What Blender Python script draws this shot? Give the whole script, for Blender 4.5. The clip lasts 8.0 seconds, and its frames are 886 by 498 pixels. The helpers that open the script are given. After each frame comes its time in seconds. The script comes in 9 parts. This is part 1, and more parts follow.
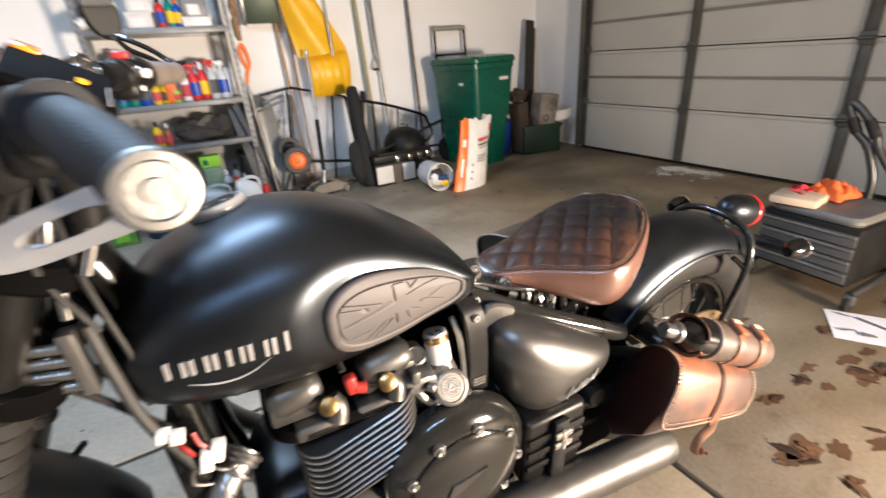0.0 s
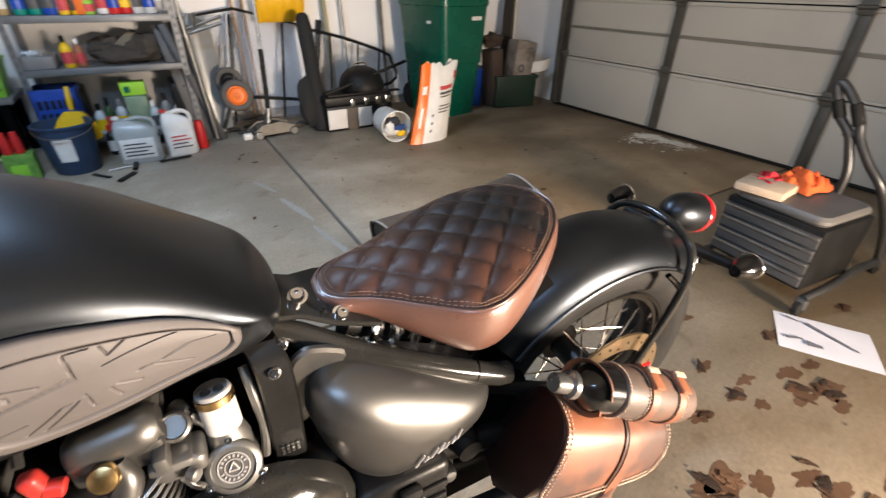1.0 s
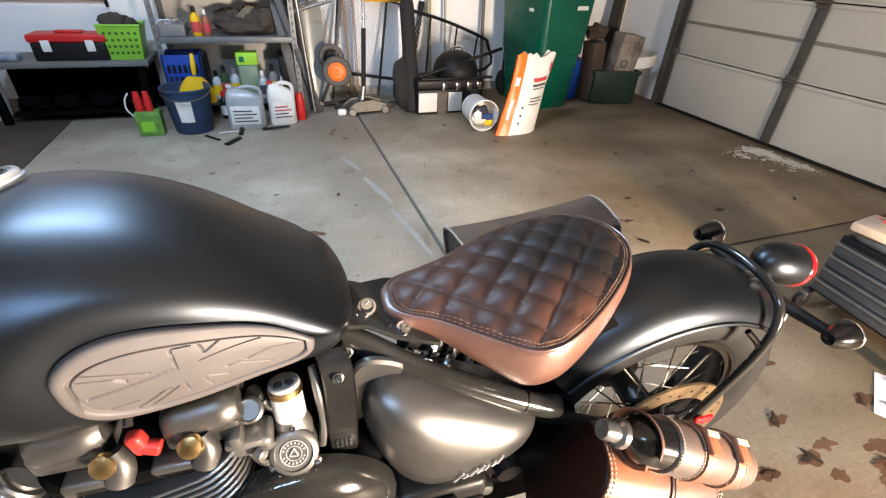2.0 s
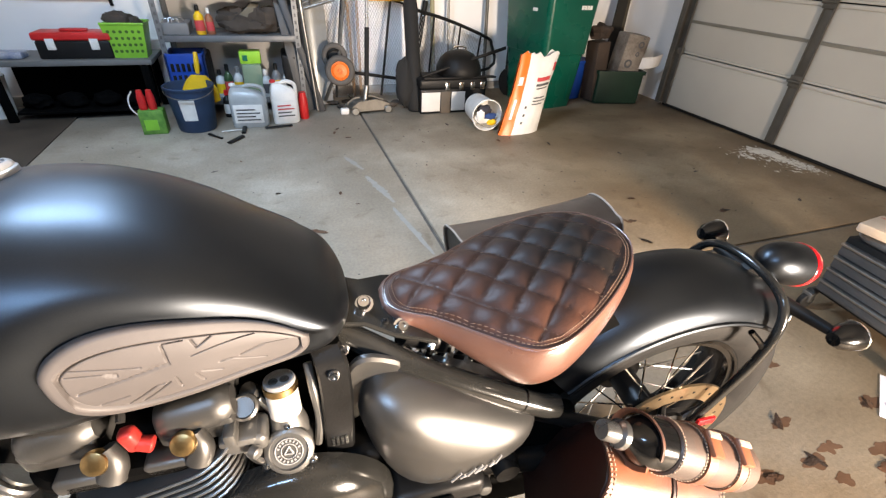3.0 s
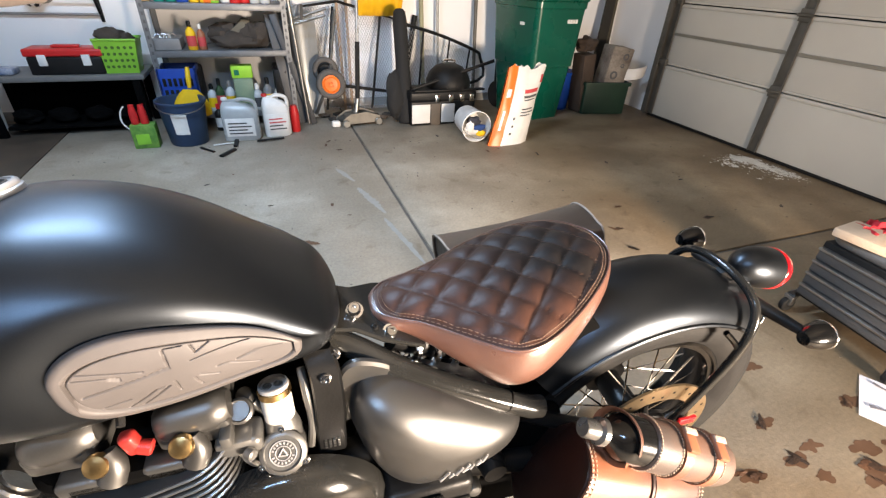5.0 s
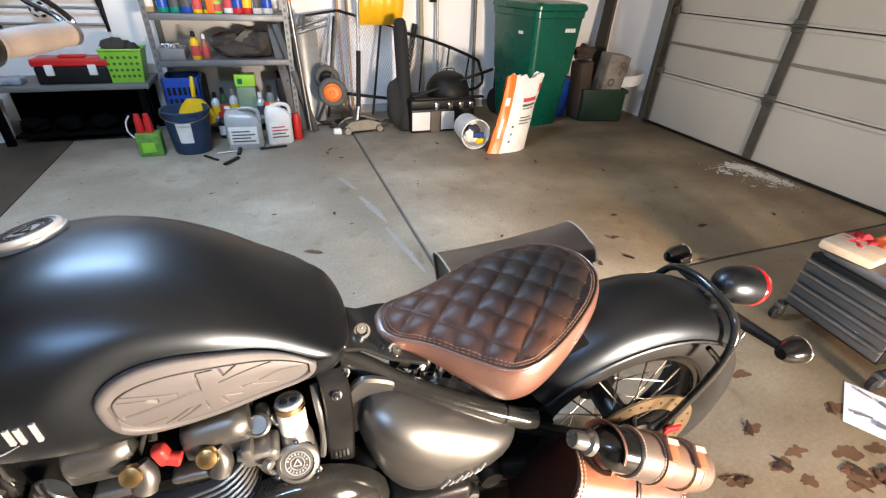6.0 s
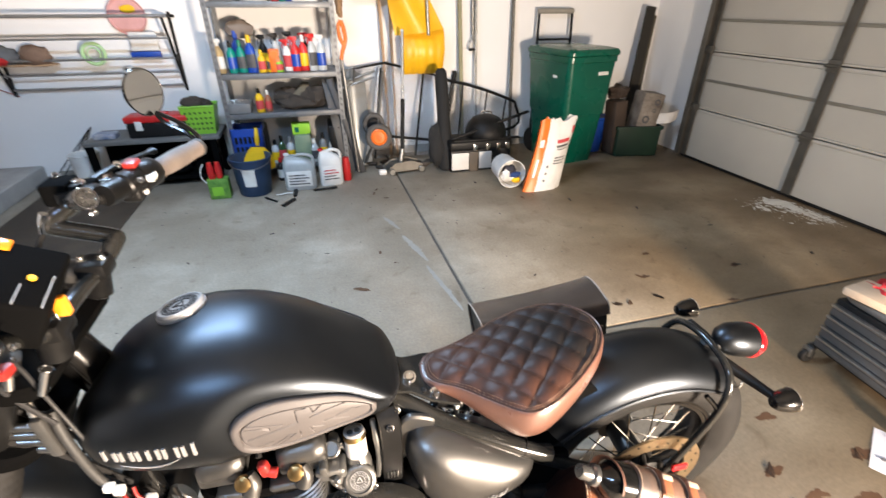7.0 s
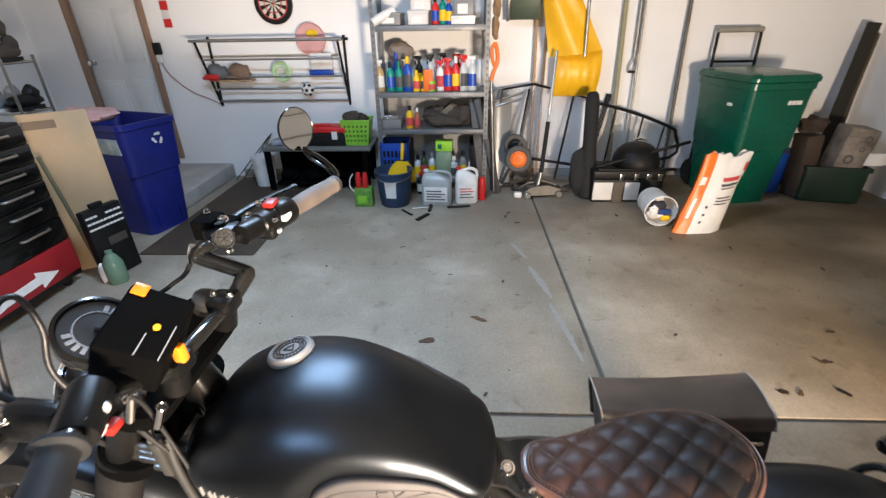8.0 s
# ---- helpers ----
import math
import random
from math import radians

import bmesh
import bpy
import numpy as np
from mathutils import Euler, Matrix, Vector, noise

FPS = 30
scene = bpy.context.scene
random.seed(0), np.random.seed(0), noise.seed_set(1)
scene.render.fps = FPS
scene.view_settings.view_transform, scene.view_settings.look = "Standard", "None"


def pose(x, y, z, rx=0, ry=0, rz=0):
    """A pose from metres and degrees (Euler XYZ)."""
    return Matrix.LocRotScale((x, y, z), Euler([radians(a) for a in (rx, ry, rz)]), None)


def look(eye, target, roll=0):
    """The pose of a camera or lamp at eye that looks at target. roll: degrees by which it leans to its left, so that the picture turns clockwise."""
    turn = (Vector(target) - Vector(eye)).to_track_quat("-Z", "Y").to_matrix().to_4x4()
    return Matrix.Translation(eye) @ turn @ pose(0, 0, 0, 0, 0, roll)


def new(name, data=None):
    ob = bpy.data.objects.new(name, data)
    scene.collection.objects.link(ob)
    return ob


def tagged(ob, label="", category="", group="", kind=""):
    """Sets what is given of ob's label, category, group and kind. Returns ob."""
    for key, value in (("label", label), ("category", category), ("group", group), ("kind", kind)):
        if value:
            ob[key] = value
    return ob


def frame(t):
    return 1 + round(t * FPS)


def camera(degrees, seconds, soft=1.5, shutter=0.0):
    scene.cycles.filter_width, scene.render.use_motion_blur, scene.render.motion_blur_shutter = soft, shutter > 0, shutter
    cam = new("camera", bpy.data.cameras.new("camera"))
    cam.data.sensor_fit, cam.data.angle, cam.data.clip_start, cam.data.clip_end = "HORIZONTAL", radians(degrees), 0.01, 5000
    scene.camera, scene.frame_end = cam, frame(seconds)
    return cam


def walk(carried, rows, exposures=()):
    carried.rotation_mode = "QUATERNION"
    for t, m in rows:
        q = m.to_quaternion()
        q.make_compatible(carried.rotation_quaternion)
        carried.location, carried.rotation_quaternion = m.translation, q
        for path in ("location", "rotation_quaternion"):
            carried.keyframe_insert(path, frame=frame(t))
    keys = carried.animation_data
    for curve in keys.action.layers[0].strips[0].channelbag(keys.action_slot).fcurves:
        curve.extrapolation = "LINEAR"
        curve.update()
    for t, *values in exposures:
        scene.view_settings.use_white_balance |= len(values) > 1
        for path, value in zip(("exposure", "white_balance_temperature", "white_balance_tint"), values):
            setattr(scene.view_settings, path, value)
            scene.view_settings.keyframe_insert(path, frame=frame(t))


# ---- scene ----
import colorsys

cam = camera(89.5, 8.0, soft=1.3, shutter=0.3)
PATH = [
    (0, (0.054, 0.029, 1.075), (0.935, 1.635, 0.272), -4.3),
    (0.5, (0.204, 0.132, 1.068), (1.313, 1.478, 0.089), -1.2),
    (1, (0.363, 0.145, 1.054), (1.269, 1.611, 0.039), 0.8),
    (1.5, (0.369, 0.158, 1.119), (1.0, 1.711, 0.028), 2.7),
    (3, (0.379, 0.163, 1.108), (0.973, 1.73, 0.016), 3.1),
    (3.5, (0.381, 0.161, 1.11), (0.976, 1.737, 0.032), 2.6),
    (4, (0.382, 0.154, 1.119), (0.991, 1.73, 0.049), 2.7),
    (4.5, (0.38, 0.142, 1.121), (1.004, 1.719, 0.061), 2.8),
    (6, (0.365, 0.109, 1.185), (0.997, 1.69, 0.136), 2.9),
    (6.5, (0.34, 0.067, 1.266), (0.955, 1.649, 0.209), 2.4),
    (7, (0.333, -0.01, 1.353), (0.811, 1.678, 0.393), 0.1),
    (7.5, (0.353, -0.019, 1.411), (0.475, 1.76, 0.505), -1.9),
    (8, (0.364, 0.113, 1.403), (0.285, 1.892, 0.492), -0.9),
]
walk(cam, [(t, look(eye, target, roll)) for t, eye, target, roll in PATH],
     exposures=[(0, -0.4), (0.5, -0.55), (1, -0.5), (1.5, -0.15), (3, 0), (4.5, 0), (6, -0.05), (7, -0.05), (7.5, -0.15), (8, -0.36)])
scene.view_settings.exposure = 0.0

# night outside: hardly any light from the world
world = bpy.data.worlds.new("night")
world.use_nodes = True
world.node_tree.nodes["Background"].inputs[0].default_value = (0.5, 0.6, 0.8, 1)
world.node_tree.nodes["Background"].inputs[1].default_value = 0.002
scene.world = world


def area_lamp(name, m, power, colour, sx, sy, beam=180):
    la = bpy.data.lights.new(name, "AREA")
    la.shape, la.size, la.size_y, la.energy, la.color = "RECTANGLE", sx, sy, power, colour
    la.spread = radians(beam)
    ob = new(name, la)
    ob.matrix_world = m
    return ob


# two cool LED tubes under the ceiling, a warm floodlight on its stand behind the camera
area_lamp("tube_light_glow", pose(-0.2, 1.85, 2.455, 0, 0, 0), 116, (0.525, 0.74, 1.03), 1.1, 0.1)
area_lamp("tube_light_glow", pose(-0.5, -0.65, 2.455, 0, 0, 0), 46, (0.42, 0.69, 1.1), 1.1, 0.1)
area_lamp("flood_light_glow", look((1.75, -1.5, 0.62), (0.3, 0.9, 0.88)), 338, (1.0, 0.81, 0.64), 0.56, 0.34, 148)
# ---- materials ----
MATS = {}


def mat(name, a, b=None, rough=0.5, metal=0.0, scale=6.0, fine=90.0, bump=0.05, coat=0.0, spread=0.12, island=0.0, emit=0.0, glass=0.0, stretch=(1, 1, 1), spec=0.5):
    """Two-scale procedural paint: a and b are mixed by broad clouds and fine grain, with uneven gloss and a little relief."""
    if name in MATS:
        return MATS[name]
    b = b or tuple(min(1, c * 0.72) for c in a)
    m = bpy.data.materials.new(name)
    m.use_nodes = True
    nt = m.node_tree
    p = nt.nodes["Principled BSDF"]
    co = nt.nodes.new("ShaderNodeTexCoord")
    mp = nt.nodes.new("ShaderNodeMapping")
    mp.inputs["Scale"].default_value = stretch
    nt.links.new(co.outputs["Object"], mp.inputs[0])
    n1, n2 = nt.nodes.new("ShaderNodeTexNoise"), nt.nodes.new("ShaderNodeTexNoise")
    for n, s, d in ((n1, scale, 5), (n2, fine, 3)):
        n.inputs["Scale"].default_value, n.inputs["Detail"].default_value = s, d
        nt.links.new(mp.outputs[0], n.inputs["Vector"])
    add = nt.nodes.new("ShaderNodeMath")
    add.operation = "MULTIPLY_ADD"
    add.inputs[1].default_value = 0.35
    nt.links.new(n2.outputs["Fac"], add.inputs[0])
    nt.links.new(n1.outputs["Fac"], add.inputs[2])
    ramp = nt.nodes.new("ShaderNodeValToRGB")
    ramp.color_ramp.elements[0].position, ramp.color_ramp.elements[1].position = 0.48, 0.9
    ramp.color_ramp.elements[0].color, ramp.color_ramp.elements[1].color = (*a, 1), (*b, 1)
    nt.links.new(add.outputs[0], ramp.inputs[0])
    out = ramp.outputs[0]
    if island:
        info = nt.nodes.new("ShaderNodeObjectInfo")
        hsv = nt.nodes.new("ShaderNodeHueSaturation")
        mr = nt.nodes.new("ShaderNodeMapRange")
        mr.inputs[3].default_value, mr.inputs[4].default_value = 1 - island, 1 + island
        nt.links.new(info.outputs["Random"], mr.inputs[0])
        nt.links.new(mr.outputs[0], hsv.inputs["Value"])
        nt.links.new(out, hsv.inputs["Color"])
        out = hsv.outputs[0]
    nt.links.new(out, p.inputs["Base Color"])
    rr = nt.nodes.new("ShaderNodeMapRange")
    rr.inputs[3].default_value, rr.inputs[4].default_value = max(0.02, rough - spread), min(1, rough + spread)
    nt.links.new(n1.outputs["Fac"], rr.inputs[0])
    nt.links.new(rr.outputs[0], p.inputs["Roughness"])
    p.inputs["Metallic"].default_value = metal
    p.inputs["Coat Weight"].default_value = coat
    p.inputs["Specular IOR Level"].default_value = spec
    p.inputs["Transmission Weight"].default_value = glass
    if emit:
        p.inputs["Emission Color"].default_value = (*a, 1)
        p.inputs["Emission Strength"].default_value = emit
    if bump:
        bu = nt.nodes.new("ShaderNodeBump")
        bu.inputs["Strength"].default_value, bu.inputs["Distance"].default_value = min(1, bump * 4), 0.002
        nt.links.new(n2.outputs["Fac"], bu.inputs["Height"])
        nt.links.new(bu.outputs[0], p.inputs["Normal"])
    MATS[name] = m
    return m


SATIN = mat("satin_graphite", (0.031, 0.036, 0.043), (0.041, 0.046, 0.052), 0.35, 0.95, 8, 900, 0.01, spread=0.04)
SATIN_LIGHT = mat("satin_grey", (0.115, 0.114, 0.111), (0.138, 0.136, 0.134), 0.365, 0.92, 8, 900, 0.01, spread=0.05)
CHROME = mat("chrome", (0.82, 0.82, 0.82), (0.7, 0.7, 0.7), 0.12, 1.0, 20, 300, 0.0, spread=0.06)
ALU = mat("brushed_aluminium", (0.45, 0.45, 0.44), (0.3, 0.3, 0.3), 0.34, 1.0, 25, 300, 0.03)
CAST = mat("cast_grey_metal", (0.14, 0.138, 0.13), (0.19, 0.187, 0.18), 0.42, 0.8, 18, 700, 0.012)
ENGINEGREY = mat("engine_grey", (0.09, 0.088, 0.084), (0.115, 0.112, 0.107), 0.4, 0.8, 18, 700, 0.012)
BLACKPAINT = mat("black_frame_paint", (0.012, 0.012, 0.011), (0.018, 0.018, 0.017), 0.15, 0.0, 14, 500, 0.01, spec=0.5)
# black plastic, also the colour that stands for shade in recesses
DEEPBLACK = mat("shade_black_plastic", (0.002, 0.002, 0.002), (0.003, 0.003, 0.003), 0.85, 0.0, 15, 400, 0.05, spec=0.03)
SILVERPAINT = mat("silver_paint", (0.4, 0.395, 0.39), (0.32, 0.317, 0.314), 0.35, 0.35, 20, 300, 0.02)
CASTBLACK = mat("black_engine_paint", (0.004, 0.004, 0.004), (0.008, 0.008, 0.008), 0.36, 0.0, 18, 260, 0.03, spec=0.22)
GLOSSBLACK = mat("gloss_black", (0.003, 0.003, 0.003), (0.006, 0.006, 0.006), 0.17, 0.0, 12, 200, 0.0, coat=0.25, spread=0.06, spec=0.35)
MATTBLACK = mat("matt_black_plastic", (0.005, 0.005, 0.005), (0.009, 0.009, 0.009), 0.5, 0.0, 15, 400, 0.05, spec=0.2)
RUBBER = mat("black_rubber", (0.008, 0.008, 0.008), (0.016, 0.015, 0.014), 0.7, 0.0, 20, 300, 0.08, spec=0.2)
PADRUBBER = mat("grey_knee_rubber", (0.06, 0.054, 0.053), (0.077, 0.069, 0.067), 0.6, 0.0, 14, 900, 0.015)
# grip rubber in its lit tone, for the right grip only
GRIPRUBBER = mat("lit_grip_rubber", (0.15, 0.122, 0.104), (0.11, 0.09, 0.08), 0.7, 0.0, 20, 500, 0.06)
BRASS = mat("brass", (0.55, 0.37, 0.16), (0.4, 0.27, 0.12), 0.3, 1.0, 30, 300, 0.03)
GOLDDISC = mat("gold_brake_disc", (0.62, 0.47, 0.29), (0.5, 0.38, 0.24), 0.32, 1.0, 30, 300, 0.03)
STEEL = mat("dull_steel", (0.33, 0.33, 0.32), (0.22, 0.22, 0.21), 0.4, 1.0, 14, 200, 0.04)
CONCRETE_STEP = mat("step_concrete", (0.4, 0.39, 0.37), (0.3, 0.29, 0.28), 0.85, 0, 5, 90, 0.2)
WALLPAINT = mat("white_wall_paint", (0.82, 0.82, 0.82), (0.76, 0.76, 0.755), 0.6, 0, 1.2, 160, 0.12)
CEILPAINT = mat("dim_ceiling", (0.3, 0.28, 0.25), (0.26, 0.245, 0.22), 0.8, 0, 1.5, 120, 0.12)
DOORPAINT = mat("door_cream_paint", (0.53, 0.505, 0.44), (0.48, 0.455, 0.4), 0.5, 0, 2, 200, 0.05)
DOORSTEEL = mat("galvanised_steel", (0.13, 0.122, 0.105), (0.09, 0.085, 0.073), 0.5, 0.5, 9, 90, 0.06)
TRIMWOOD = mat("brown_trim", (0.23, 0.14, 0.09), (0.3, 0.2, 0.14), 0.55, 0, 6, 120, 0.08, stretch=(8, 8, 1))
DOORWHITE = mat("door_white", (0.68, 0.69, 0.69), (0.62, 0.63, 0.63), 0.5, 0, 2, 200, 0.04)
# ---- building helpers ----
def empty(name, m, label, category, group=""):
    ob = new(name)
    ob.empty_display_size = 0.05
    ob.matrix_world = m
    return tagged(ob, label, category, group)


def mesh_object(name, bm, material, smooth=38):
    bmesh.ops.recalc_face_normals(bm, faces=bm.faces)
    me = bpy.data.meshes.new(name)
    bm.to_mesh(me)
    bm.free()
    me.materials.append(material)
    if smooth:
        me.shade_smooth()
        me.set_sharp_from_angle(angle=radians(smooth))
    return new(name, me)


def part(name, bm, material, parent, label="", smooth=38):
    ob = mesh_object(name, bm, material, smooth)
    ob.parent = parent
    return tagged(ob, label)


def thing(name, bm, material, label, category, group="", kind="", smooth=38):
    return tagged(mesh_object(name, bm, material, smooth), label, category, group, kind)


def box(bm, lo, hi, bevel=0.0, seg=2, m=None):
    """A box between two corners, its edges rounded."""
    r = bmesh.ops.create_cube(bm, size=1.0)
    vs = r["verts"]
    s = [h - l for l, h in zip(lo, hi)]
    c = [(h + l) / 2 for l, h in zip(lo, hi)]
    for v in vs:
        v.co = Vector([v.co[i] * s[i] + c[i] for i in range(3)])
    if bevel:
        es = list({e for v in vs for e in v.link_edges})
        r = bmesh.ops.bevel(bm, geom=es, offset=min(bevel, 0.49 * min(s)), segments=seg, affect="EDGES", profile=0.5)
        vs = list({v for f in r["faces"] for v in f.verts} | {v for v in vs if v.is_valid})
    if m is not None:
        for v in vs:
            v.co = m @ v.co
    return bm


def basis(d):
    d = Vector(d).normalized()
    u = d.cross(Vector((0, 0, 1)))
    if u.length < 1e-4:
        u = Vector((1, 0, 0))
    u.normalize()
    return d, u, d.cross(u).normalized()


def bridge(bm, rings, closed=True, cap=True):
    """Skins a row of rings, each a list of places."""
    made = [[bm.verts.new(p) for p in ring] for ring in rings]
    n = len(made[0])
    for r0, r1 in zip(made, made[1:]):
        for i in range(n if closed else n - 1):
            j = (i + 1) % n
            bm.faces.new((r0[i], r0[j], r1[j], r1[i]))
    if cap and closed:
        bm.faces.new(made[0][::-1])
        bm.faces.new(made[-1])
    return bm


def rod(bm, a, b, r0, r1=None, seg=12, bevel=0.0):
    """A round bar from a to b."""
    a, b = Vector(a), Vector(b)
    r1 = r0 if r1 is None else r1
    d, u, w = basis(b - a)
    ring = lambda c, r: [c + (u * math.cos(t) + w * math.sin(t)) * r for t in (2 * math.pi * i / seg for i in range(seg))]
    rings = [ring(a, r0), ring(b, r1)]
    if bevel:
        rings = [ring(a, max(1e-4, r0 - bevel)), ring(a + d * bevel, r0), ring(b - d * bevel, r1), ring(b, max(1e-4, r1 - bevel))]
    return bridge(bm, rings)


def smooth_path(pts, n=8):
    """A Catmull-Rom line through pts."""
    pts = [Vector(p) for p in pts]
    ext = [pts[0] * 2 - pts[1]] + pts + [pts[-1] * 2 - pts[-2]]
    out = []
    for k in range(1, len(ext) - 2):
        p0, p1, p2, p3 = ext[k - 1:k + 3]
        for i in range(n):
            t = i / n
            out.append(0.5 * ((2 * p1) + (p2 - p0) * t + (2 * p0 - 5 * p1 + 4 * p2 - p3) * t * t + (3 * p1 - p0 - 3 * p2 + p3) * t ** 3))
    out.append(pts[-1])
    return out


def tube(bm, pts, r, seg=10, n=8, closed=False, flat=1.0):
    """A bent pipe through pts; r may be a number or a function of the way along (0 to 1)."""
    line = smooth_path(list(pts) + ([pts[0]] if closed else []), n) if n > 1 else [Vector(p) for p in pts]
    rings, u = [], None
    for i, p in enumerate(line):
        d = (line[min(i + 1, len(line) - 1)] - line[max(i - 1, 0)]).normalized()
        if u is None:
            _, u, _ = basis(d)
        u = (u - d * u.dot(d)).normalized()
        w = d.cross(u)
        rad = r(i / (len(line) - 1)) if callable(r) else r
        rings.append([p + (u * math.cos(t) + w * math.sin(t) * flat) * rad for t in (2 * math.pi * k / seg for k in range(seg))])
    return bridge(bm, rings)


def lathe(bm, profile, m=None, seg=24):
    """Turns a profile of (radius, height) about z, then moves it by m."""
    m = m or Matrix()
    rings = [[m @ Vector((max(r, 1e-4) * math.cos(t), max(r, 1e-4) * math.sin(t), z)) for t in (2 * math.pi * k / seg for k in range(seg))] for r, z in profile]
    return bridge(bm, rings)


def along(a, b):
    """The pose whose z axis runs from a to b."""
    d, u, w = basis(Vector(b) - Vector(a))
    m = Matrix((u, w, d)).transposed().to_4x4()
    if m.determinant() < 0:
        m = Matrix((w, u, d)).transposed().to_4x4()
    m.translation = Vector(a)
    return m


def ring_band(bm, r_out, r_in, t, m, seg=40):
    """A flat ring of thickness t about z, moved by m."""
    prof = [(r_out, -t / 2), (r_out, t / 2), (r_in, t / 2), (r_in, -t / 2)]
    vs = [[bm.verts.new(m @ Vector((r * math.cos(a), r * math.sin(a), z))) for r, z in prof] for a in (2 * math.pi * k / seg for k in range(seg))]
    for i in range(seg):
        for j in range(4):
            bm.faces.new((vs[i][j], vs[(i + 1) % seg][j], vs[(i + 1) % seg][(j + 1) % 4], vs[i][(j + 1) % 4]))
    return bm


def torus(bm, R, r, m, seg=48, tubes=12, flat=1.0):
    vs = [[bm.verts.new(m @ Vector(((R + r * math.cos(b)) * math.cos(a), (R + r * math.cos(b)) * math.sin(a), r * flat * math.sin(b)))) for b in (2 * math.pi * j / tubes for j in range(tubes))] for a in (2 * math.pi * k / seg for k in range(seg))]
    for i in range(seg):
        for j in range(tubes):
            bm.faces.new((vs[i][j], vs[(i + 1) % seg][j], vs[(i + 1) % seg][(j + 1) % tubes], vs[i][(j + 1) % tubes]))
    return bm


def prism(bm, poly, depth, m=None, bevel=0.0):
    """A flat outline (x, y), thickened along z from 0 to depth, then moved by m."""
    m = m or Matrix()
    rings = []
    if bevel:
        c = Vector((sum(p[0] for p in poly) / len(poly), sum(p[1] for p in poly) / len(poly)))
        ins = [((Vector(p) - c) * (1 - bevel / max(1e-4, (Vector(p) - c).length)) + c) for p in poly]
        rings = [[(p[0], p[1], 0) for p in ins], [(p[0], p[1], bevel) for p in poly], [(p[0], p[1], depth - bevel) for p in poly], [(p[0], p[1], depth) for p in ins]]
    else:
        rings = [[(p[0], p[1], 0) for p in poly], [(p[0], p[1], depth) for p in poly]]
    return bridge(bm, [[m @ Vector(p) for p in r] for r in rings])


def ball(bm, c, r, seg=16, rings=8, squash=(1, 1, 1)):
    prof = [[Vector(c) + Vector((r * math.sin(a) * math.cos(b) * squash[0], r * math.sin(a) * math.sin(b) * squash[1], r * math.cos(a) * squash[2])) for b in (2 * math.pi * k / seg for k in range(seg))] for a in (math.pi * (i + 0.02) / (rings + 0.04) for i in range(rings + 1))]
    return bridge(bm, prof)


def bm_new():
    return bmesh.new()


def sheet(bm, nu, nv, fn):
    """A grid of nu by nv faces, its places given by fn(u, v) with u and v from 0 to 1."""
    vs = [[bm.verts.new(fn(i / nu, j / nv)) for j in range(nv + 1)] for i in range(nu + 1)]
    for i in range(nu):
        for j in range(nv):
            bm.faces.new((vs[i][j], vs[i + 1][j], vs[i + 1][j + 1], vs[i][j + 1]))
    return bm


def solidify(bm, t):
    bmesh.ops.recalc_face_normals(bm, faces=bm.faces)
    bmesh.ops.solidify(bm, geom=list(bm.faces), thickness=t)
    return bm
# ---- the garage ----
X0, X1, Y0, Y1, H = -3.6, 3.96, -2.7, 4.5, 2.55


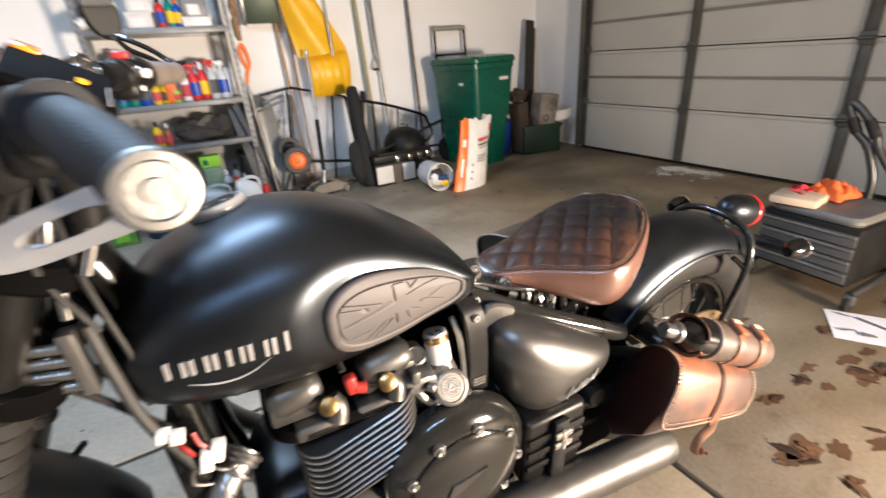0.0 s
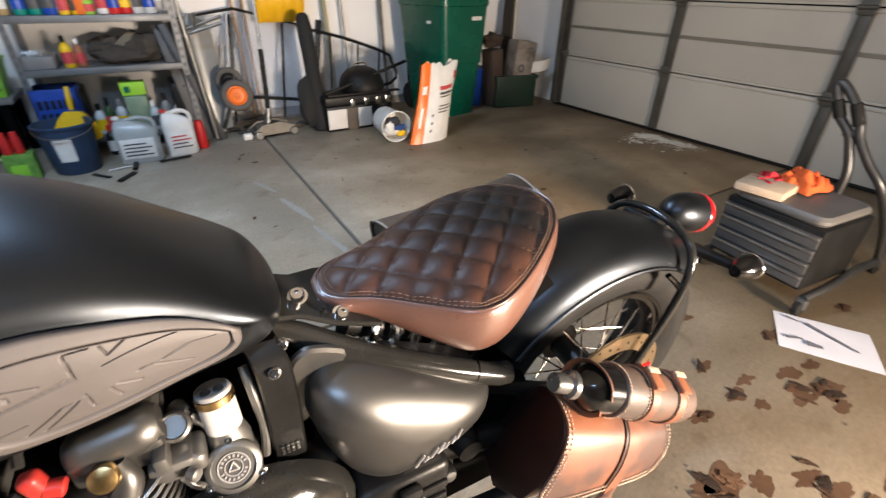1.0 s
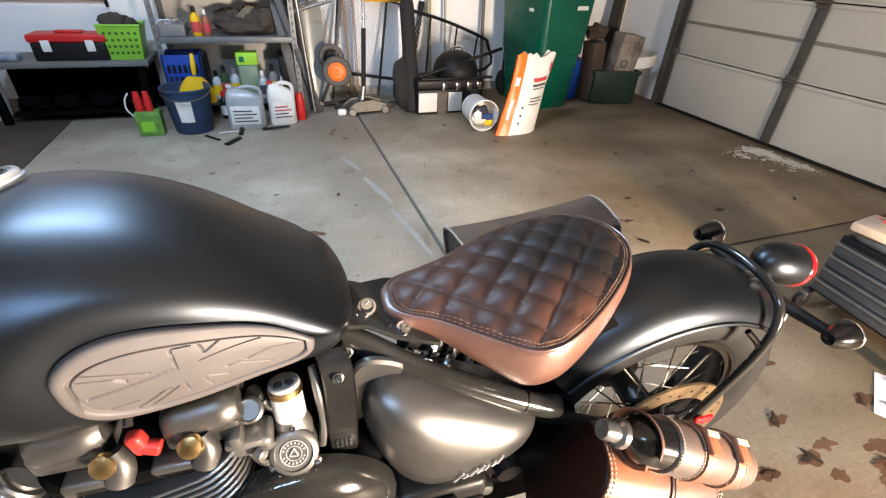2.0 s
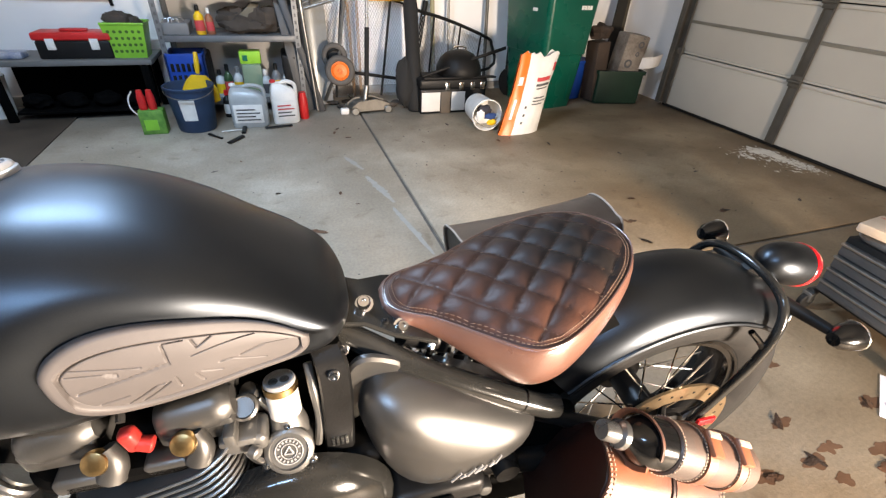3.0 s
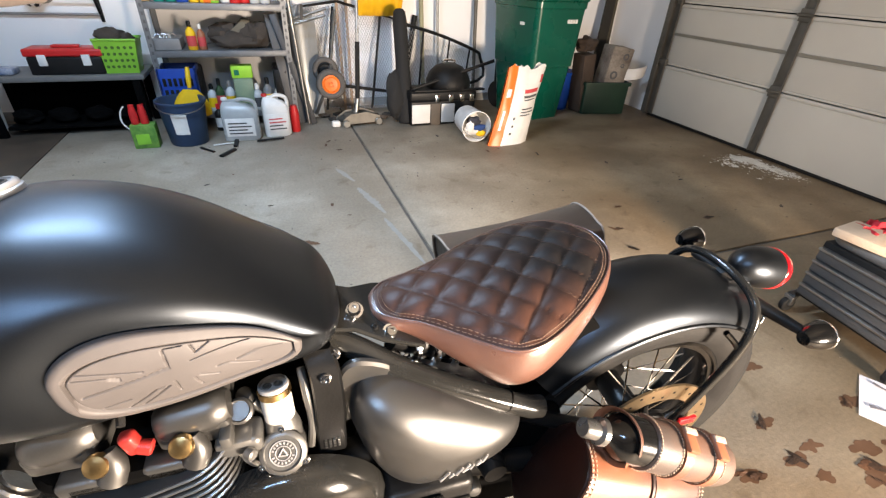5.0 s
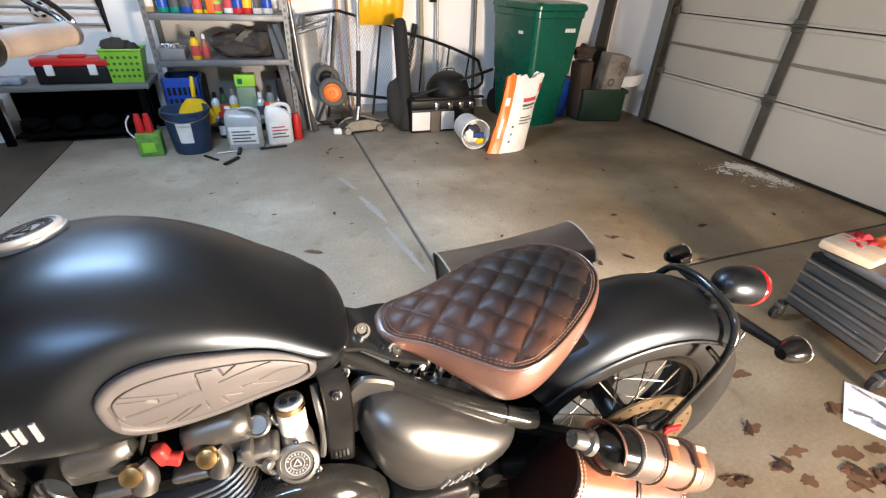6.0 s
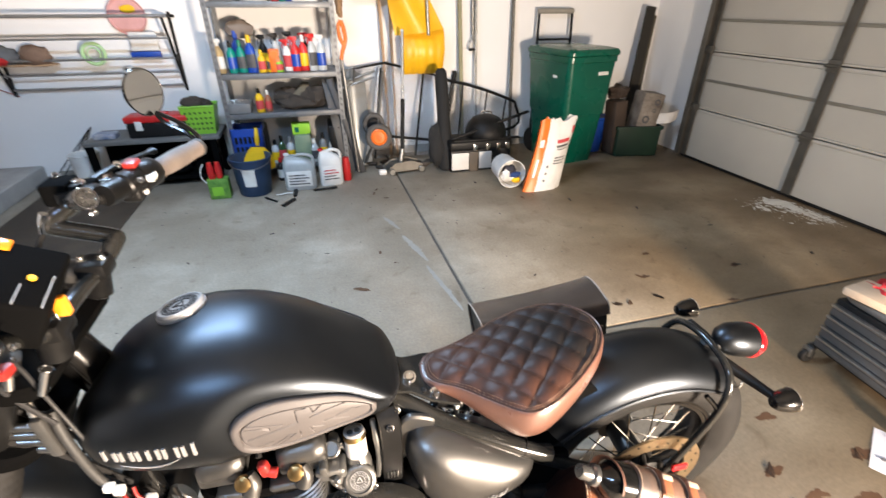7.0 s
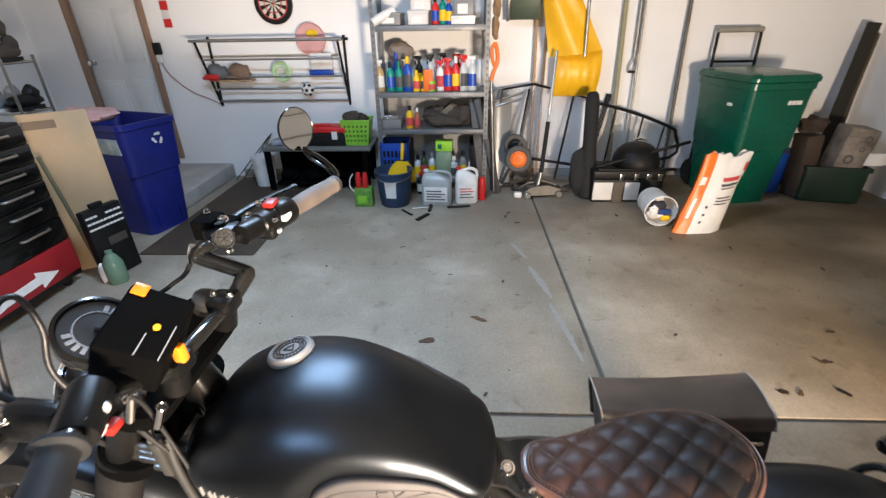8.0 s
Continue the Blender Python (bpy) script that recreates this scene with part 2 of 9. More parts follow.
def floor_material():
    m = bpy.data.materials.new("garage_concrete")
    m.use_nodes = True
    nt = m.node_tree
    p = nt.nodes["Principled BSDF"]
    geo = nt.nodes.new("ShaderNodeNewGeometry")
    pos = geo.outputs["Position"]

    def noise_at(s, d, rough=0.55, distort=0.0):
        n = nt.nodes.new("ShaderNodeTexNoise")
        n.inputs["Scale"].default_value, n.inputs["Detail"].default_value = s, d
        n.inputs["Roughness"].default_value, n.inputs["Distortion"].default_value = rough, distort
        nt.links.new(pos, n.inputs["Vector"])
        return n.outputs["Fac"]

    def ramp(fac, stops):
        r = nt.nodes.new("ShaderNodeValToRGB")
        while len(r.color_ramp.elements) < len(stops):
            r.color_ramp.elements.new(0.5)
        for e, (x, c) in zip(r.color_ramp.elements, stops):
            e.position, e.color = x, (*c, 1)
        nt.links.new(fac, r.inputs[0])
        return r.outputs[0]

    def mix(fac, a, b, mode="MIX"):
        n = nt.nodes.new("ShaderNodeMix")
        n.data_type, n.blend_type = "RGBA", mode
        if isinstance(fac, float):
            n.inputs[0].default_value = fac
        else:
            nt.links.new(fac, n.inputs[0])
        nt.links.new(a, n.inputs[6])
        nt.links.new(b, n.inputs[7])
        return n.outputs[2]

    base = ramp(noise_at(1.1, 8, 0.62), [(0.3, (0.222, 0.192, 0.148)), (0.5, (0.298, 0.264, 0.212)), (0.66, (0.425, 0.388, 0.325))])
    grain = ramp(noise_at(70, 4, 0.7), [(0.3, (0.78, 0.78, 0.78)), (0.7, (1.06, 1.06, 1.06))])
    c = mix(1.0, base, grain, "MULTIPLY")
    spots = ramp(noise_at(9, 3, 0.5, 0.4), [(0.27, (0.48, 0.4, 0.31)), (0.39, (1, 1, 1))])
    c = mix(0.4, c, spots, "MULTIPLY")
    streak = nt.nodes.new("ShaderNodeMapping")
    streak.inputs["Scale"].default_value = (0.7, 1.15, 1)
    nt.links.new(pos, streak.inputs[0])
    sn = nt.nodes.new("ShaderNodeTexNoise")
    sn.inputs["Scale"].default_value, sn.inputs["Detail"].default_value = 1.7, 6
    nt.links.new(streak.outputs[0], sn.inputs["Vector"])
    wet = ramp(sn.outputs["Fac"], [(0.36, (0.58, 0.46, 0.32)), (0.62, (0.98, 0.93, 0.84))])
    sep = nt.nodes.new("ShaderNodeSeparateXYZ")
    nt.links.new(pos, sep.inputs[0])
    # with growing x the blotches strengthen and the colour turns browner and darker
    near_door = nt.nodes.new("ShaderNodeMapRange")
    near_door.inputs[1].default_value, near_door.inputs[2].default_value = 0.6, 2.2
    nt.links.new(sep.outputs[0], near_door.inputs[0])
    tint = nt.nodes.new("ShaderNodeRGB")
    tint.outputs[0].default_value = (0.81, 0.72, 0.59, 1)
    door_tone = mix(near_door.outputs[0], mix(0.25, c, wet, "MULTIPLY"), mix(1.0, mix(0.75, c, wet, "MULTIPLY"), tint.outputs[0], "MULTIPLY"))
    nt.links.new(door_tone, p.inputs["Base Color"])
    rr = nt.nodes.new("ShaderNodeMapRange")
    rr.inputs[3].default_value, rr.inputs[4].default_value = 0.45, 0.8
    nt.links.new(noise_at(2.3, 5), rr.inputs[0])
    nt.links.new(rr.outputs[0], p.inputs["Roughness"])
    bu = nt.nodes.new("ShaderNodeBump")
    bu.inputs["Strength"].default_value, bu.inputs["Distance"].default_value = 0.35, 0.003
    nt.links.new(noise_at(120, 4, 0.7), bu.inputs["Height"])
    nt.links.new(bu.outputs[0], p.inputs["Normal"])
    return m


CONCRETE = floor_material()
JOINT = mat("joint_dirt", (0.07, 0.06, 0.05), (0.12, 0.105, 0.09), 0.9, 0, 12, 120, 0.3)
bm = bm_new()
box(bm, (X0 - 0.15, Y0 - 0.15, -0.16), (X1 + 0.12, Y1 + 0.15, -0.012))
floor = thing("floor", bm, JOINT, "grey concrete garage floor with saw-cut joints", "floor", kind="structure", smooth=0)
JX, JY, G = 0.99, 1.41, 0.009
for x0, x1 in ((X0 - 0.15, JX - G), (JX + G, X1 + 0.12)):
    for y0, y1 in ((Y0 - 0.15, JY - G), (JY + G, Y1 + 0.15)):
        bm = bm_new()
        box(bm, (x0, y0, -0.1), (x1, y1, 0.0), 0.006, 2)
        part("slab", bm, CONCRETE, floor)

# walls
bm = bm_new()
box(bm, (X0 - 0.15, Y1, -0.1), (-3.14, Y1 + 0.15, H))
box(bm, (-2.5, Y1, -0.1), (X1 + 0.12, Y1 + 0.15, H))
box(bm, (-3.14, Y1, 2.2), (-2.5, Y1 + 0.15, H))
box(bm, (-3.14, Y1, -0.1), (-2.5, Y1 + 0.15, 0.19))
thing("wall_north", bm, WALLPAINT, "white painted garage wall with faint scuffs", "wall", kind="structure", smooth=0)
bm = bm_new()
box(bm, (X0 - 0.15, Y0 - 0.15, -0.1), (X0, Y1, H))
thing("wall_west", bm, WALLPAINT, "plain white painted garage wall", "wall", kind="structure", smooth=0)
# unseen wall; its dark tone keeps reflections and bounced light low
bm = bm_new()
box(bm, (X0, Y0 - 0.15, -0.1), (X1 + 0.12, Y0, H))
thing("wall_south", bm, mat("dark_unseen_wall", (.14, .12, .1), (.11, .095, .08), .7, 0, 1.5, 120, .1), "plain unseen garage wall, toned dark for dim reflections", "wall", kind="structure", smooth=0)
DY0, DY1, DH = -1.25, 3.64, 2.02
bm = bm_new()
box(bm, (X1, DY1 + 0.03, -0.1), (X1 + 0.12, Y1, H))
box(bm, (X1, Y0, -0.1), (X1 + 0.12, DY0 - 0.03, H))
box(bm, (X1, DY0 - 0.03, DH), (X1 + 0.12, DY1 + 0.03, H))
thing("wall_east", bm, WALLPAINT, "white painted wall round the garage door", "wall", kind="structure", smooth=0)
# ceiling out of view, greyed so that the tank's top mirrors little light
bm = bm_new()
box(bm, (X0 - 0.15, Y0 - 0.15, H), (X1 + 0.12, Y1 + 0.15, H + 0.1))
thing("ceiling", bm, CEILPAINT, "plain unseen garage ceiling, toned down for dark reflections", "ceiling", kind="structure", smooth=0)

# overhead door: four sections, each a row of pressed panels between steel stiles
garage_door = empty("garage_door", pose(3.9, 0, 0), "closed cream sectional garage door with grey steel stiles", "garage door")
garage_door["kind"] = "structure"
STRUTPAINT = mat("strut_paint", (0.3, 0.285, 0.24), (0.24, 0.226, 0.19), 0.55, 0.2, 6, 90, 0.06)
STILES = [DY1 - 0.03, 2.47, 1.33, 0.2, -0.95]
for k, (z0, z1) in enumerate(((0.02, 0.48), (0.48, 0.98), (0.98, 1.48), (1.48, 2.0))):
    bm = bm_new()
    box(bm, (0.0, DY0, z0 + 0.004), (0.045, DY1, z1 - 0.004), 0.004)
    box(bm, (-0.012, DY0, z1 - 0.03), (0.0, DY1, z1 - 0.004), 0.005)
    if k:
        box(bm, (-0.012, DY0, z0 + 0.004), (0.0, DY1, z0 + 0.022), 0.005)
    section = part("section", bm, DOORPAINT, garage_door)
    if k:
        zm = (z0 + z1) / 2 + 0.008
        bm = bm_new()
        box(bm, (-0.011, DY0, zm - 0.012), (0.0, DY1, zm + 0.012), 0.004)
        box(bm, (-0.02, DY0, zm + 0.004), (-0.008, DY1, zm + 0.012), 0.002)
        part("strut", bm, STRUTPAINT, section, "dull beige steel strut")
    for y in STILES:
        bm = bm_new()
        w = 0.036
        box(bm, (-0.022, y - w, z0 + 0.008), (-0.0125, y + w, z1 - 0.008), 0.003)
        box(bm, (-0.03, y - w, z0 + 0.008), (-0.022, y - w + 0.008, z1 - 0.008))
        box(bm, (-0.03, y + w - 0.008, z0 + 0.008), (-0.022, y + w, z1 - 0.008))
        part("stile", bm, DOORSTEEL, section, "grey galvanised stile")
    if k:
        for y in STILES[1:]:
            bm = bm_new()
            box(bm, (-0.04, y - 0.045, z0 - 0.04), (-0.03, y + 0.045, z0 + 0.04), 0.003)
            rod(bm, (-0.045, y - 0.05, z0), (-0.045, y + 0.05, z0), 0.012)
            part("hinge", bm, DOORSTEEL, section)
bm = bm_new()
box(bm, (-0.006, DY0, 0.001), (0.05, DY1, 0.026), 0.008)
part("bottom_seal", bm, RUBBER, garage_door, "black rubber weather seal")
bm = bm_new()
box(bm, (-0.075, DY1 + 0.005, 0.03), (0.0, DY1 + 0.03, 2.1), 0.004)
box(bm, (-0.075, DY1 - 0.03, 0.03), (-0.067, DY1 + 0.005, 2.1), 0.003)
part("track", bm, DOORSTEEL, garage_door, "steel roller track")
for z in (0.5, 1.0, 1.5):
    bm = bm_new()
    box(bm, (-0.05, DY1 - 0.09, z - 0.03), (-0.02, DY1 - 0.0, z + 0.03), 0.004)
    rod(bm, (-0.045, DY1 - 0.05, z), (-0.045, DY1 + 0.02, z), 0.016)
    part("roller_bracket", bm, DOORSTEEL, garage_door)

# house door with brown trim above the concrete step
entry = empty("door_1", pose(-2.82, Y1, 0.19) @ Matrix.Diagonal((.85, 1, 1, 1)), "closed white panelled house door with brown trim", "door")
entry["kind"] = "structure"
bm = bm_new()
box(bm, (-0.36, 0.03, 0.01), (0.36, 0.075, 2.0), 0.003)
for x0, x1 in ((-0.28, -0.04), (0.04, 0.28)):
    for z0, z1 in ((0.2, 0.75), (0.9, 1.35), (1.5, 1.85)):
        box(bm, (x0, 0.022, z0), (x1, 0.034, z1), 0.01)
        box(bm, (x0 + 0.035, 0.014, z0 + 0.035), (x1 - 0.035, 0.03, z1 - 0.035), 0.01)
leaf = part("door_leaf", bm, DOORWHITE, entry)
bm = bm_new()
lathe(bm, [(0.028, 0), (0.028, 0.006), (0.012, 0.008), (0.012, 0.035), (0.027, 0.04), (0.03, 0.055), (0.022, 0.068), (0.004, 0.07)], along((-0.31, 0.03, 0.9), (-0.31, -0.1, 0.9)), 20)
part("door_knob", bm, CHROME, leaf, "round chrome knob")
for x in (-0.4, 0.4):
    bm = bm_new()
    box(bm, (x - 0.035, -0.018, -0.0), (x + 0.035, 0.03, 2.06), 0.004)
    part("trim_side", bm, TRIMWOOD, entry, "brown wooden trim")
bm = bm_new()
box(bm, (-0.435, -0.018, 2.06), (0.435, 0.03, 2.13), 0.004)
part("trim_head", bm, TRIMWOOD, entry, "brown wooden trim")
bm = bm_new()
box(bm, (-0.365, -0.012, -0.0), (0.365, 0.08, 0.012), 0.002)
part("threshold", bm, DOORSTEEL, entry, "metal threshold")

bm = bm_new()
box(bm, (-3.3, 3.43, 0), (-1.96, Y1 - 0.003, 0.135), 0.012, 3)
thing("concrete_step", bm, CONCRETE_STEP, "low grey concrete step below the house door", "step", kind="structure")
MATDARK = mat("dark_rubber_mat", (0.032, 0.022, 0.014), (0.06, 0.043, 0.027), 0.8, 0, 7, 160, 0.3)
bm = bm_new()
box(bm, (-1.84, 2.74, 0.001), (-1.04, 4.42, 0.008), 0.003)
thing("floor_mat", bm, MATDARK, "dark brown worn mat lying on the concrete", "mat")
bm = bm_new()
box(bm, (-1.86, Y1 - 0.014, 0.0), (X1 - 0.003, Y1 - 0.001, 0.075), 0.004)
thing("baseboard", bm, mat("baseboard_grey", (0.34, 0.33, 0.31), (0.24, 0.23, 0.21), 0.6, 0, 6, 90, 0.1), "thin grey scuffed strip along the wall foot", "baseboard", kind="structure")

# the two LED tube fittings under the ceiling
LEDGLOW = mat("led_diffuser", (0.8, 0.9, 1.0), (0.78, 0.88, 1.0), 0.4, 0, 3, 30, 0, emit=4.0)
for x, y in ((-0.2, 1.85), (-0.5, -0.65)):
    light = empty("ceiling_light", pose(x, y, H, 0, 0, 90), "white LED tube fitting fixed to the ceiling", "ceiling light", "ceiling lights")
    bm = bm_new()
    box(bm, (-0.07, -0.62, -0.06), (0.07, 0.62, -0.002), 0.01)
    part("housing", bm, DOORWHITE, light)
    bm = bm_new()
    box(bm, (-0.05, -0.58, -0.085), (0.05, 0.58, -0.0605), 0.012)
    part("diffuser", bm, LEDGLOW, light, "glowing diffuser")

# portable floodlight on its stand, beyond the rear of the motorcycle
work = empty("work_light", pose(1.75, -1.5, 0), "yellow portable halogen work light on a tripod", "work light")
wm = look((1.75, -1.5, 0.62), (0.3, 0.9, 0.88))
WORKYELLOW = mat("work_light_yellow", (0.6, 0.36, 0.02), (0.5, 0.3, 0.02), 0.45, 0, 6, 120, 0.05)
off = Matrix.Translation((-1.75, 1.5, 0))
bm = bm_new()
box(bm, (-0.31, -0.2, 0.012), (0.31, 0.2, 0.1), 0.02, 2, off @ wm)
part("lamp_housing", bm, WORKYELLOW, work, "yellow lamp housing")
for a in (90, 210, 330):
    bm = bm_new()
    rod(bm, (0.0, -0.1, 0.36), (0.34 * math.cos(radians(a)), -0.1 + 0.34 * math.sin(radians(a)), 0.012), 0.012, None, 10)
    part("tripod_leg", bm, STEEL, work)
bm = bm_new()
rod(bm, (0, -0.1, 0.3), (0, -0.1, 0.6), 0.016, None, 12)
part("tripod_post", bm, STEEL, work)
# ---- the motorcycle: x runs to its rear, y to its right side, z up ----
BIKE = pose(0.073, 0.728, 0, 4.5, 0, -3.8)
bike = empty("motorcycle", BIKE, "satin graphite bobber motorcycle leaning on its side stand", "motorcycle")
TANK = [(-.172, .02, .76, .765, .745), (-.165, .055, .785, .77, .72), (-.15, .085, .80, .775, .705), (-.12, .118, .838, .785, .692), (-.08, .14, .868, .795, .684), (-.02, .152, .894, .80, .678), (.05, .155, .907, .80, .673), (.12, .149, .901, .797, .672), (.19, .138, .875, .79, .678), (.25, .123, .838, .78, .69), (.30, .111, .802, .768, .70), (.33, .094, .776, .757, .704), (.347, .07, .754, .745, .71), (.3565, .041, .738, .736, .716), (.36, .013, .728, .73, .722)]
PX0, PX1 = .089, .314
def table_at(rows, x):
    if x <= rows[0][0]:
        return rows[0]
    for a, b in zip(rows, rows[1:]):
        if x <= b[0]:
            t = (x - a[0]) / (b[0] - a[0])
            return [p + (q - p) * t for p, q in zip(a, b)]
    return rows[-1]


def tank_skin(x, a):
    _, w, zt, zm, zb = table_at(TANK_FINE, x)
    c, s = math.cos(a), math.sin(a)
    y = -w * math.copysign(abs(c) ** 0.8, c)
    z = zm + ((zt - zm) * s if s > 0 else (zm - zb) * math.copysign(abs(s) ** 0.72, s))
    return Vector((x, y, z))


TANK_FINE = []
for i in range(len(TANK) - 1):
    p0, p1, p2, p3 = TANK[max(i - 1, 0)], TANK[i], TANK[i + 1], TANK[min(i + 2, len(TANK) - 1)]
    for k in range(6):
        t = k / 6
        TANK_FINE.append([0.5 * (2 * b + (c - a) * t + (2 * a - 5 * b + 4 * c - d) * t * t + (3 * b - a - 3 * c + d) * t ** 3) for a, b, c, d in zip(p0, p1, p2, p3)])
TANK_FINE.append(list(TANK[-1]))


def end_power(s):
    return 3.1 if s < 0 else 4.4


def pad_reach(u, a, wide=34.0):
    """Below 1 inside the knee pad's egg-shaped outline; a in degrees round the tank, u along the pad."""
    d = a + 2
    high = wide * ((.85 + .2 * u) if d > 0 else (1.05 - .3 * u))
    return (abs(2 * u - 1) ** end_power(2 * u - 1) + (d / high) ** 2) ** .5


def pad_room(x, a):
    """How far a place of the skin lies outside the knee pad's outline, about in metres (inside: minus)."""
    if abs(math.degrees(a)) > 95:
        a = math.copysign(math.pi - abs(a), a)
    u = (x - PX0) / (PX1 - PX0)
    r = pad_reach(u, math.degrees(a))
    return (r - 1) * (.055 if r > 1 else .07)


def tank_place(x, a, out=0.0):
    p = tank_skin(x, a)
    e = 0.004
    n = (tank_skin(min(x + e, .3599), a) - tank_skin(max(x - e, -.1719), a)).cross(tank_skin(x, a + .03) - tank_skin(x, a - .03))
    n = n.normalized() if n.length > 1e-9 else Vector((0, 0, 0))
    if n.dot(p - Vector((x, 0, .79))) < 0:
        n = -n
    return p + n * out


def tank_relief(x, a):
    """The skin dips towards the knee pad, which sits in a shallow scallop."""
    d = pad_room(x, a)
    return -.011 * (1 - min(1, max(0, d) / .036)) ** 1.7


bm = bm_new()
xs = []
for a, b in zip(TANK_FINE, TANK_FINE[1:]):
    xs += [a[0], (a[0] + b[0]) / 2]
xs.append(TANK_FINE[-1][0])
bridge(bm, [[tank_place(x, 2 * math.pi * k / 120, tank_relief(x, 2 * math.pi * k / 120 if k <= 60 else 2 * math.pi * k / 120 - 2 * math.pi)) for k in range(120)] for x in xs])
tank = part("fuel_tank", bm, SATIN, bike, "satin graphite teardrop fuel tank", 120)


def seg_far(p, a, b):
    ax, ay = b[0] - a[0], b[1] - a[1]
    t = max(0, min(1, ((p[0] - a[0]) * ax + (p[1] - a[1]) * ay) / (ax * ax + ay * ay)))
    return math.hypot(p[0] - a[0] - ax * t, p[1] - a[1] - ay * t)


# cut lines of the pad's crossed pattern: along the tank, degrees round it
JACK = [((.121, 7), (.172, .5)), ((.118, 3), (.153, -.5)), ((.119, -4.5), (.194, 0)), ((.194, 0), (.193, 14.5)), ((.194, 15.5), (.209, 16.5)), ((.216, 16.5), (.219, 10.5)), ((.219, 9), (.232, 17.5)), ((.213, 2), (.268, 16.5)), ((.233, -4), (.245, -3.5)), ((.245, -3.5), (.274, -9)), ((.252, -3), (.298, 3.5)), ((.142, -20.5), (.176, -9)), ((.176, -9), (.188, -8.5)), ((.158, -20), (.188, -8.5)), ((.128, -13.5), (.152, -11.5)), ((.217, -6.5), (.233, -9.5)), ((.194, -6.5), (.195, -14.5)), ((.211, -7.5), (.215, -14.5))]


def pad_place(s, v, side):
    """The knee pad: a rounded rim round a flat panel with a pattern of cut lines; s and v from -1 to 1."""
    s = math.sin(s * math.pi / 2)
    u = (s + 1) / 2
    x = PX0 + (PX1 - PX0) * u
    half = 34 * max(0, 1 - abs(s) ** end_power(s)) ** .5
    d = v * half * ((.85 + .2 * u) if v > 0 else (1.05 - .3 * u))
    edge = (1 - pad_reach(u, d - 2)) * .07
    h = .0075 * (1 - (1 - min(1, max(0, edge) / .009)) ** 2) ** .5
    un = (x - .1035) / (.3025 - .1035)
    inner = (1 - pad_reach(un, d - 2, 21.5)) * .05 if 0 < un < 1 else -.02
    h -= .0022 * max(0, min(1, (inner + .004) / .006))
    h -= .0028 * math.exp(-(inner / .0012) ** 2)
    if inner > .002 and side < 0:
        q = (x + .008, (d - 2) * .0025)
        near = min(seg_far(q, (a[0], a[1] * .0025), (b[0], b[1] * .0025)) for a, b in JACK)
        h -= .002 * max(0, 1 - near / .0014)
    p = tank_place(x, math.radians(d - 2), -0.011 + h * 1.35)
    return p if side < 0 else Vector((p.x, -p.y, p.z))


for side in (-1, 1):
    bm = bm_new()
    sheet(bm, 400 if side < 0 else 40, 190 if side < 0 else 20, lambda u, v: pad_place((2 * u - 1) * .998, 2 * v - 1, side))
    part("knee_pad", bm, PADRUBBER, tank, "grey moulded rubber knee pad", 50)

# filler cap, set to the right of the ridge
m = along(tank_place(0.002, radians(104), -0.004), tank_place(0.002, radians(104), 0.1))
bm = bm_new()
lathe(bm, [(.041, 0), (.041, .006), (.039, .0075), (.0385, .011), (.036, .0135), (.0335, .0135), (.032, .0115), (.004, .0118), (.001, .0118)], m, 40)
cap = part("filler_cap", bm, SILVERPAINT, tank, "polished chrome filler cap")
bm = bm_new()
torus(bm, .018, .0012, m @ Matrix.Translation((0, 0, .0122)), 32, 6)
for k in range(3):
    a = 2 * math.pi * k / 3 + .4
    rod(bm, m @ Vector((.011 * math.cos(a), .011 * math.sin(a), .0122)), m @ Vector((.011 * math.cos(a + 2.09), .011 * math.sin(a + 2.09), .0122)), .0014, None, 6)
for k in range(24):
    box(bm, (.0205, -.0011, .0112), (.0255, .0011, .0128), 0, 1, m @ Matrix.Rotation(2 * math.pi * k / 24, 4, "Z"))
torus(bm, .028, .0014, m @ Matrix.Translation((0, 0, .012)), 32, 6)
part("cap_pattern", bm, ENGINEGREY, cap)

# maker's mark: a row of plain thin chrome strokes and a sweep under them
for i, x in enumerate((-.088, -.0715, -.0625, -.0475, -.0385, -.024, -.0105, -.0015, .0155, .0245, .0385)):
    w, tall = .0042, 2.0 if i in (0, 10) else 0
    bm = bm_new()
    bridge(bm, [[tank_place(x + dx, radians(an), o) for dx, an in ((0, -4.2), (w, -4.2), (w + .0015, 2.4 + tall), (.0015, 2.4 + tall))] for o in (0.0, .003)])
    part("mark_stroke", bm, SILVERPAINT, tank, "chrome stroke of the maker's mark")
bm = bm_new()
tube(bm, [tank_place(-.07 + .09 * t, radians(-9.5 - 5.5 * math.sin(math.pi * t) + 4 * t), .001) for t in (0, .2, .4, .6, .8, 1)], lambda t: .0004 + .0011 * math.sin(math.pi * t), 8)
part("mark_sweep", bm, SILVERPAINT, tank, "chrome sweep of the maker's mark")

# ---- wheels ----
AX, AZ = .955, .323


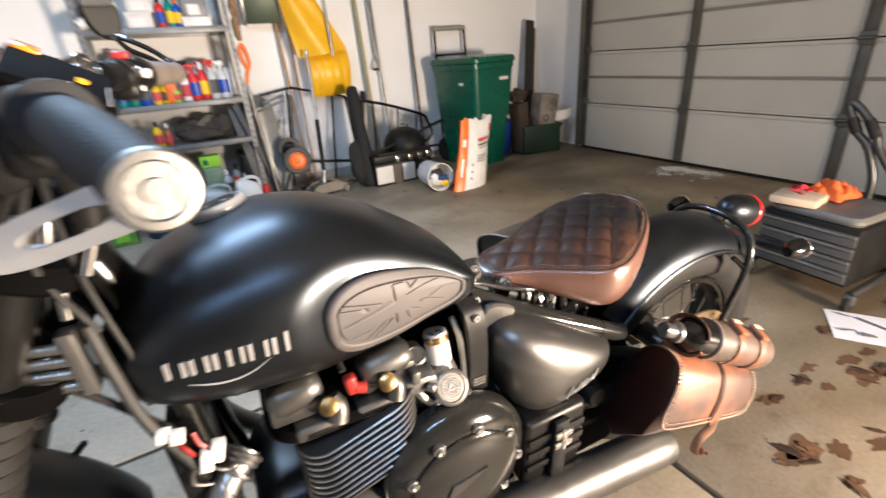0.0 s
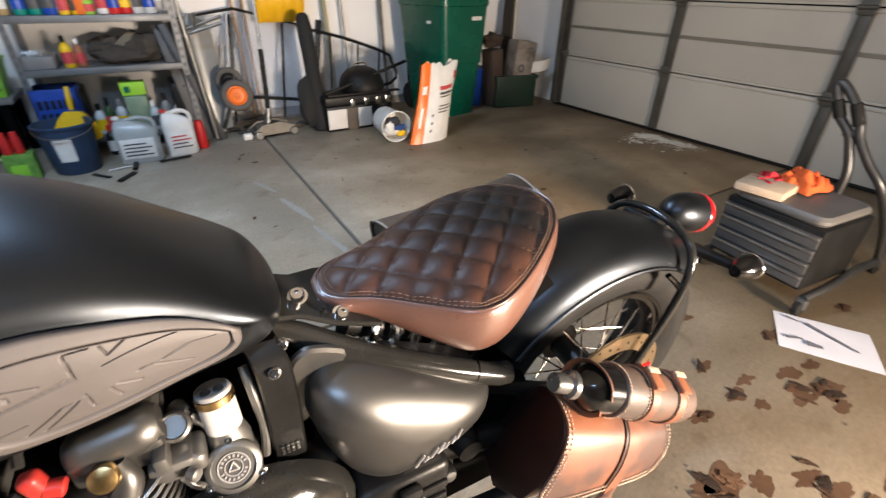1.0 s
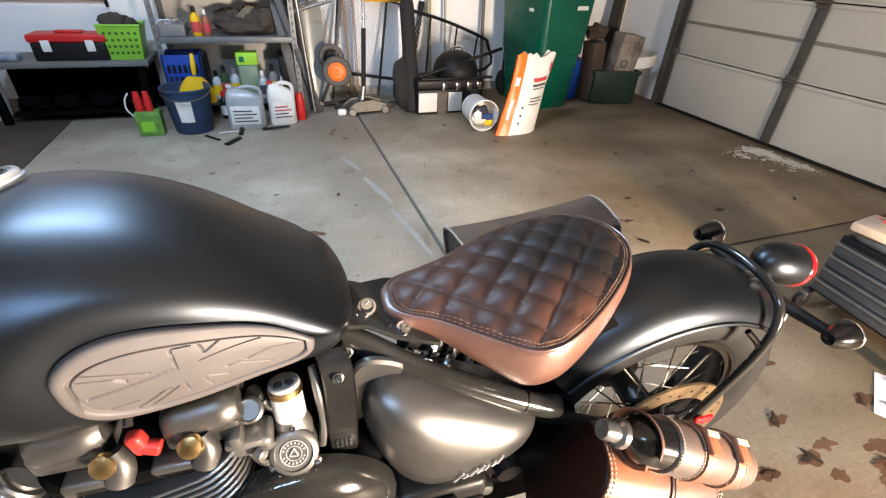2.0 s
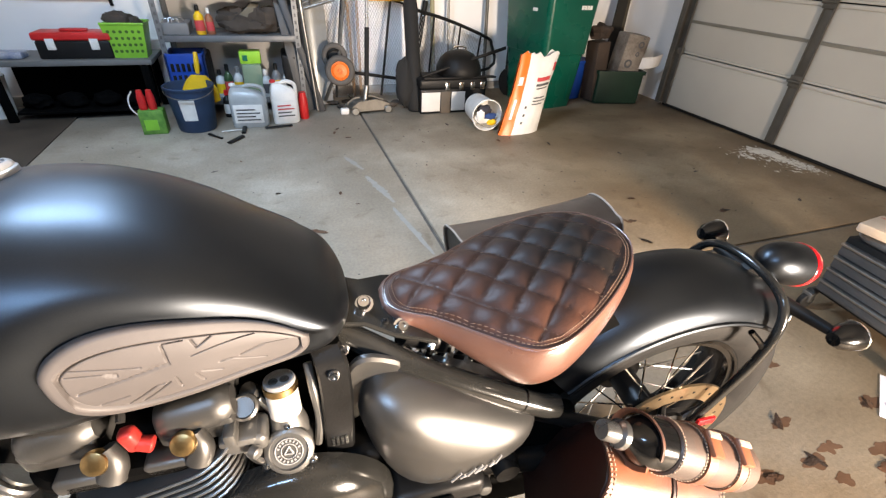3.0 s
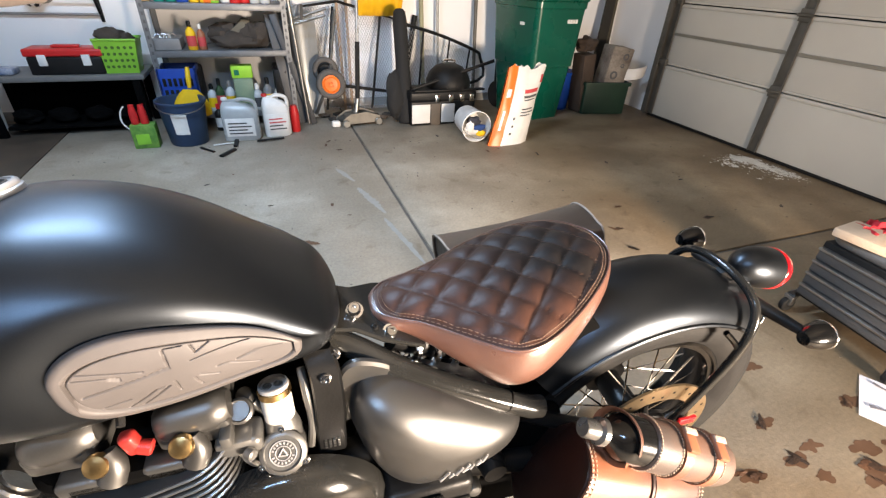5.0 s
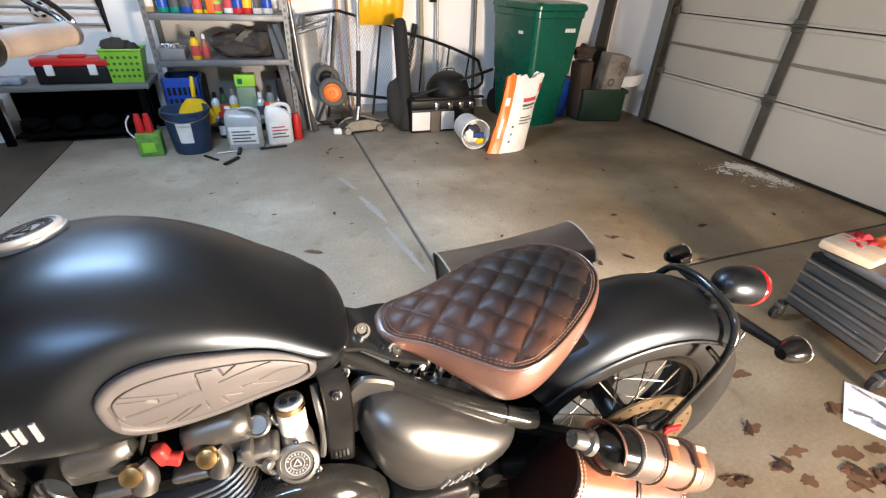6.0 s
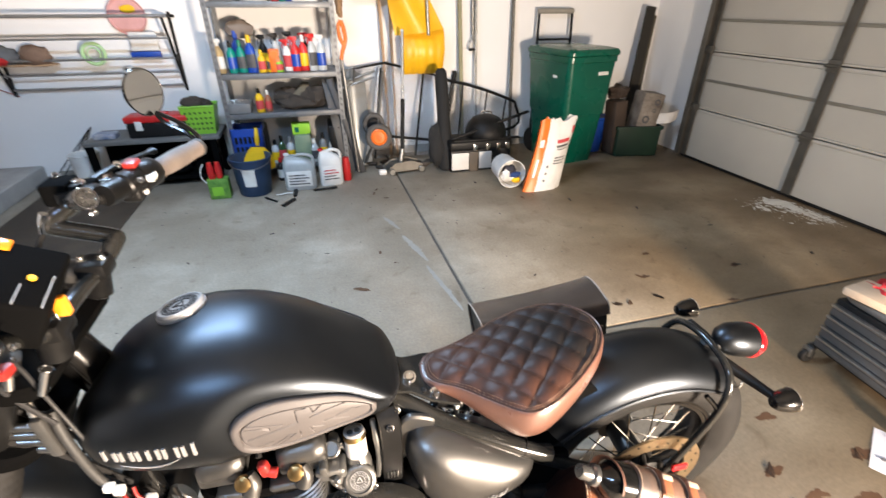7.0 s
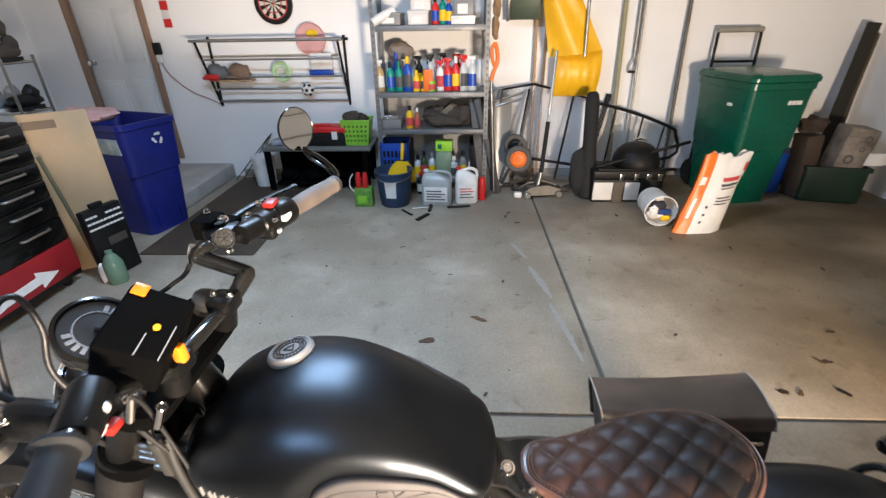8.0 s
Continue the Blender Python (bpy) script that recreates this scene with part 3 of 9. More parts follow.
def wheel(name, x, z, R, r, rim_r, width, disc_r, disc_y, spokes):
    w = new(name)
    w.parent = bike
    w.empty_display_size = 0.05
    w.location = (x, 0, z)
    m = along((0, 0, 0), (0, -1, 0))
    bm = bm_new()
    prof = []
    for k in range(14):
        b = 2 * math.pi * k / 14
        prof.append((R + r * math.cos(b), width * math.sin(b) * (1.0 if math.cos(b) > -0.3 else .75)))
    vs = [[bm.verts.new(m @ Vector((q * math.cos(a), q * math.sin(a), h))) for q, h in prof] for a in (2 * math.pi * k / 72 for k in range(72))]
    for i in range(72):
        for j in range(14):
            bm.faces.new((vs[i][j], vs[(i + 1) % 72][j], vs[(i + 1) % 72][(j + 1) % 14], vs[i][(j + 1) % 14]))
    part("tyre", bm, RUBBER, w, "black road tyre", 60)
    bm = bm_new()
    ring_band(bm, rim_r + .012, rim_r - .004, width * 1.3, m, 64)
    torus(bm, rim_r + .012, .006, m @ Matrix.Translation((0, 0, width * .66)), 64, 8)
    torus(bm, rim_r + .012, .006, m @ Matrix.Translation((0, 0, -width * .66)), 64, 8)
    part("rim", bm, GLOSSBLACK, w, "gloss black rim")
    bm = bm_new()
    lathe(bm, [(.012, -.09), (.03, -.085), (.034, -.055), (.05, -.052), (.05, -.044), (.03, -.04), (.03, .04), (.05, .044), (.05, .052), (.034, .055), (.03, .085), (.012, .09)], m, 24)
    part("hub", bm, CASTBLACK, w)
    for k in range(spokes):
        a = 2 * math.pi * k / spokes
        s = 1 if k % 2 else -1
        b = a + (0.42 if k % 4 < 2 else -0.42)
        bm = bm_new()
        rod(bm, m @ Vector((.048 * math.cos(b), .048 * math.sin(b), s * .048)), m @ Vector(((rim_r) * math.cos(a), rim_r * math.sin(a), s * .012)), .0019, None, 6)
        part("spoke", bm, CHROME, w)
    bm = bm_new()
    dm = m @ Matrix.Translation((0, 0, disc_y))
    ring_band(bm, disc_r, disc_r * .72, .005, dm, 56)
    part("brake_disc", bm, GOLDDISC, w, "gold-toned drilled brake disc")
    for k in range(32):
        a = 2 * math.pi * k / 32
        bm = bm_new()
        q = disc_r * (.79, .86, .93, .86)[k % 4]
        rod(bm, dm @ Vector((q * math.cos(a), q * math.sin(a), -.0028)), dm @ Vector((q * math.cos(a), q * math.sin(a), .0028)), .0034, None, 8)
        part("drilled_hole", bm, CASTBLACK, w)
    bm = bm_new()
    lathe(bm, [(.055, -.004), (.055, .004), (.04, .012), (.02, .014), (.018, .03), (.002, .032)], dm, 24)
    for k in range(5):
        a = 2 * math.pi * k / 5
        rod(bm, dm @ Vector((.05 * math.cos(a), .05 * math.sin(a), 0)), dm @ Vector((disc_r * .73 * math.cos(a), disc_r * .73 * math.sin(a), 0)), .009, .006, 8)
    part("disc_carrier", bm, CASTBLACK, w)
    return w


wheel("rear_wheel", AX, AZ, .252, .071, .2, .07, .148, .098, 32)
wheel("front_wheel", -.56, .33, .272, .058, .235, .05, .155, .075, 32)

# ---- rear mudguard ----
FX, FZ = .93, .34


def guard_place(u, v, fx, fz, a0, a1, r_top, r_edge, half):
    a = radians(a0 + (a1 - a0) * u)
    s = (2 * v - 1)
    t = s * radians(84)
    y = half * math.sin(t) / math.sin(radians(84))
    r = r_edge + (r_top - r_edge) * (math.cos(t) - math.cos(radians(84))) / (1 - math.cos(radians(84)))
    return Vector((fx + r * math.sin(a), y, fz + r * math.cos(a)))


bm = bm_new()
sheet(bm, 60, 28, lambda u, v: guard_place(u, v, FX, FZ, -52, 34, .35, .292, .092))
solidify(bm, .003)
guard = part("rear_mudguard", bm, SATIN, bike, "satin graphite rear mudguard", 50)
bm = bm_new()
for v in (0, 1):
    tube(bm, [guard_place(u, v, FX, FZ, -52, 34, .35, .292, .092) for u in (0, .15, .3, .45, .6, .75, .9, 1)], .0045, 8, 6)
part("rolled_edge", bm, SATIN, guard)
bm = bm_new()
sheet(bm, 30, 12, lambda u, v: guard_place(u, v, -.56, .33, -40, 72, .372, .345, .065))
solidify(bm, .003)
part("front_mudguard", bm, SATIN, bike, "short satin graphite front mudguard", 50)
for s in (-1, 1):
    bm = bm_new()
    tube(bm, [(-.27, s * .066, .56), (-.33, s * .08, .50), (-.42, s * .095, .46)], .005, 8)
    part("mudguard_stay", bm, CASTBLACK, bike)

# hoop over the tail, from axle to axle
bm = bm_new()
tube(bm, [(.975, -.118, .335), (1.015, -.12, .45), (1.052, -.118, .56), (1.069, -.104, .628), (1.075, -.07, .662), (1.077, 0, .674), (1.075, .07, .662), (1.069, .104, .628), (1.052, .118, .56), (1.015, .12, .45), (.975, .118, .335)], .0082, 14, 8)
hoop = part("tail_hoop", bm, BLACKPAINT, bike, "gloss black tubular hoop over the mudguard")
for s in (-1, 1):
    bm = bm_new()
    box(bm, (.985, s * .133 - .004, .385), (1.025, s * .133 + .004, .405), .003, 2)
    part("reflector", bm, mat("red_reflector", (.55, .01, .015), (.4, .005, .01), .2, 0, 40, 300, .1, coat=.8), hoop, "small red reflector")
    bm = bm_new()
    tube(bm, [(1.055, s * .116, .57), (1.045, s * .105, .585), (1.03, s * .095, .60)], .006, 8)
    part("hoop_bracket", bm, GLOSSBLACK, hoop)

# tail lamp and indicators
REDLENS = mat("red_lens", (.5, .008, .012), (.35, .004, .008), .15, 0, 30, 200, .05, coat=1.0)
AMBER = mat("amber_lens", (.85, .28, .02), (.7, .2, .01), .2, 0, 30, 200, .05, coat=.8)
SMOKE = mat("smoked_lens", (.02, .02, .018), (.03, .028, .025), .08, 0, 30, 200, 0, coat=1.0)
tl = along((1.106, 0, .672), (1.25, 0, .636)) @ Matrix.Scale(.9, 4)
bm = bm_new()
lathe(bm, [(.002, -.004), (.018, 0), (.034, .018), (.043, .042), (.046, .07), (.046, .098), (.044, .1)], tl, 32)
lamp = part("tail_lamp", bm, SATIN, bike, "bullet-shaped satin grey tail lamp")
bm = bm_new()
lathe(bm, [(.046, .1), (.0475, .103), (.0475, .109), (.046, .112)], tl, 32)
part("lamp_bezel", bm, REDLENS, lamp, "dark red lens rim")
bm = bm_new()
lathe(bm, [(.0455, .112), (.043, .122), (.033, .132), (.015, .137), (.001, .138)], tl, 32)
part("lamp_lens", bm, REDLENS, lamp, "dark red lens")
bm = bm_new()
box(bm, (1.10, -.016, .60), (1.135, .016, .665), .006)
tube(bm, [(1.075, 0, .668), (1.10, 0, .645), (1.125, 0, .60), (1.135, 0, .53)], .011, 8)
part("lamp_bracket", bm, MATTBLACK, lamp)
for s, x in ((-1, 1.19), (1, 1.165)):
    c = Vector((x, -.14 if s < 0 else .165, .60 if s < 0 else .612))
    bm = bm_new()
    lathe(bm, [(.001, -.03), (.012, -.028), (.02, -.016), (.0245, 0), (.026, .014), (.026, .02)], along(c, c + Vector((1, 0, 0))), 24)
    ind = part("indicator", bm, GLOSSBLACK, bike, "small gloss black bullet indicator")
    bm = bm_new()
    torus(bm, .0255, .0018, along(c + Vector((.02, 0, 0)), c + Vector((1, 0, 0))), 28, 8)
    part("indicator_rim", bm, CHROME, ind)
    bm = bm_new()
    lathe(bm, [(.0245, .02), (.02, .027), (.01, .031), (.001, .032)], along(c, c + Vector((1, 0, 0))), 24)
    part("indicator_lens", bm, SMOKE, ind, "smoked lens")
    bm = bm_new()
    tube(bm, [(1.125, s * .012, .61), (1.15, s * .06, .605), (x - .01, s * .128, .60)], lambda t: .016 - .006 * t, 10)
    part("indicator_arm", bm, MATTBLACK, ind)
bm = bm_new()
tube(bm, [(1.13, -.03, .60), (1.132, -.05, .575), (1.138, -.075, .58), (1.15, -.07, .602)], .0026, 6, 6)
part("indicator_wire", bm, ALU, bike)

# ---- frame tubes and seat plate ----
bm = bm_new()
for s in (-1, 1):
    tube(bm, [(.30, s * .03, .71), (.36, s * .045, .684), (.45, s * .085, .643), (.56, s * .115, .594), (.625, s * .126, .563), (.64, s * .126, .557)], .018, 18, 8)
frame_tube = part("frame_rail", bm, BLACKPAINT, bike, "gloss black frame rails below the seat")
for s in (-1, 1):
    bm = bm_new()
    lathe(bm, [(.001, .0), (.0182, .0), (.0182, .014), (.014, .018), (.001, .019)], along((.637, s * .126, .558), (.68, s * .125, .543)), 16)
    part("rail_end", bm, BLACKPAINT, frame_tube)
    bm = bm_new()
    torus(bm, .0183, .0015, along((.59, s * .12, .58), (.63, s * .127, .56)), 20, 6)
    part("rail_weld", bm, GLOSSBLACK, frame_tube)
bm = bm_new()
prism(bm, [(.34, -.05), (.40, -.045), (.44, -.062), (.50, -.07), (.50, .07), (.44, .062), (.40, .045), (.34, .05)], .008, pose(0, 0, .842, 0, 17, 0) @ pose(0, 0, -.025), .002)
plate = part("seat_plate", bm, BLACKPAINT, bike, "black seat mounting plate")


def bolt(c, d, r, parent, material=CHROME, h=.008):
    bm = bm_new()
    mm = along(c, Vector(c) + Vector(d))
    lathe(bm, [(r * 1.35, 0), (r * 1.35, .0015), (r, .002), (r, h * .7), (r * .8, h), (r * .45, h), (r * .4, h * .6), (.0005, h * .6)], mm, 12)
    part("bolt", bm, material, parent)


bolt((.38, -.012, .7115), (-.1, -.5, 1), .0095, plate, h=.012)
bolt((.425, -.045, .6925), (.2, -.8, 1), .0085, plate, h=.011)
bolt((.404, -.04, .701), (0, -.6, 1), .004, plate, MATTBLACK)
bolt((.345, -.075, .70), (0, -1, .5), .006, plate)
# rear spring under the seat
a, b = Vector((.43, -.03, .665)), Vector((.63, -.025, .56))
m = along(a, b)
L = (b - a).length
bm = bm_new()
tube(bm, [m @ Vector((.033 * math.cos(t), .033 * math.sin(t), L * t / (2 * math.pi * 6.5))) for t in (2 * math.pi * k / 16 for k in range(6 * 16 + 9))], .0065, 8, 1)
spring = part("shock_spring", bm, CHROME, bike, "bright coil spring of the rear shock")
bm = bm_new()
rod(bm, a, b, .02, .02, 16)
part("shock_body", bm, CASTBLACK, spring)
# swingarm, and near-black filler shapes that give the cavity round it its shade
bm = bm_new()
for s in (-1, 1):
    tube(bm, [(.47, s * .09, .40), (.6, s * .11, .38), (.8, s * .118, .345), (.975, s * .118, .325)], .022, 12)
    tube(bm, [(.52, s * .06, .53), (.7, s * .1, .46), (.86, s * .112, .38), (.96, s * .118, .335)], .014, 12)
part("swingarm", bm, CASTBLACK, bike, "black tubular swingarm")
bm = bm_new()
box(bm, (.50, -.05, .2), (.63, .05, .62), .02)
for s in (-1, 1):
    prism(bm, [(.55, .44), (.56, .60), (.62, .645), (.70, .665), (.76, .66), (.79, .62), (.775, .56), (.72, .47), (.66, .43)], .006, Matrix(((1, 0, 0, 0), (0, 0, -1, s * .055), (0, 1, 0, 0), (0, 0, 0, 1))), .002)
part("inner_guard", bm, DEEPBLACK, bike, "near-black filler added for the shade in the cavity ahead of the wheel")
for s in (-1, 1):
    bm = bm_new()
    lathe(bm, [(.001, 0), (.022, 0), (.022, .01), (.014, .014), (.014, .022), (.004, .024)], along((.965, s * .12, .325), (.965, s * .2, .325)), 16)
    part("axle_nut", bm, CHROME, bike)
bm = bm_new()
box(bm, (.8, -.125, .28), (.86, -.1, .35), .01)
box(bm, (.83, -.13, .30), (.9, -.115, .325), .004)
part("brake_caliper", bm, MATTBLACK, bike, "black rear brake caliper")

# ---- saddle ----
OUTL = smooth_path([(.4095, .008, 0), (.413, -.014, 0), (.43, -.034, 0), (.47, -.06, 0), (.52, -.106, 0), (.565, -.144, 0), (.597, -.151, 0), (.63, -.142, 0), (.675, -.118, 0), (.72, -.087, 0), (.757, -.054, 0), (.781, -.018, 0), (.787, .012, 0), (.781, .045, 0), (.755, .081, 0), (.72, .101, 0), (.67, .108, 0), (.62, .103, 0), (.57, .089, 0), (.52, .067, 0), (.47, .053, 0), (.43, .046, 0), (.413, .028, 0), (.4095, .008, 0)], 6)
OUTL = [(p.x, p.y) for p in OUTL[:-1]]
SC = Vector((.597, -.012))


QUILT = .0635


def seat_top(x, y, r):
    """The saddle's upper face; r is 0 in the middle and 1 at the rim."""
    z = .7365 + .149 * (x - .6) + .01 * y + .017 * (1 - r ** 2.4) - .004 * r ** 12
    if r < .97:
        a, b = (x - y - .655) / QUILT, (x + y - .655) / QUILT
        q = (abs(math.sin(math.pi * a)) ** .45) * (abs(math.sin(math.pi * b)) ** .45)
        z += .0075 * (q - .5) * min(1, (.97 - r) / .05)
    z -= .0006 * math.exp(-((r - .955) / .01) ** 2)
    return z


def outline_at(t):
    n = len(OUTL)
    f = (t % 1) * n
    i = int(f) % n
    return Vector(OUTL[i]).lerp(Vector(OUTL[(i + 1) % n]), f - int(f))


def leather(name, a, b, dark, edge, rough=.42, spec=.5):
    m = mat(name, a, b, rough, 0, 9, 420, .05, spread=.1, spec=spec)
    nt = m.node_tree
    p = nt.nodes["Principled BSDF"]
    src = p.inputs["Base Color"].links[0].from_socket
    n = nt.nodes.new("ShaderNodeTexNoise")
    n.inputs["Scale"].default_value, n.inputs["Detail"].default_value = edge, 3
    co = nt.nodes.new("ShaderNodeTexCoord")
    nt.links.new(co.outputs["Object"], n.inputs["Vector"])
    r = nt.nodes.new("ShaderNodeMapRange")
    r.inputs[1].default_value, r.inputs[2].default_value = .38, .62
    nt.links.new(n.outputs["Fac"], r.inputs[0])
    mx = nt.nodes.new("ShaderNodeMix")
    mx.data_type = "RGBA"
    nt.links.new(r.outputs[0], mx.inputs[0])
    nt.links.new(src, mx.inputs[6])
    mx.inputs[7].default_value = (*dark, 1)
    nt.links.new(mx.outputs[2], p.inputs["Base Color"])
    return m


SADDLE = leather("brown_saddle_leather", (.14, .067, .047), (.113, .053, .037), (.09, .042, .03), 6, .3, .9)
SADDLE.node_tree.nodes["Principled BSDF"].inputs["Coat Weight"].default_value = .35
SADDLE.node_tree.nodes["Principled BSDF"].inputs["Coat Roughness"].default_value = .3
SADDLE_TOP = leather("burnished_quilted_leather", (.03, .016, .0125), (.022, .0135, .011), (.013, .0105, .0095), 8, .47, .22)
nt = SADDLE_TOP.node_tree
p = nt.nodes["Principled BSDF"]
src = p.inputs["Base Color"].links[0].from_socket
co = nt.nodes.new("ShaderNodeTexCoord")
mp = nt.nodes.new("ShaderNodeMapping")
mp.inputs["Location"].default_value, mp.inputs["Scale"].default_value = (-.70 / .195, -.06 / .175, 0), (1 / .195, 1 / .175, 0)
nt.links.new(co.outputs["Object"], mp.inputs[0])
far = nt.nodes.new("ShaderNodeVectorMath")
far.operation = "LENGTH"
nt.links.new(mp.outputs[0], far.inputs[0])
cloud = nt.nodes.new("ShaderNodeTexNoise")
cloud.inputs["Scale"].default_value = 22
nt.links.new(co.outputs["Object"], cloud.inputs["Vector"])
wob = nt.nodes.new("ShaderNodeMath")
wob.operation = "MULTIPLY_ADD"
wob.inputs[1].default_value = .5
nt.links.new(cloud.outputs["Fac"], wob.inputs[0])
nt.links.new(far.outputs["Value"], wob.inputs[2])
dye = nt.nodes.new("ShaderNodeMapRange")
dye.inputs[1].default_value, dye.inputs[2].default_value = .85, 1.3
nt.links.new(wob.outputs[0], dye.inputs[0])
mx = nt.nodes.new("ShaderNodeMix")
mx.data_type = "RGBA"
nt.links.new(dye.outputs[0], mx.inputs[0])
nt.links.new(src, mx.inputs[6])
mx.inputs[7].default_value = (.06, .026, .0165, 1)
nt.links.new(mx.outputs[2], p.inputs["Base Color"])
NA, NR = 144, 54
bm = bm_new()
rings = []
for j in range(NR, 0, -1):
    r = j / NR
    ring = []
    for i in range(NA):
        o = outline_at(i / NA)
        p = SC + (o - SC) * r
        ring.append((p.x, p.y, seat_top(p.x, p.y, r)))
    rings.append(ring)
bridge(bm, rings)
seat = part("saddle", bm, SADDLE_TOP, bike, "diamond-quilted dark brown leather solo saddle", 70)
bm = bm_new()
rings = []
for k, (g, dz) in enumerate(((1.0, 0.0), (1.018, -.06), (1.036, -.18), (1.046, -.38), (1.04, -.58), (1.018, -.78), (.975, -.93), (.92, -1.0), (.5, -1.0))):
    ring = []
    for i in range(NA):
        o = outline_at(i / NA)
        deep = table_at([(.40, .026), (.45, .032), (.5, .055), (.56, .078), (.62, .082), (.78, .075)], o.x)[1]
        p = SC + (o - SC) * g
        ring.append((p.x, p.y, seat_top(o.x, o.y, 1) + .001 + dz * deep))
    rings.append(ring)
bridge(bm, rings)
part("saddle_skirt", bm, SADDLE, seat, "smooth brown leather side panel", 70)
bm = bm_new()
tube(bm, [(*outline_at(i / 48), seat_top(*outline_at(i / 48), 1) + .0015) for i in range(48)], .0012, 8, 4, True)
part("piping", bm, SADDLE, seat)
THREAD = mat("pale_thread", (.24, .15, .095), (.17, .1, .065), .8, 0, 60, 500, .1)
bm = bm_new()
for r in (.935, .962, 1.012):
    n = int(170 * r)
    for i in range(n):
        o0, o1 = outline_at(i / n), outline_at((i + .6) / n)
        if r < 1:
            p0, p1 = SC + (o0 - SC) * r, SC + (o1 - SC) * r
            rod(bm, (p0.x, p0.y, seat_top(p0.x, p0.y, r) + .0005), (p1.x, p1.y, seat_top(p1.x, p1.y, r) + .0005), .00055, None, 5)
        else:
            p0, p1 = SC + (o0 - SC) * 1.022, SC + (o1 - SC) * 1.022
            rod(bm, (p0.x, p0.y, seat_top(o0.x, o0.y, 1) - .0075), (p1.x, p1.y, seat_top(o1.x, o1.y, 1) - .0075), .00055, None, 5)
part("stitching", bm, THREAD, seat, "pale double stitching")["kind"] = "stuff"
rim_far = [(math.atan2(y, x - SC.x), math.hypot(x - SC.x, y)) for x, y in OUTL]
rim_far.sort()


def seat_reach(x, y):
    """How far out a place of the saddle lies: 0 in the middle, 1 at the rim."""
    a, d = math.atan2(y, x - SC.x), math.hypot(x - SC.x, y)
    for (a0, d0), (a1, d1) in zip(rim_far, rim_far[1:]):
        if a0 <= a <= a1:
            return d / (d0 + (d1 - d0) * (a - a0) / max(1e-6, a1 - a0))
    return d / rim_far[0][1]


bm = bm_new()
for fam in (1, -1):
    for k in range(-5, 4):
        t = -.17
        while t < .17:
            for off in (-.0016, .0016):
                ends = []
                for dt in (0, .0036):
                    yy = t + dt
                    xx = .655 + QUILT * k + fam * yy + off
                    ends.append((xx, yy, seat_reach(xx, yy)))
                if max(e[2] for e in ends) < .96:
                    rod(bm, *[(xx, yy, seat_top(xx, yy, r) + .0004) for xx, yy, r in ends], .0003, None, 5)
            t += .006
part("quilt_stitching", bm, mat("brown_thread", (.13, .075, .045), (.1, .055, .035), .8, 0, 60, 500, .1), seat, "fine brown quilting stitches")["kind"] = "stuff"
# ---- engine and left-hand fittings ----
engine = bike


def profile_path(pts, n=6):
    return [(p.x, p.y) for p in smooth_path([(a, b, 0) for a, b in pts], n)]


def rounded(w, h, r, n=6):
    out = []
    for cx, cy, a0 in ((w - r, h - r, 0), (-w + r, h - r, 90), (-w + r, -h + r, 180), (w - r, -h + r, 270)):
        out += [(cx + r * math.cos(radians(a0 + 90 * k / n)), cy + r * math.sin(radians(a0 + 90 * k / n))) for k in range(n + 1)]
    return out


bm = bm_new()
box(bm, (-.06, -.12, .22), (.43, .12, .47), .05, 4)
part("crankcase", bm, CASTBLACK, engine, "black crankcase")
for k in range(10):
    bm = bm_new()
    prism(bm, rounded(.098, .150, .05, 6), .0045, pose(.115, 0, .47 + .0135 * k, 0, -17, 0), .0015)
    part("cooling_fin", bm, mat("fin_grey", (.05, .049, .047), (.035, .034, .033), .6, .3, 18, 500, .03), engine, "cast cooling fin with a machined edge")
    if k:
        bm = bm_new()
        tube(bm, [pose(.115, 0, .4723 + .0135 * k, 0, -17, 0) @ Vector((x * 1.004, y * 1.004, 0)) for x, y in rounded(.098, .150, .05, 6)[12:]], .0021, 6, 1)
        part("fin_edge", bm, ALU, engine, "bright machined fin edge")
bm = bm_new()
box(bm, (.02, -.115, .46), (.19, .115, .605), .03, 3)
part("cylinder_block", bm, CASTBLACK, engine)
# the dark hollow round the plugs is put into the head's colour
bm = bm_new()
prism(bm, rounded(.112, .138, .05), .022, pose(.1, 0, .60), .006)
part("cylinder_head", bm, DEEPBLACK, engine, "cylinder head coloured near-black for the shade round it")
for x in (.052, .14):
    bm = bm_new()
    tube(bm, [(x + .03, -.12, .652), (x + .036, -.128, .636), (x + .03, -.134, .618)], lambda t: .011 + .005 * t, 12, 6)
    box(bm, (x - .03, -.138, .6), (x + .04, -.1, .624), .008, 3)
    part("head_boss", bm, ENGINEGREY, engine, "grey cast boss under the plug")
bm = bm_new()
box(bm, (.205, -.13, .6), (.245, -.09, .628), .008, 3)
rod(bm, (.225, -.132, .612), (.235, -.14, .612), .008, None, 12, .002)
part("head_flange", bm, CAST, engine, "grey cast head flange")
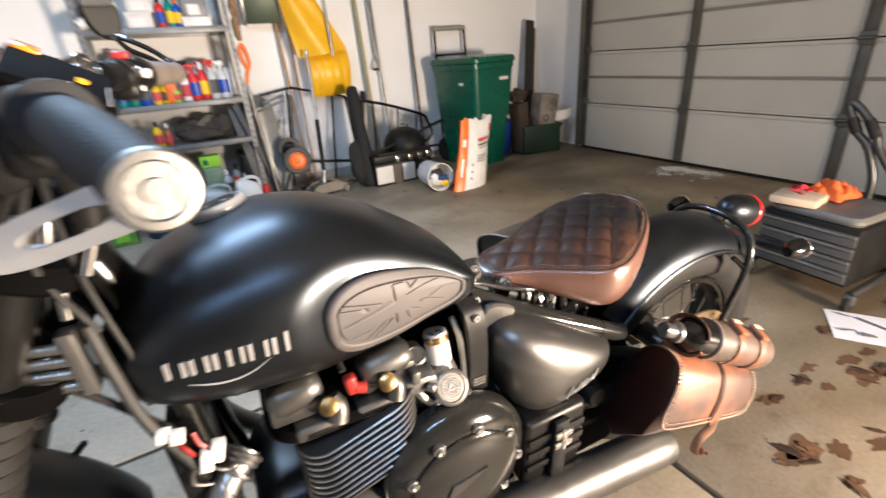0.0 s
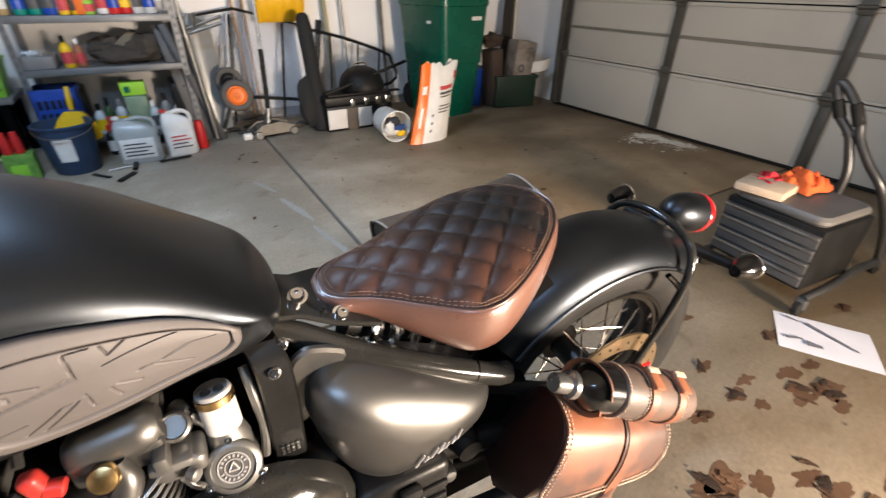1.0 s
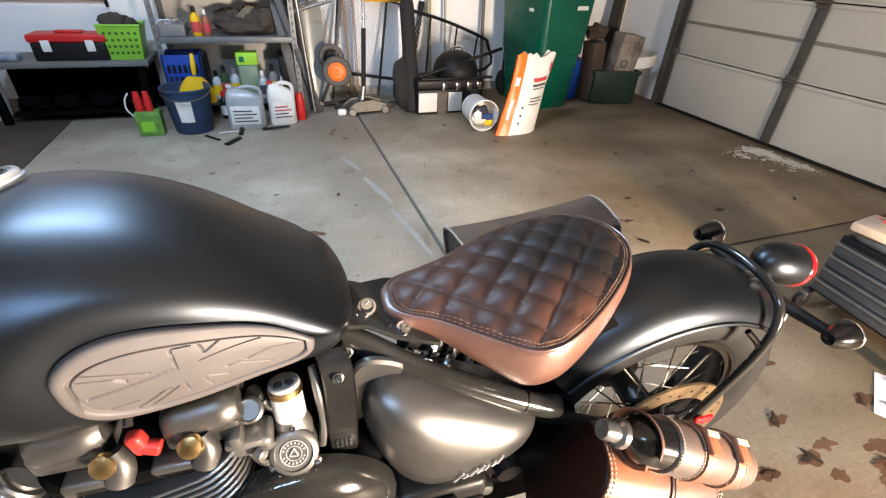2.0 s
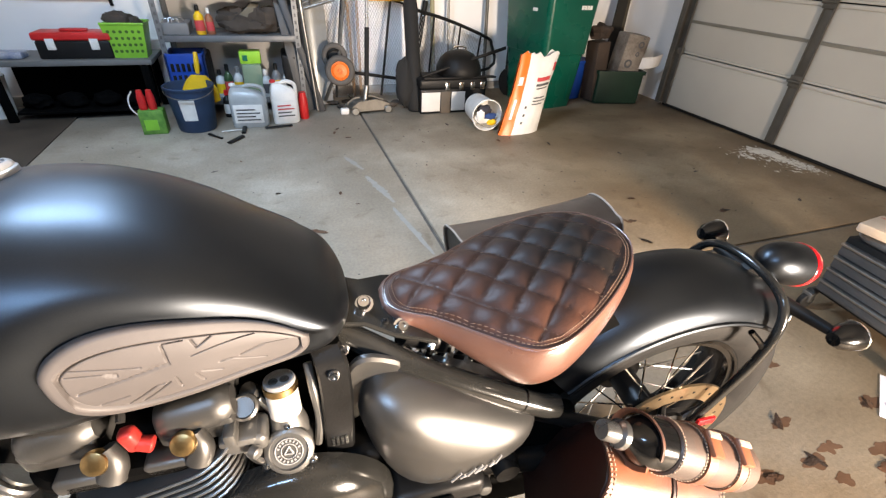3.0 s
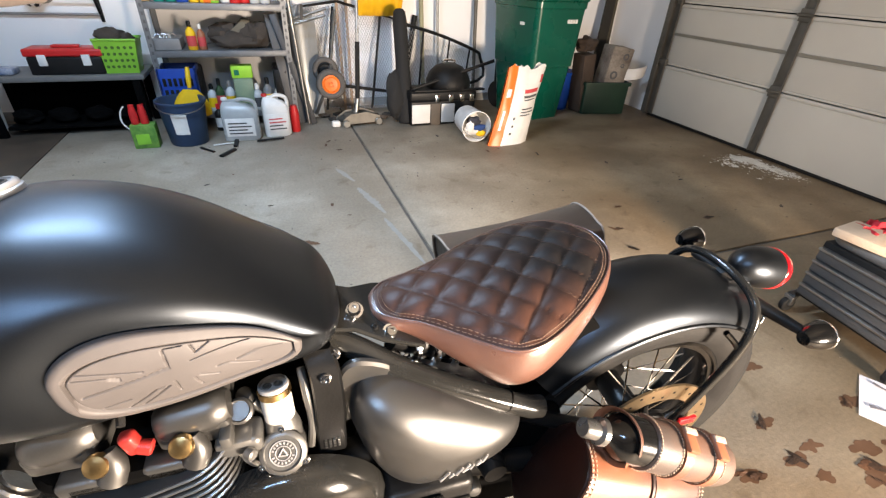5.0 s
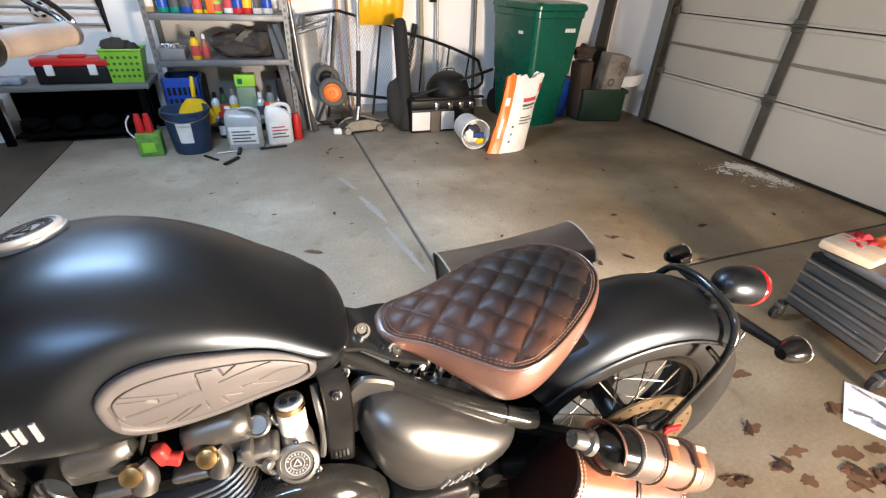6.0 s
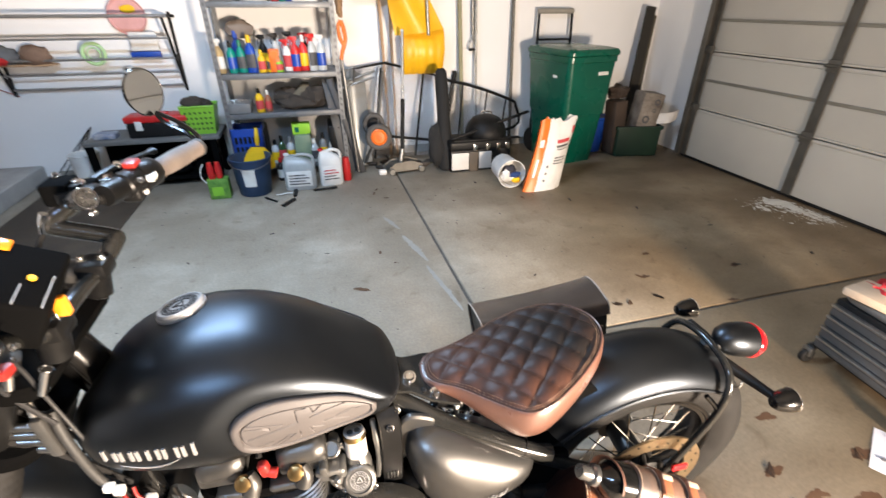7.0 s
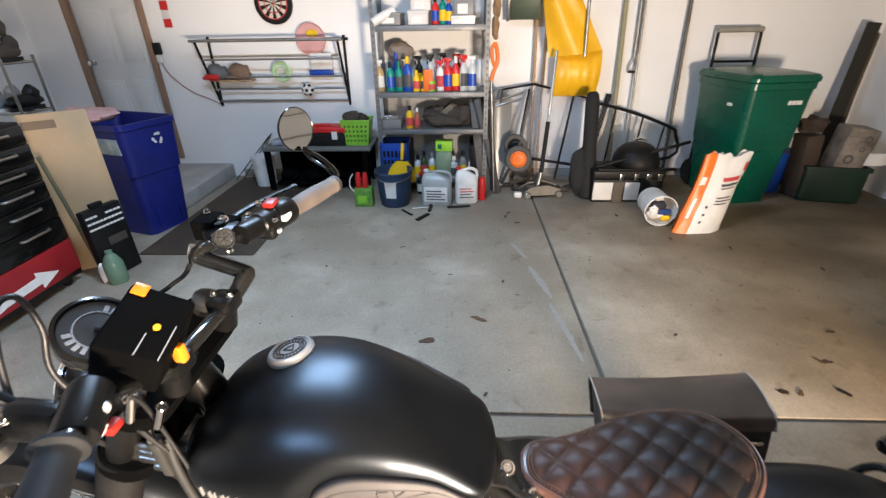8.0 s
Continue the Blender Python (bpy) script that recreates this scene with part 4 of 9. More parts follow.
for x0, x1 in ((.128, .215), (-.005, .075)):
    bm = bm_new()
    yc, zc = -.095, .654
    m = along((x0, yc, zc - .002), (x1, yc + .004, zc + .008))
    n = x1 - x0
    lathe(bm, [(.001, 0), (.017, .002), (.024, .009), (.027, .022), (.027, n - .022), (.024, n - .009), (.017, n - .002), (.001, n)], m, 24)
    box(bm, (x0 + .002, yc - .022, zc - .03), (x1 - .002, .09, zc + .006), .006)
    box(bm, (x0 + .005, yc + .004, zc - .02), (x1 - .005, .09, zc + .024), .01)
    part("cam_cover", bm, ENGINEGREY, engine, "rounded satin grey cam cover")
for c in ((.162, -.128, .648), (.075, -.128, .644)):
    bm = bm_new()
    lathe(bm, [(.011, -.008), (.011, 0), (.0142, .001), (.0145, .006), (.0128, .01), (.0075, .012), (.001, .0125)], along(c, Vector(c) + Vector((-.1, -1, .75))), 20)
    part("brass_plug", bm, BRASS, engine, "domed brass plug")
RED = mat("red_plastic", (.3, .02, .015), (.22, .015, .012), .4, 0, 20, 200, .05)
bm = bm_new()
box(bm, (-.009, -.009, -.017), (.009, .009, .016), .006, 3, pose(.111, -.121, .663, 0, -8, 0))
rod(bm, (.114, -.123, .656), (.131, -.125, .651), .0085, .0095, 14, .002)
part("plug_cap", bm, RED, engine, "red spark plug cap")
bm = bm_new()
tube(bm, [(.104, -.112, .682), (.104, -.09, .69), (.12, -.04, .69)], .005, 8)
part("plug_lead", bm, RUBBER, engine)

# throttle body with its round cover and can-shaped sensor
c = Vector((.2665, -.13, .59))
bm = bm_new()
lathe(bm, [(.024, -.06), (.027, -.045), (.027, -.006), (.0305, -.004), (.0305, .002), (.028, .005), (.024, .006), (.023, .0035), (.001, .0035)], along(c, c + Vector((-.05, -1, .7))), 32)
throttle = part("throttle_body", bm, CAST, engine, "cast throttle body with round cover")
bm = bm_new()
mm = along(c, c + Vector((-.05, -1, .7))) @ Matrix.Scale(.8, 4) @ Matrix.Translation((0, 0, .001))
torus(bm, .021, .0011, mm @ Matrix.Translation((0, 0, .0042)), 28, 6)
torus(bm, .012, .0009, mm @ Matrix.Translation((0, 0, .0042)), 20, 6)
for k in range(18):
    if k % 9 > 0:
        a = 2 * math.pi * k / 18
        box(bm, (.0148, -.0012, .0034), (.0185, .0012, .005), 0, 1, mm @ Matrix.Rotation(a, 4, "Z"))
for k in range(3):
    a = 2 * math.pi * k / 3 + .5
    rod(bm, mm @ Vector((.008 * math.cos(a), .008 * math.sin(a), .0045)), mm @ Vector((.008 * math.cos(a + 2.09), .008 * math.sin(a + 2.09), .0045)), .001, None, 6)
part("cover_emblem", bm, SILVERPAINT, throttle, "raised round emblem")
for k in range(3):
    a = 2 * math.pi * k / 3 + 2.6
    p = mm @ Vector((.039 * math.cos(a), .039 * math.sin(a), -.004))
    bolt(p, (0, -1, .7), .0042, throttle)
a, b = Vector((.267, -.098, .60)), Vector((.264, -.076, .682))
m = along(a, b) @ Matrix.Diagonal((.8, .8, 1, 1))
L = (b - a).length
for name, prof, material, lab in (("can_base", [(.03, -.02), (.031, 0), (.027, .012), (.024, .02)], CAST, ""), ("can_band", [(.0245, .02), (.0247, .022), (.0247, .054), (.0245, .056)], mat("pale_label", (.62, .6, .56), (.5, .48, .44), .45, .2, 30, 200, .03), "pale wrapped band"),
                              ("can_ring", [(.0247, .056), (.0262, .057), (.0262, .066), (.0247, .067)], BRASS, "gold ring"), ("can_lid", [(.0245, .067), (.0235, .072), (.021, .073), (.0205, .069), (.001, .069)], SILVERPAINT, "silver lid")):
    bm = bm_new()
    lathe(bm, prof, m, 28)
    part(name, bm, material, throttle, lab)
bm = bm_new()
for q in (-.0095, .0075):
    torus(bm, .0058, .0017, m @ Matrix.Translation((q, 0, .0695)), 20, 6)
    rod(bm, m @ Vector((q, 0, .0685)), m @ Vector((q, 0, .0697)), .0042, None, 14)
part("lid_ports", bm, ENGINEGREY, throttle)
bm = bm_new()
tube(bm, [(.275, -.05, .69), (.282, -.045, .715), (.29, -.03, .735)], .011, 12)
part("hose", bm, CHROME, throttle)
bm = bm_new()
lathe(bm, [(.012, -.02), (.012, .0), (.0165, .002), (.0165, .012), (.0135, .014), (.012, .0125), (.001, .0125)], along((.222, -.092, .642), (.222, -.112, .67)), 24)
rod(bm, (.225, -.075, .652), (.24, -.06, .60), .011, .014)
part("fuel_union", bm, ENGINEGREY, engine)
bm = bm_new()
tube(bm, [(.235, -.08, .64), (.248, -.085, .615), (.245, -.09, .59), (.235, -.1, .57)], .006, 8)
tube(bm, [(.205, -.1, .60), (.225, -.12, .575), (.24, -.115, .555)], .008, 8)
box(bm, (.215, -.115, .55), (.255, -.08, .575), .006)
part("linkage", bm, ALU, engine)
# air duct bracket and grey panel behind it
bm = bm_new()
line = smooth_path([(.322, -.07, .712), (.330, -.09, .69), (.332, -.102, .645), (.33, -.108, .59), (.328, -.11, .54)], 6)
bridge(bm, [[p + Vector((w, o, 0)) for w, o in ((-.02, 0), (-.017, -.005), (.017, -.005), (.02, 0), (.018, .014), (-.018, .014))] for p in line])
strap = part("side_strap", bm, CASTBLACK, engine, "black duct strap with a grid of holes")
bolt((.331, -.0985, .683), (0, -1, .5), .0055, strap)
for i in range(4):
    for j in range(3):
        bm = bm_new()
        rod(bm, (.320 + .006 * i, -.112, .556 + .0065 * j), (.320 + .006 * i, -.1175, .5565 + .0065 * j), .0018, None, 6)
        part("grid_dot", bm, ALU, strap)
bm = bm_new()
prism(bm, profile_path([(.338, .56), (.342, .62), (.348, .668), (.366, .688), (.395, .682), (.42, .664), (.41, .644), (.38, .61), (.36, .57), (.338, .56)], 4)[:-1], .014, Matrix(((1, 0, 0, 0), (0, 0, -1, -.075), (0, 1, 0, 0), (0, 0, 0, 1))), .004)
part("grey_panel", bm, ENGINEGREY, engine, "satin grey side panel")

# block added so that the gap ahead of the seat stays dark
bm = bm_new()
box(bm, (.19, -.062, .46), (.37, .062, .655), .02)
part("airbox", bm, DEEPBLACK, engine, "near-black block added as the shaded gap between engine and seat")
bm = bm_new()
tube(bm, [(.3, -.07, .68), (.304, -.092, .65), (.306, -.1, .60), (.3, -.11, .56)], .0055, 8, 6)
box(bm, (.19, -.13, .60), (.235, -.09, .63), .006)
box(bm, (.2, -.135, .625), (.214, -.11, .65), .004)
part("throttle_linkage", bm, CAST, engine, "grey throttle linkage and pipes")
# clutch cover
c = Vector((.265, -.125, .43))
m = along(c, c + Vector((0, -1, 0)))
bm = bm_new()
lathe(bm, [(.135, 0), (.137, .02), (.132, .034), (.118, .046), (.112, .05), (.1, .056), (.06, .064), (.001, .068)], m, 56)
clutch = part("clutch_cover", bm, BLACKPAINT, engine, "black round clutch cover")
bm = bm_new()
lathe(bm, [(.1, .052), (.1, .06), (.094, .065), (.06, .0715), (.02, .075), (.001, .075)], m, 48)
part("cover_plate", bm, BLACKPAINT, clutch, "black cover plate")
for k in range(9):
    a = 2 * math.pi * k / 9 + .3
    bm = bm_new()
    p = m @ Vector((.103 * math.cos(a), .103 * math.sin(a), .05))
    lathe(bm, [(.0105, 0), (.0105, .008), (.007, .0085), (.007, .013), (.003, .0135), (.0005, .011)], along(p, p + Vector((0, -1, 0))), 14)
    part("cover_bolt", bm, ALU, clutch)
bm = bm_new()
prism(bm, [(-.03, -.03), (.05, .02), (.035, -.02)], .003, m @ Matrix.Translation((0, 0, .0735)))
part("cover_mark", bm, SATIN_LIGHT, clutch)
c = Vector((.05, -.125, .36))
bm = bm_new()
lathe(bm, [(.1, 0), (.1, .02), (.09, .035), (.06, .045), (.001, .05)], along(c, c + Vector((0, -1, 0))), 40)
part("alternator_cover", bm, ENGINEGREY, engine, "grey round engine cover")

# ---- side cover with its script ----
CO = smooth_path([(.357, .600, 0), (.366, .642, 0), (.395, .657, 0), (.45, .645, 0), (.53, .608, 0), (.597, .57, 0), (.622, .54, 0), (.614, .505, 0), (.567, .474, 0), (.50, .456, 0), (.44, .45, 0), (.398, .478, 0), (.372, .535, 0), (.357, .600, 0)], 6)[:-1]
CC = Vector((.475, .555))


def cover_place(i, r):
    o = Vector((CO[i].x, CO[i].y))
    p = CC + (o - CC) * r
    y = -.098 - .072 * math.sqrt(max(0, 1 - r ** 2.6)) - .10 * (.63 - p.y) * (1 - r * .4) - .02 * (p.x - .47)
    return Vector((p.x, y, p.y))


bm = bm_new()
bridge(bm, [[cover_place(i, r) + Vector((0, .04, 0)) * (r > 1) for i in range(len(CO))] for r in (1.0001, 1, .985, .96, .92, .86, .78, .68, .56, .42, .26, .1, .01)])
cover = part("side_cover", bm, SATIN_LIGHT, bike, "bulging satin grey side cover", 70)


def cover_near(x, z):
    best, y = 9, -.18
    for i in range(0, len(CO), 2):
        for k in range(40):
            p = cover_place(i, .2 + .02 * k)
            d = (p.x - x) ** 2 + (p.z - z) ** 2
            if d < best:
                best, y = d, p.y
    return y


for k, (x, h) in enumerate(((.482, .026), (.495, .011), (.505, .02), (.515, .02), (.526, .011), (.536, .012), (.545, .016))):
    x, z = x - .008, .503 + (x - .482) * .40
    y = cover_near(x, z) - .0035
    bm = bm_new()
    rod(bm, (x, y, z), (x + h * .42, cover_near(x + h * .42, z + h) - .0035, z + h), .0019, .0015, 6)
    if k % 2:
        rod(bm, (x + .002, y, z), (x + .012, cover_near(x + .012, z + .005) - .0035, z + .006), .0011, .0009, 6)
    part("script_stroke", bm, SILVERPAINT, cover, "small chrome stroke of a script mark")
# near-black filler standing for shade by the swinging arm's pivot, with its bright nut
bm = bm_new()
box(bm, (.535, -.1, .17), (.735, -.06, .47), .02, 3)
pivot = part("pivot_plate", bm, DEEPBLACK, bike, "near-black filler added as the shade by the swinging arm pivot")
bm = bm_new()
lathe(bm, [(.021, 0), (.021, .006), (.015, .01), (.014, .03), (.011, .036), (.001, .037)], along((.563, -.099, .325), (.563, -.2, .345)), 20)
part("pivot_nut", bm, STEEL, pivot, "bright pivot nut")
# box with a buckle below the side cover
bm = bm_new()
box(bm, (.392, -.175, .30), (.535, -.05, .468), .014, 3)
gear = part("gear_box", bm, CASTBLACK, bike, "black ribbed electrics box with a metal buckle")
for k in range(3):
    bm = bm_new()
    box(bm, (.396, -.181, .345 + .035 * k), (.528, -.174, .362 + .035 * k), .004)
    part("box_rib", bm, CASTBLACK, gear)
bm = bm_new()
box(bm, (.448, -.19, .30), (.482, -.176, .46), .005)
part("box_strap", bm, MATTBLACK, gear)
bm = bm_new()
for z in (.40, .425):
    box(bm, (.445, -.197, z), (.485, -.189, z + .016), .003)
box(bm, (.458, -.2, .398), (.47, -.188, .445), .003)
part("box_buckle", bm, CHROME, gear, "small metal buckle")
bm = bm_new()
lathe(bm, [(.001, 0), (.028, .0), (.03, .02), (.022, .04), (.02, .06), (.001, .062)], along((.575, -.10, .435), (.58, -.2, .44)), 20)
tube(bm, [(.56, -.12, .47), (.585, -.14, .455), (.60, -.13, .42), (.59, -.12, .37)], .009, 10)
part("hose_fitting", bm, MATTBLACK, bike)

# exhaust silencers and header pipe
for s in (-1, 1):
    bm = bm_new()
    a, b = Vector((.26, s * .185, .285)), Vector((.765, s * .205, .245))
    m = along(a, b)
    L = (b - a).length
    lathe(bm, [(.02, -.06), (.024, 0), (.036, .06), (.044, .12), (.0455, L - .04), (.043, L - .006), (.041, L), (.036, L), (.034, L - .05), (.001, L - .06)], m, 32)
    sil = part("silencer", bm, ENGINEGREY, bike, "satin grey slash-cut silencer")
    bm = bm_new()
    tube(bm, [(-.045, s * .08, .575), (-.09, s * .12, .54), (-.095, s * .15, .46), (-.03, s * .17, .36), (.1, s * .18, .30), (.24, s * .185, .287)], .021, 16, 8)
    part("header_pipe", bm, STEEL, sil, "dull steel header pipe")
    bm = bm_new()
    torus(bm, .024, .005, along((-.05, s * .085, .572), (-.08, s * .11, .55)), 24, 8)
    for k in range(3):
        torus(bm, .0225, .004, along((-.055 - .01 * k, s * (.09 + .01 * k), .568 - .008 * k), (-.08, s * .11, .55)), 24, 8)
    part("header_clamp", bm, ALU, sil)
    bm = bm_new()
    box(bm, (.70, s * .17 - .006, .25), (.73, s * .17 + .006, .36), .004)
    part("silencer_bracket", bm, CASTBLACK, sil)
# ---- saddlebags and bottle: hung from the motorcycle ----
BAGTAN = leather("tan_bag_leather", (.215, .078, .036), (.17, .06, .03), (.06, .032, .025), 10)
BAGDARK = leather("dark_bag_leather", (.034, .011, .007), (.026, .009, .006), (.012, .005, .0045), 6)
BAGMID0 = leather("strap_leather", (.25, .12, .06), (.2, .09, .05), (.1, .05, .035), 8)
BAGLID = leather("worn_lid_leather", (.06, .04, .029), (.075, .052, .038), (.038, .026, .019), 7, .4)
BAGEDGE = mat("worn_edge", (.36, .3, .24), (.24, .19, .15), .6, 0, 40, 300, .1)
ROPE = mat("pale_lacing", (.4, .3, .22), (.3, .22, .16), .85, 0, 40, 400, .2)


def laced(bm, pts, r, step=.006):
    """A twisted lace along a line: small slanting beads."""
    line = smooth_path(pts, 10)
    left = 0
    for a, b in zip(line, line[1:]):
        d = b - a
        left -= d.length
        if left <= 0:
            left = step
            side = Vector((0, -1, 0)).cross(d.normalized()) * r * .9
            rod(bm, a - d.normalized() * step * .35 - side, a + d.normalized() * step * .35 + side, r, r * .8, 6)


# left bag: hung askew, its flap falling over the outer side
left_bag = empty("saddlebag", BIKE, "tan and dark brown leather saddlebag hung on the swingarm", "saddlebag", "saddlebags")
FRONT = smooth_path([(.735, -.125, .475), (.712, -.165, .52), (.694, -.207, .546), (.674, -.247, .543), (.645, -.266, .503), (.606, -.271, .449)], 6)
REAR = smooth_path([(.945, -.125, .395), (.935, -.165, .43), (.92, -.216, .455), (.898, -.266, .446), (.888, -.283, .412), (.874, -.288, .374)], 6)
NF = len(FRONT) - 1


def lflap(u, v, lift=0.0):
    f = min(.9999, max(0, u)) * NF
    i = int(f)
    a, b = FRONT[i].lerp(FRONT[i + 1], f - i), REAR[i].lerp(REAR[i + 1], f - i)
    w = .06 * max(0, (u - .84) / .16) ** 2.5
    v = w + (1 - 2 * w) * v
    bulge = .012 * math.sin(math.pi * v) + .004 * math.sin(3 * math.pi * v) * max(0, u - .5)
    return a.lerp(b, v) + Vector((0, -.75, .5 - .5 * u)) * (bulge * u + lift)


bm = bm_new()
low = [Vector((.63, -.235, .375)), Vector((.625, -.17, .315)), Vector((.64, -.115, .33)), Vector((.70, -.105, .44))]
rings = []
for v in (0, .015, .25, .5, .75, .985, 1):
    k = .97 if v in (0, 1) else 1
    ring = [lflap(.02 + .9 * j / 12, v, -.008) for j in range(13)] + [p + Vector((.245, -.01, -.075)) * v for p in low]
    c = sum(ring, Vector()) / len(ring)
    rings.append([c + (p - c) * k for p in ring])
bridge(bm, rings)
part("bag_body", bm, BAGDARK, left_bag, "very dark leather body and gusset", 50)
bm = bm_new()
sheet(bm, 36, 24, lflap)
solidify(bm, .0035)
fl = part("flap", bm, BAGTAN, left_bag, "burnished tan leather flap", 60)
for off, rad in ((0.0, .0017), (.03, .0011)):
    e = lambda u, v: lflap(u - off * (u > .98), off + (1 - 2 * off) * v, .0028)
    bm = bm_new()
    laced(bm, [e(.2, 0), e(.4, 0), e(.55, 0), e(.7, 0), e(.85, 0), e(.93, 0), e(1, .01), e(1, .2), e(1, .4), e(1, .6), e(1, .8), e(1, .99), e(.93, 1), e(.85, 1), e(.7, 1), e(.55, 1), e(.35, 1)], rad, .0042)
    part("lacing", bm, ROPE, fl, "pale laced edge")["kind"] = "stuff"
bm = bm_new()
rings = []
for k in range(25):
    u = .25 + .77 * k / 24
    lo = Vector((0, 0, -max(0, u - 1) * .5))
    rings.append([lflap(u, .52, .001) + lo, lflap(u, .62, .001) + lo, lflap(u, .62, .006) + lo, lflap(u, .52, .006) + lo])
bridge(bm, rings)
part("strap", bm, BAGTAN, fl, "tan leather closing strap")
bm = bm_new()
rings = []
for k in range(25):
    u = .25 + .76 * k / 24
    rings.append([lflap(u, .495, .001), lflap(u, .525, .001), lflap(u, .525, .004), lflap(u, .495, .004)])
bridge(bm, rings)
part("strap_backing", bm, BAGDARK, fl, "dark leather strap backing")
bm = bm_new()
a = lflap(1, .57)
tube(bm, [a, a + Vector((-.012, -.006, -.012)), a + Vector((-.04, -.008, -.022)), a + Vector((-.052, -.01, -.045)), a + Vector((-.042, -.012, -.062)), a + Vector((-.025, -.012, -.058)), a + Vector((-.02, -.014, -.07))], .008, 6, 6, False, .25)
part("strap_end", bm, BAGMID0, left_bag, "loose curled strap end")
# right bag: a boxy case with a curved lid whose ends are edged in pale worn leather
right_bag = empty("saddlebag", BIKE, "worn dark brown leather saddlebag behind the saddle", "saddlebag", "saddlebags")
SEC_F = profile_path([(.166, .32), (.165, .5), (.166, .632), (.2, .638), (.26, .616), (.318, .585), (.348, .546), (.352, .45), (.34, .34), (.26, .30), (.18, .302)], 5)
SEC_R = profile_path([(.182, .32), (.18, .5), (.182, .632), (.212, .65), (.262, .653), (.305, .64), (.333, .605), (.345, .48), (.335, .34), (.26, .30), (.19, .302)], 5)


def bag_at(i, t, out=0.0):
    """A place on the bag: i round its section, t from its front end to its rear."""
    (y0, z0), (y1, z1) = SEC_F[i], SEC_R[i]
    y, z = y0 + (y1 - y0) * t, z0 + (z1 - z0) * t
    d = Vector((y - .255, z - .5)).normalized() * out
    x = (.59 + (.64 - z) * .2) * (1 - t) + (.928 + (.66 - z) * .2) * t
    sag = -.007 * math.sin(math.pi * t) if z > .55 else 0
    return Vector((x, y + d.x, z + d.y + sag))


bm = bm_new()
NB = len(SEC_F)
bridge(bm, [[bag_at(i, t) for i in range(NB)] for t in (0, .03, .25, .5, .75, .97, 1)])
part("bag_body", bm, MATTBLACK, right_bag, "black leather body and back plate", 50)
LID = range(9, 37)
bm = bm_new()
sheet(bm, 27, 16, lambda u, v: bag_at(LID[round(u * 27)], -.014 + 1.028 * v, .005 + .0012 * noise.noise(Vector((u * 5, v * 6, 3)))))
solidify(bm, .0035)
lid_flap = part("flap", bm, BAGLID, right_bag, "burnished dark brown leather lid", 60)
for t in (-.016, 1.016):
    bm = bm_new()
    tube(bm, [bag_at(LID[k], t, .0058) for k in (0, 3, 6, 9, 12, 15, 18, 21, 24, 27)], .0024, 8, 4)
    part("edging", bm, BAGEDGE, lid_flap, "pale worn leather edging")
for x, z, w in ((.905, .585, .02), (.938, .52, .016)):
    bm = bm_new()
    box(bm, (x - w, .168, z - .004), (x + w, .177, z + .004), .002)
    part("buckle", bm, CHROME, right_bag, "small steel buckle")

# bottle in its leather holder on the bag
a, b = Vector((.676, -.199, .597)), Vector((.922, -.247, .482))
m = along(a, b)
L = (b - a).length
bottle = empty("bottle", BIKE, "black steel bottle in a laced leather holder", "bottle")
bm = bm_new()
lathe(bm, [(.001, .028), (.012, .03), (.014, .04), (.024, .05), (.034, .062), (.0365, .075), (.0365, L - .02), (.033, L - .004), (.001, L)], m, 32)
part("bottle_body", bm, GLOSSBLACK, bottle, "gloss black bottle")
bm = bm_new()
lathe(bm, [(.006, -.004), (.013, -.004), (.0145, 0), (.0145, .02), (.02, .024), (.021, .032), (.017, .036), (.001, .038)], m, 24)
lid = part("bottle_cap", bm, mat("grey_cap", (.2, .2, .195), (.14, .14, .135), .28, .8, 20, 200, .02), bottle, "grey screw cap")
bm = bm_new()
lathe(bm, [(.0065, -.0035), (.0065, .006), (.0005, .006)], m, 16)
part("cap_hole", bm, CASTBLACK, lid)
BAGMID = leather("holder_leather", (.13, .066, .042), (.1, .055, .04), (.06, .045, .038), 12)
bm = bm_new()
lathe(bm, [(.0375, .105), (.040, .107), (.0402, L - .012), (.036, L + .002), (.001, L + .005)], m, 32)
holder = part("holder", bm, BAGMID, bottle, "burnished leather sleeve")
for z in (.106, .15, .172, L - .056, L - .034):
    bm = bm_new()
    laced(bm, [m @ Vector((.041 * math.cos(t), .041 * math.sin(t), z + .003)) for t in (2 * math.pi * k / 16 for k in range(17))], .0012, .0038)
    part("holder_lacing", bm, ROPE, holder)["kind"] = "stuff"
for z in (.165, L - .045):
    bm = bm_new()
    ring_band(bm, .0435, .0408, .016, m @ Matrix.Translation((0, 0, z)), 32)
    part("holder_strap", bm, BAGTAN, holder, "tan leather strap")
    bm = bm_new()
    up = Vector((.1, -.25, .95))
    q = Matrix.Rotation(math.atan2(up.dot(m.col[1].to_3d()), up.dot(m.col[0].to_3d())), 4, "Z")
    box(bm, (.041, -.02, z - .011), (.05, .02, z + .011), .004, 2, m @ q)
    part("strap_loop", bm, BAGTAN, holder, "tan leather loop")
    bm = bm_new()
    box(bm, (.0495, -.016, z - .0125), (.0525, -.006, z + .0125), .002, 2, m @ q)
    part("strap_buckle", bm, ROPE, holder, "pale stitched keeper")
bm = bm_new()
line = [m @ Vector((.037 * math.cos(t), .037 * math.sin(t), .064 + .012 * math.cos(t))) for t in (radians(20 + 320 * k / 12) for k in range(13))]
tube(bm, line, .008, 8, 4, False, .3)
part("neck_strap", bm, BAGTAN, holder, "tan neck strap")
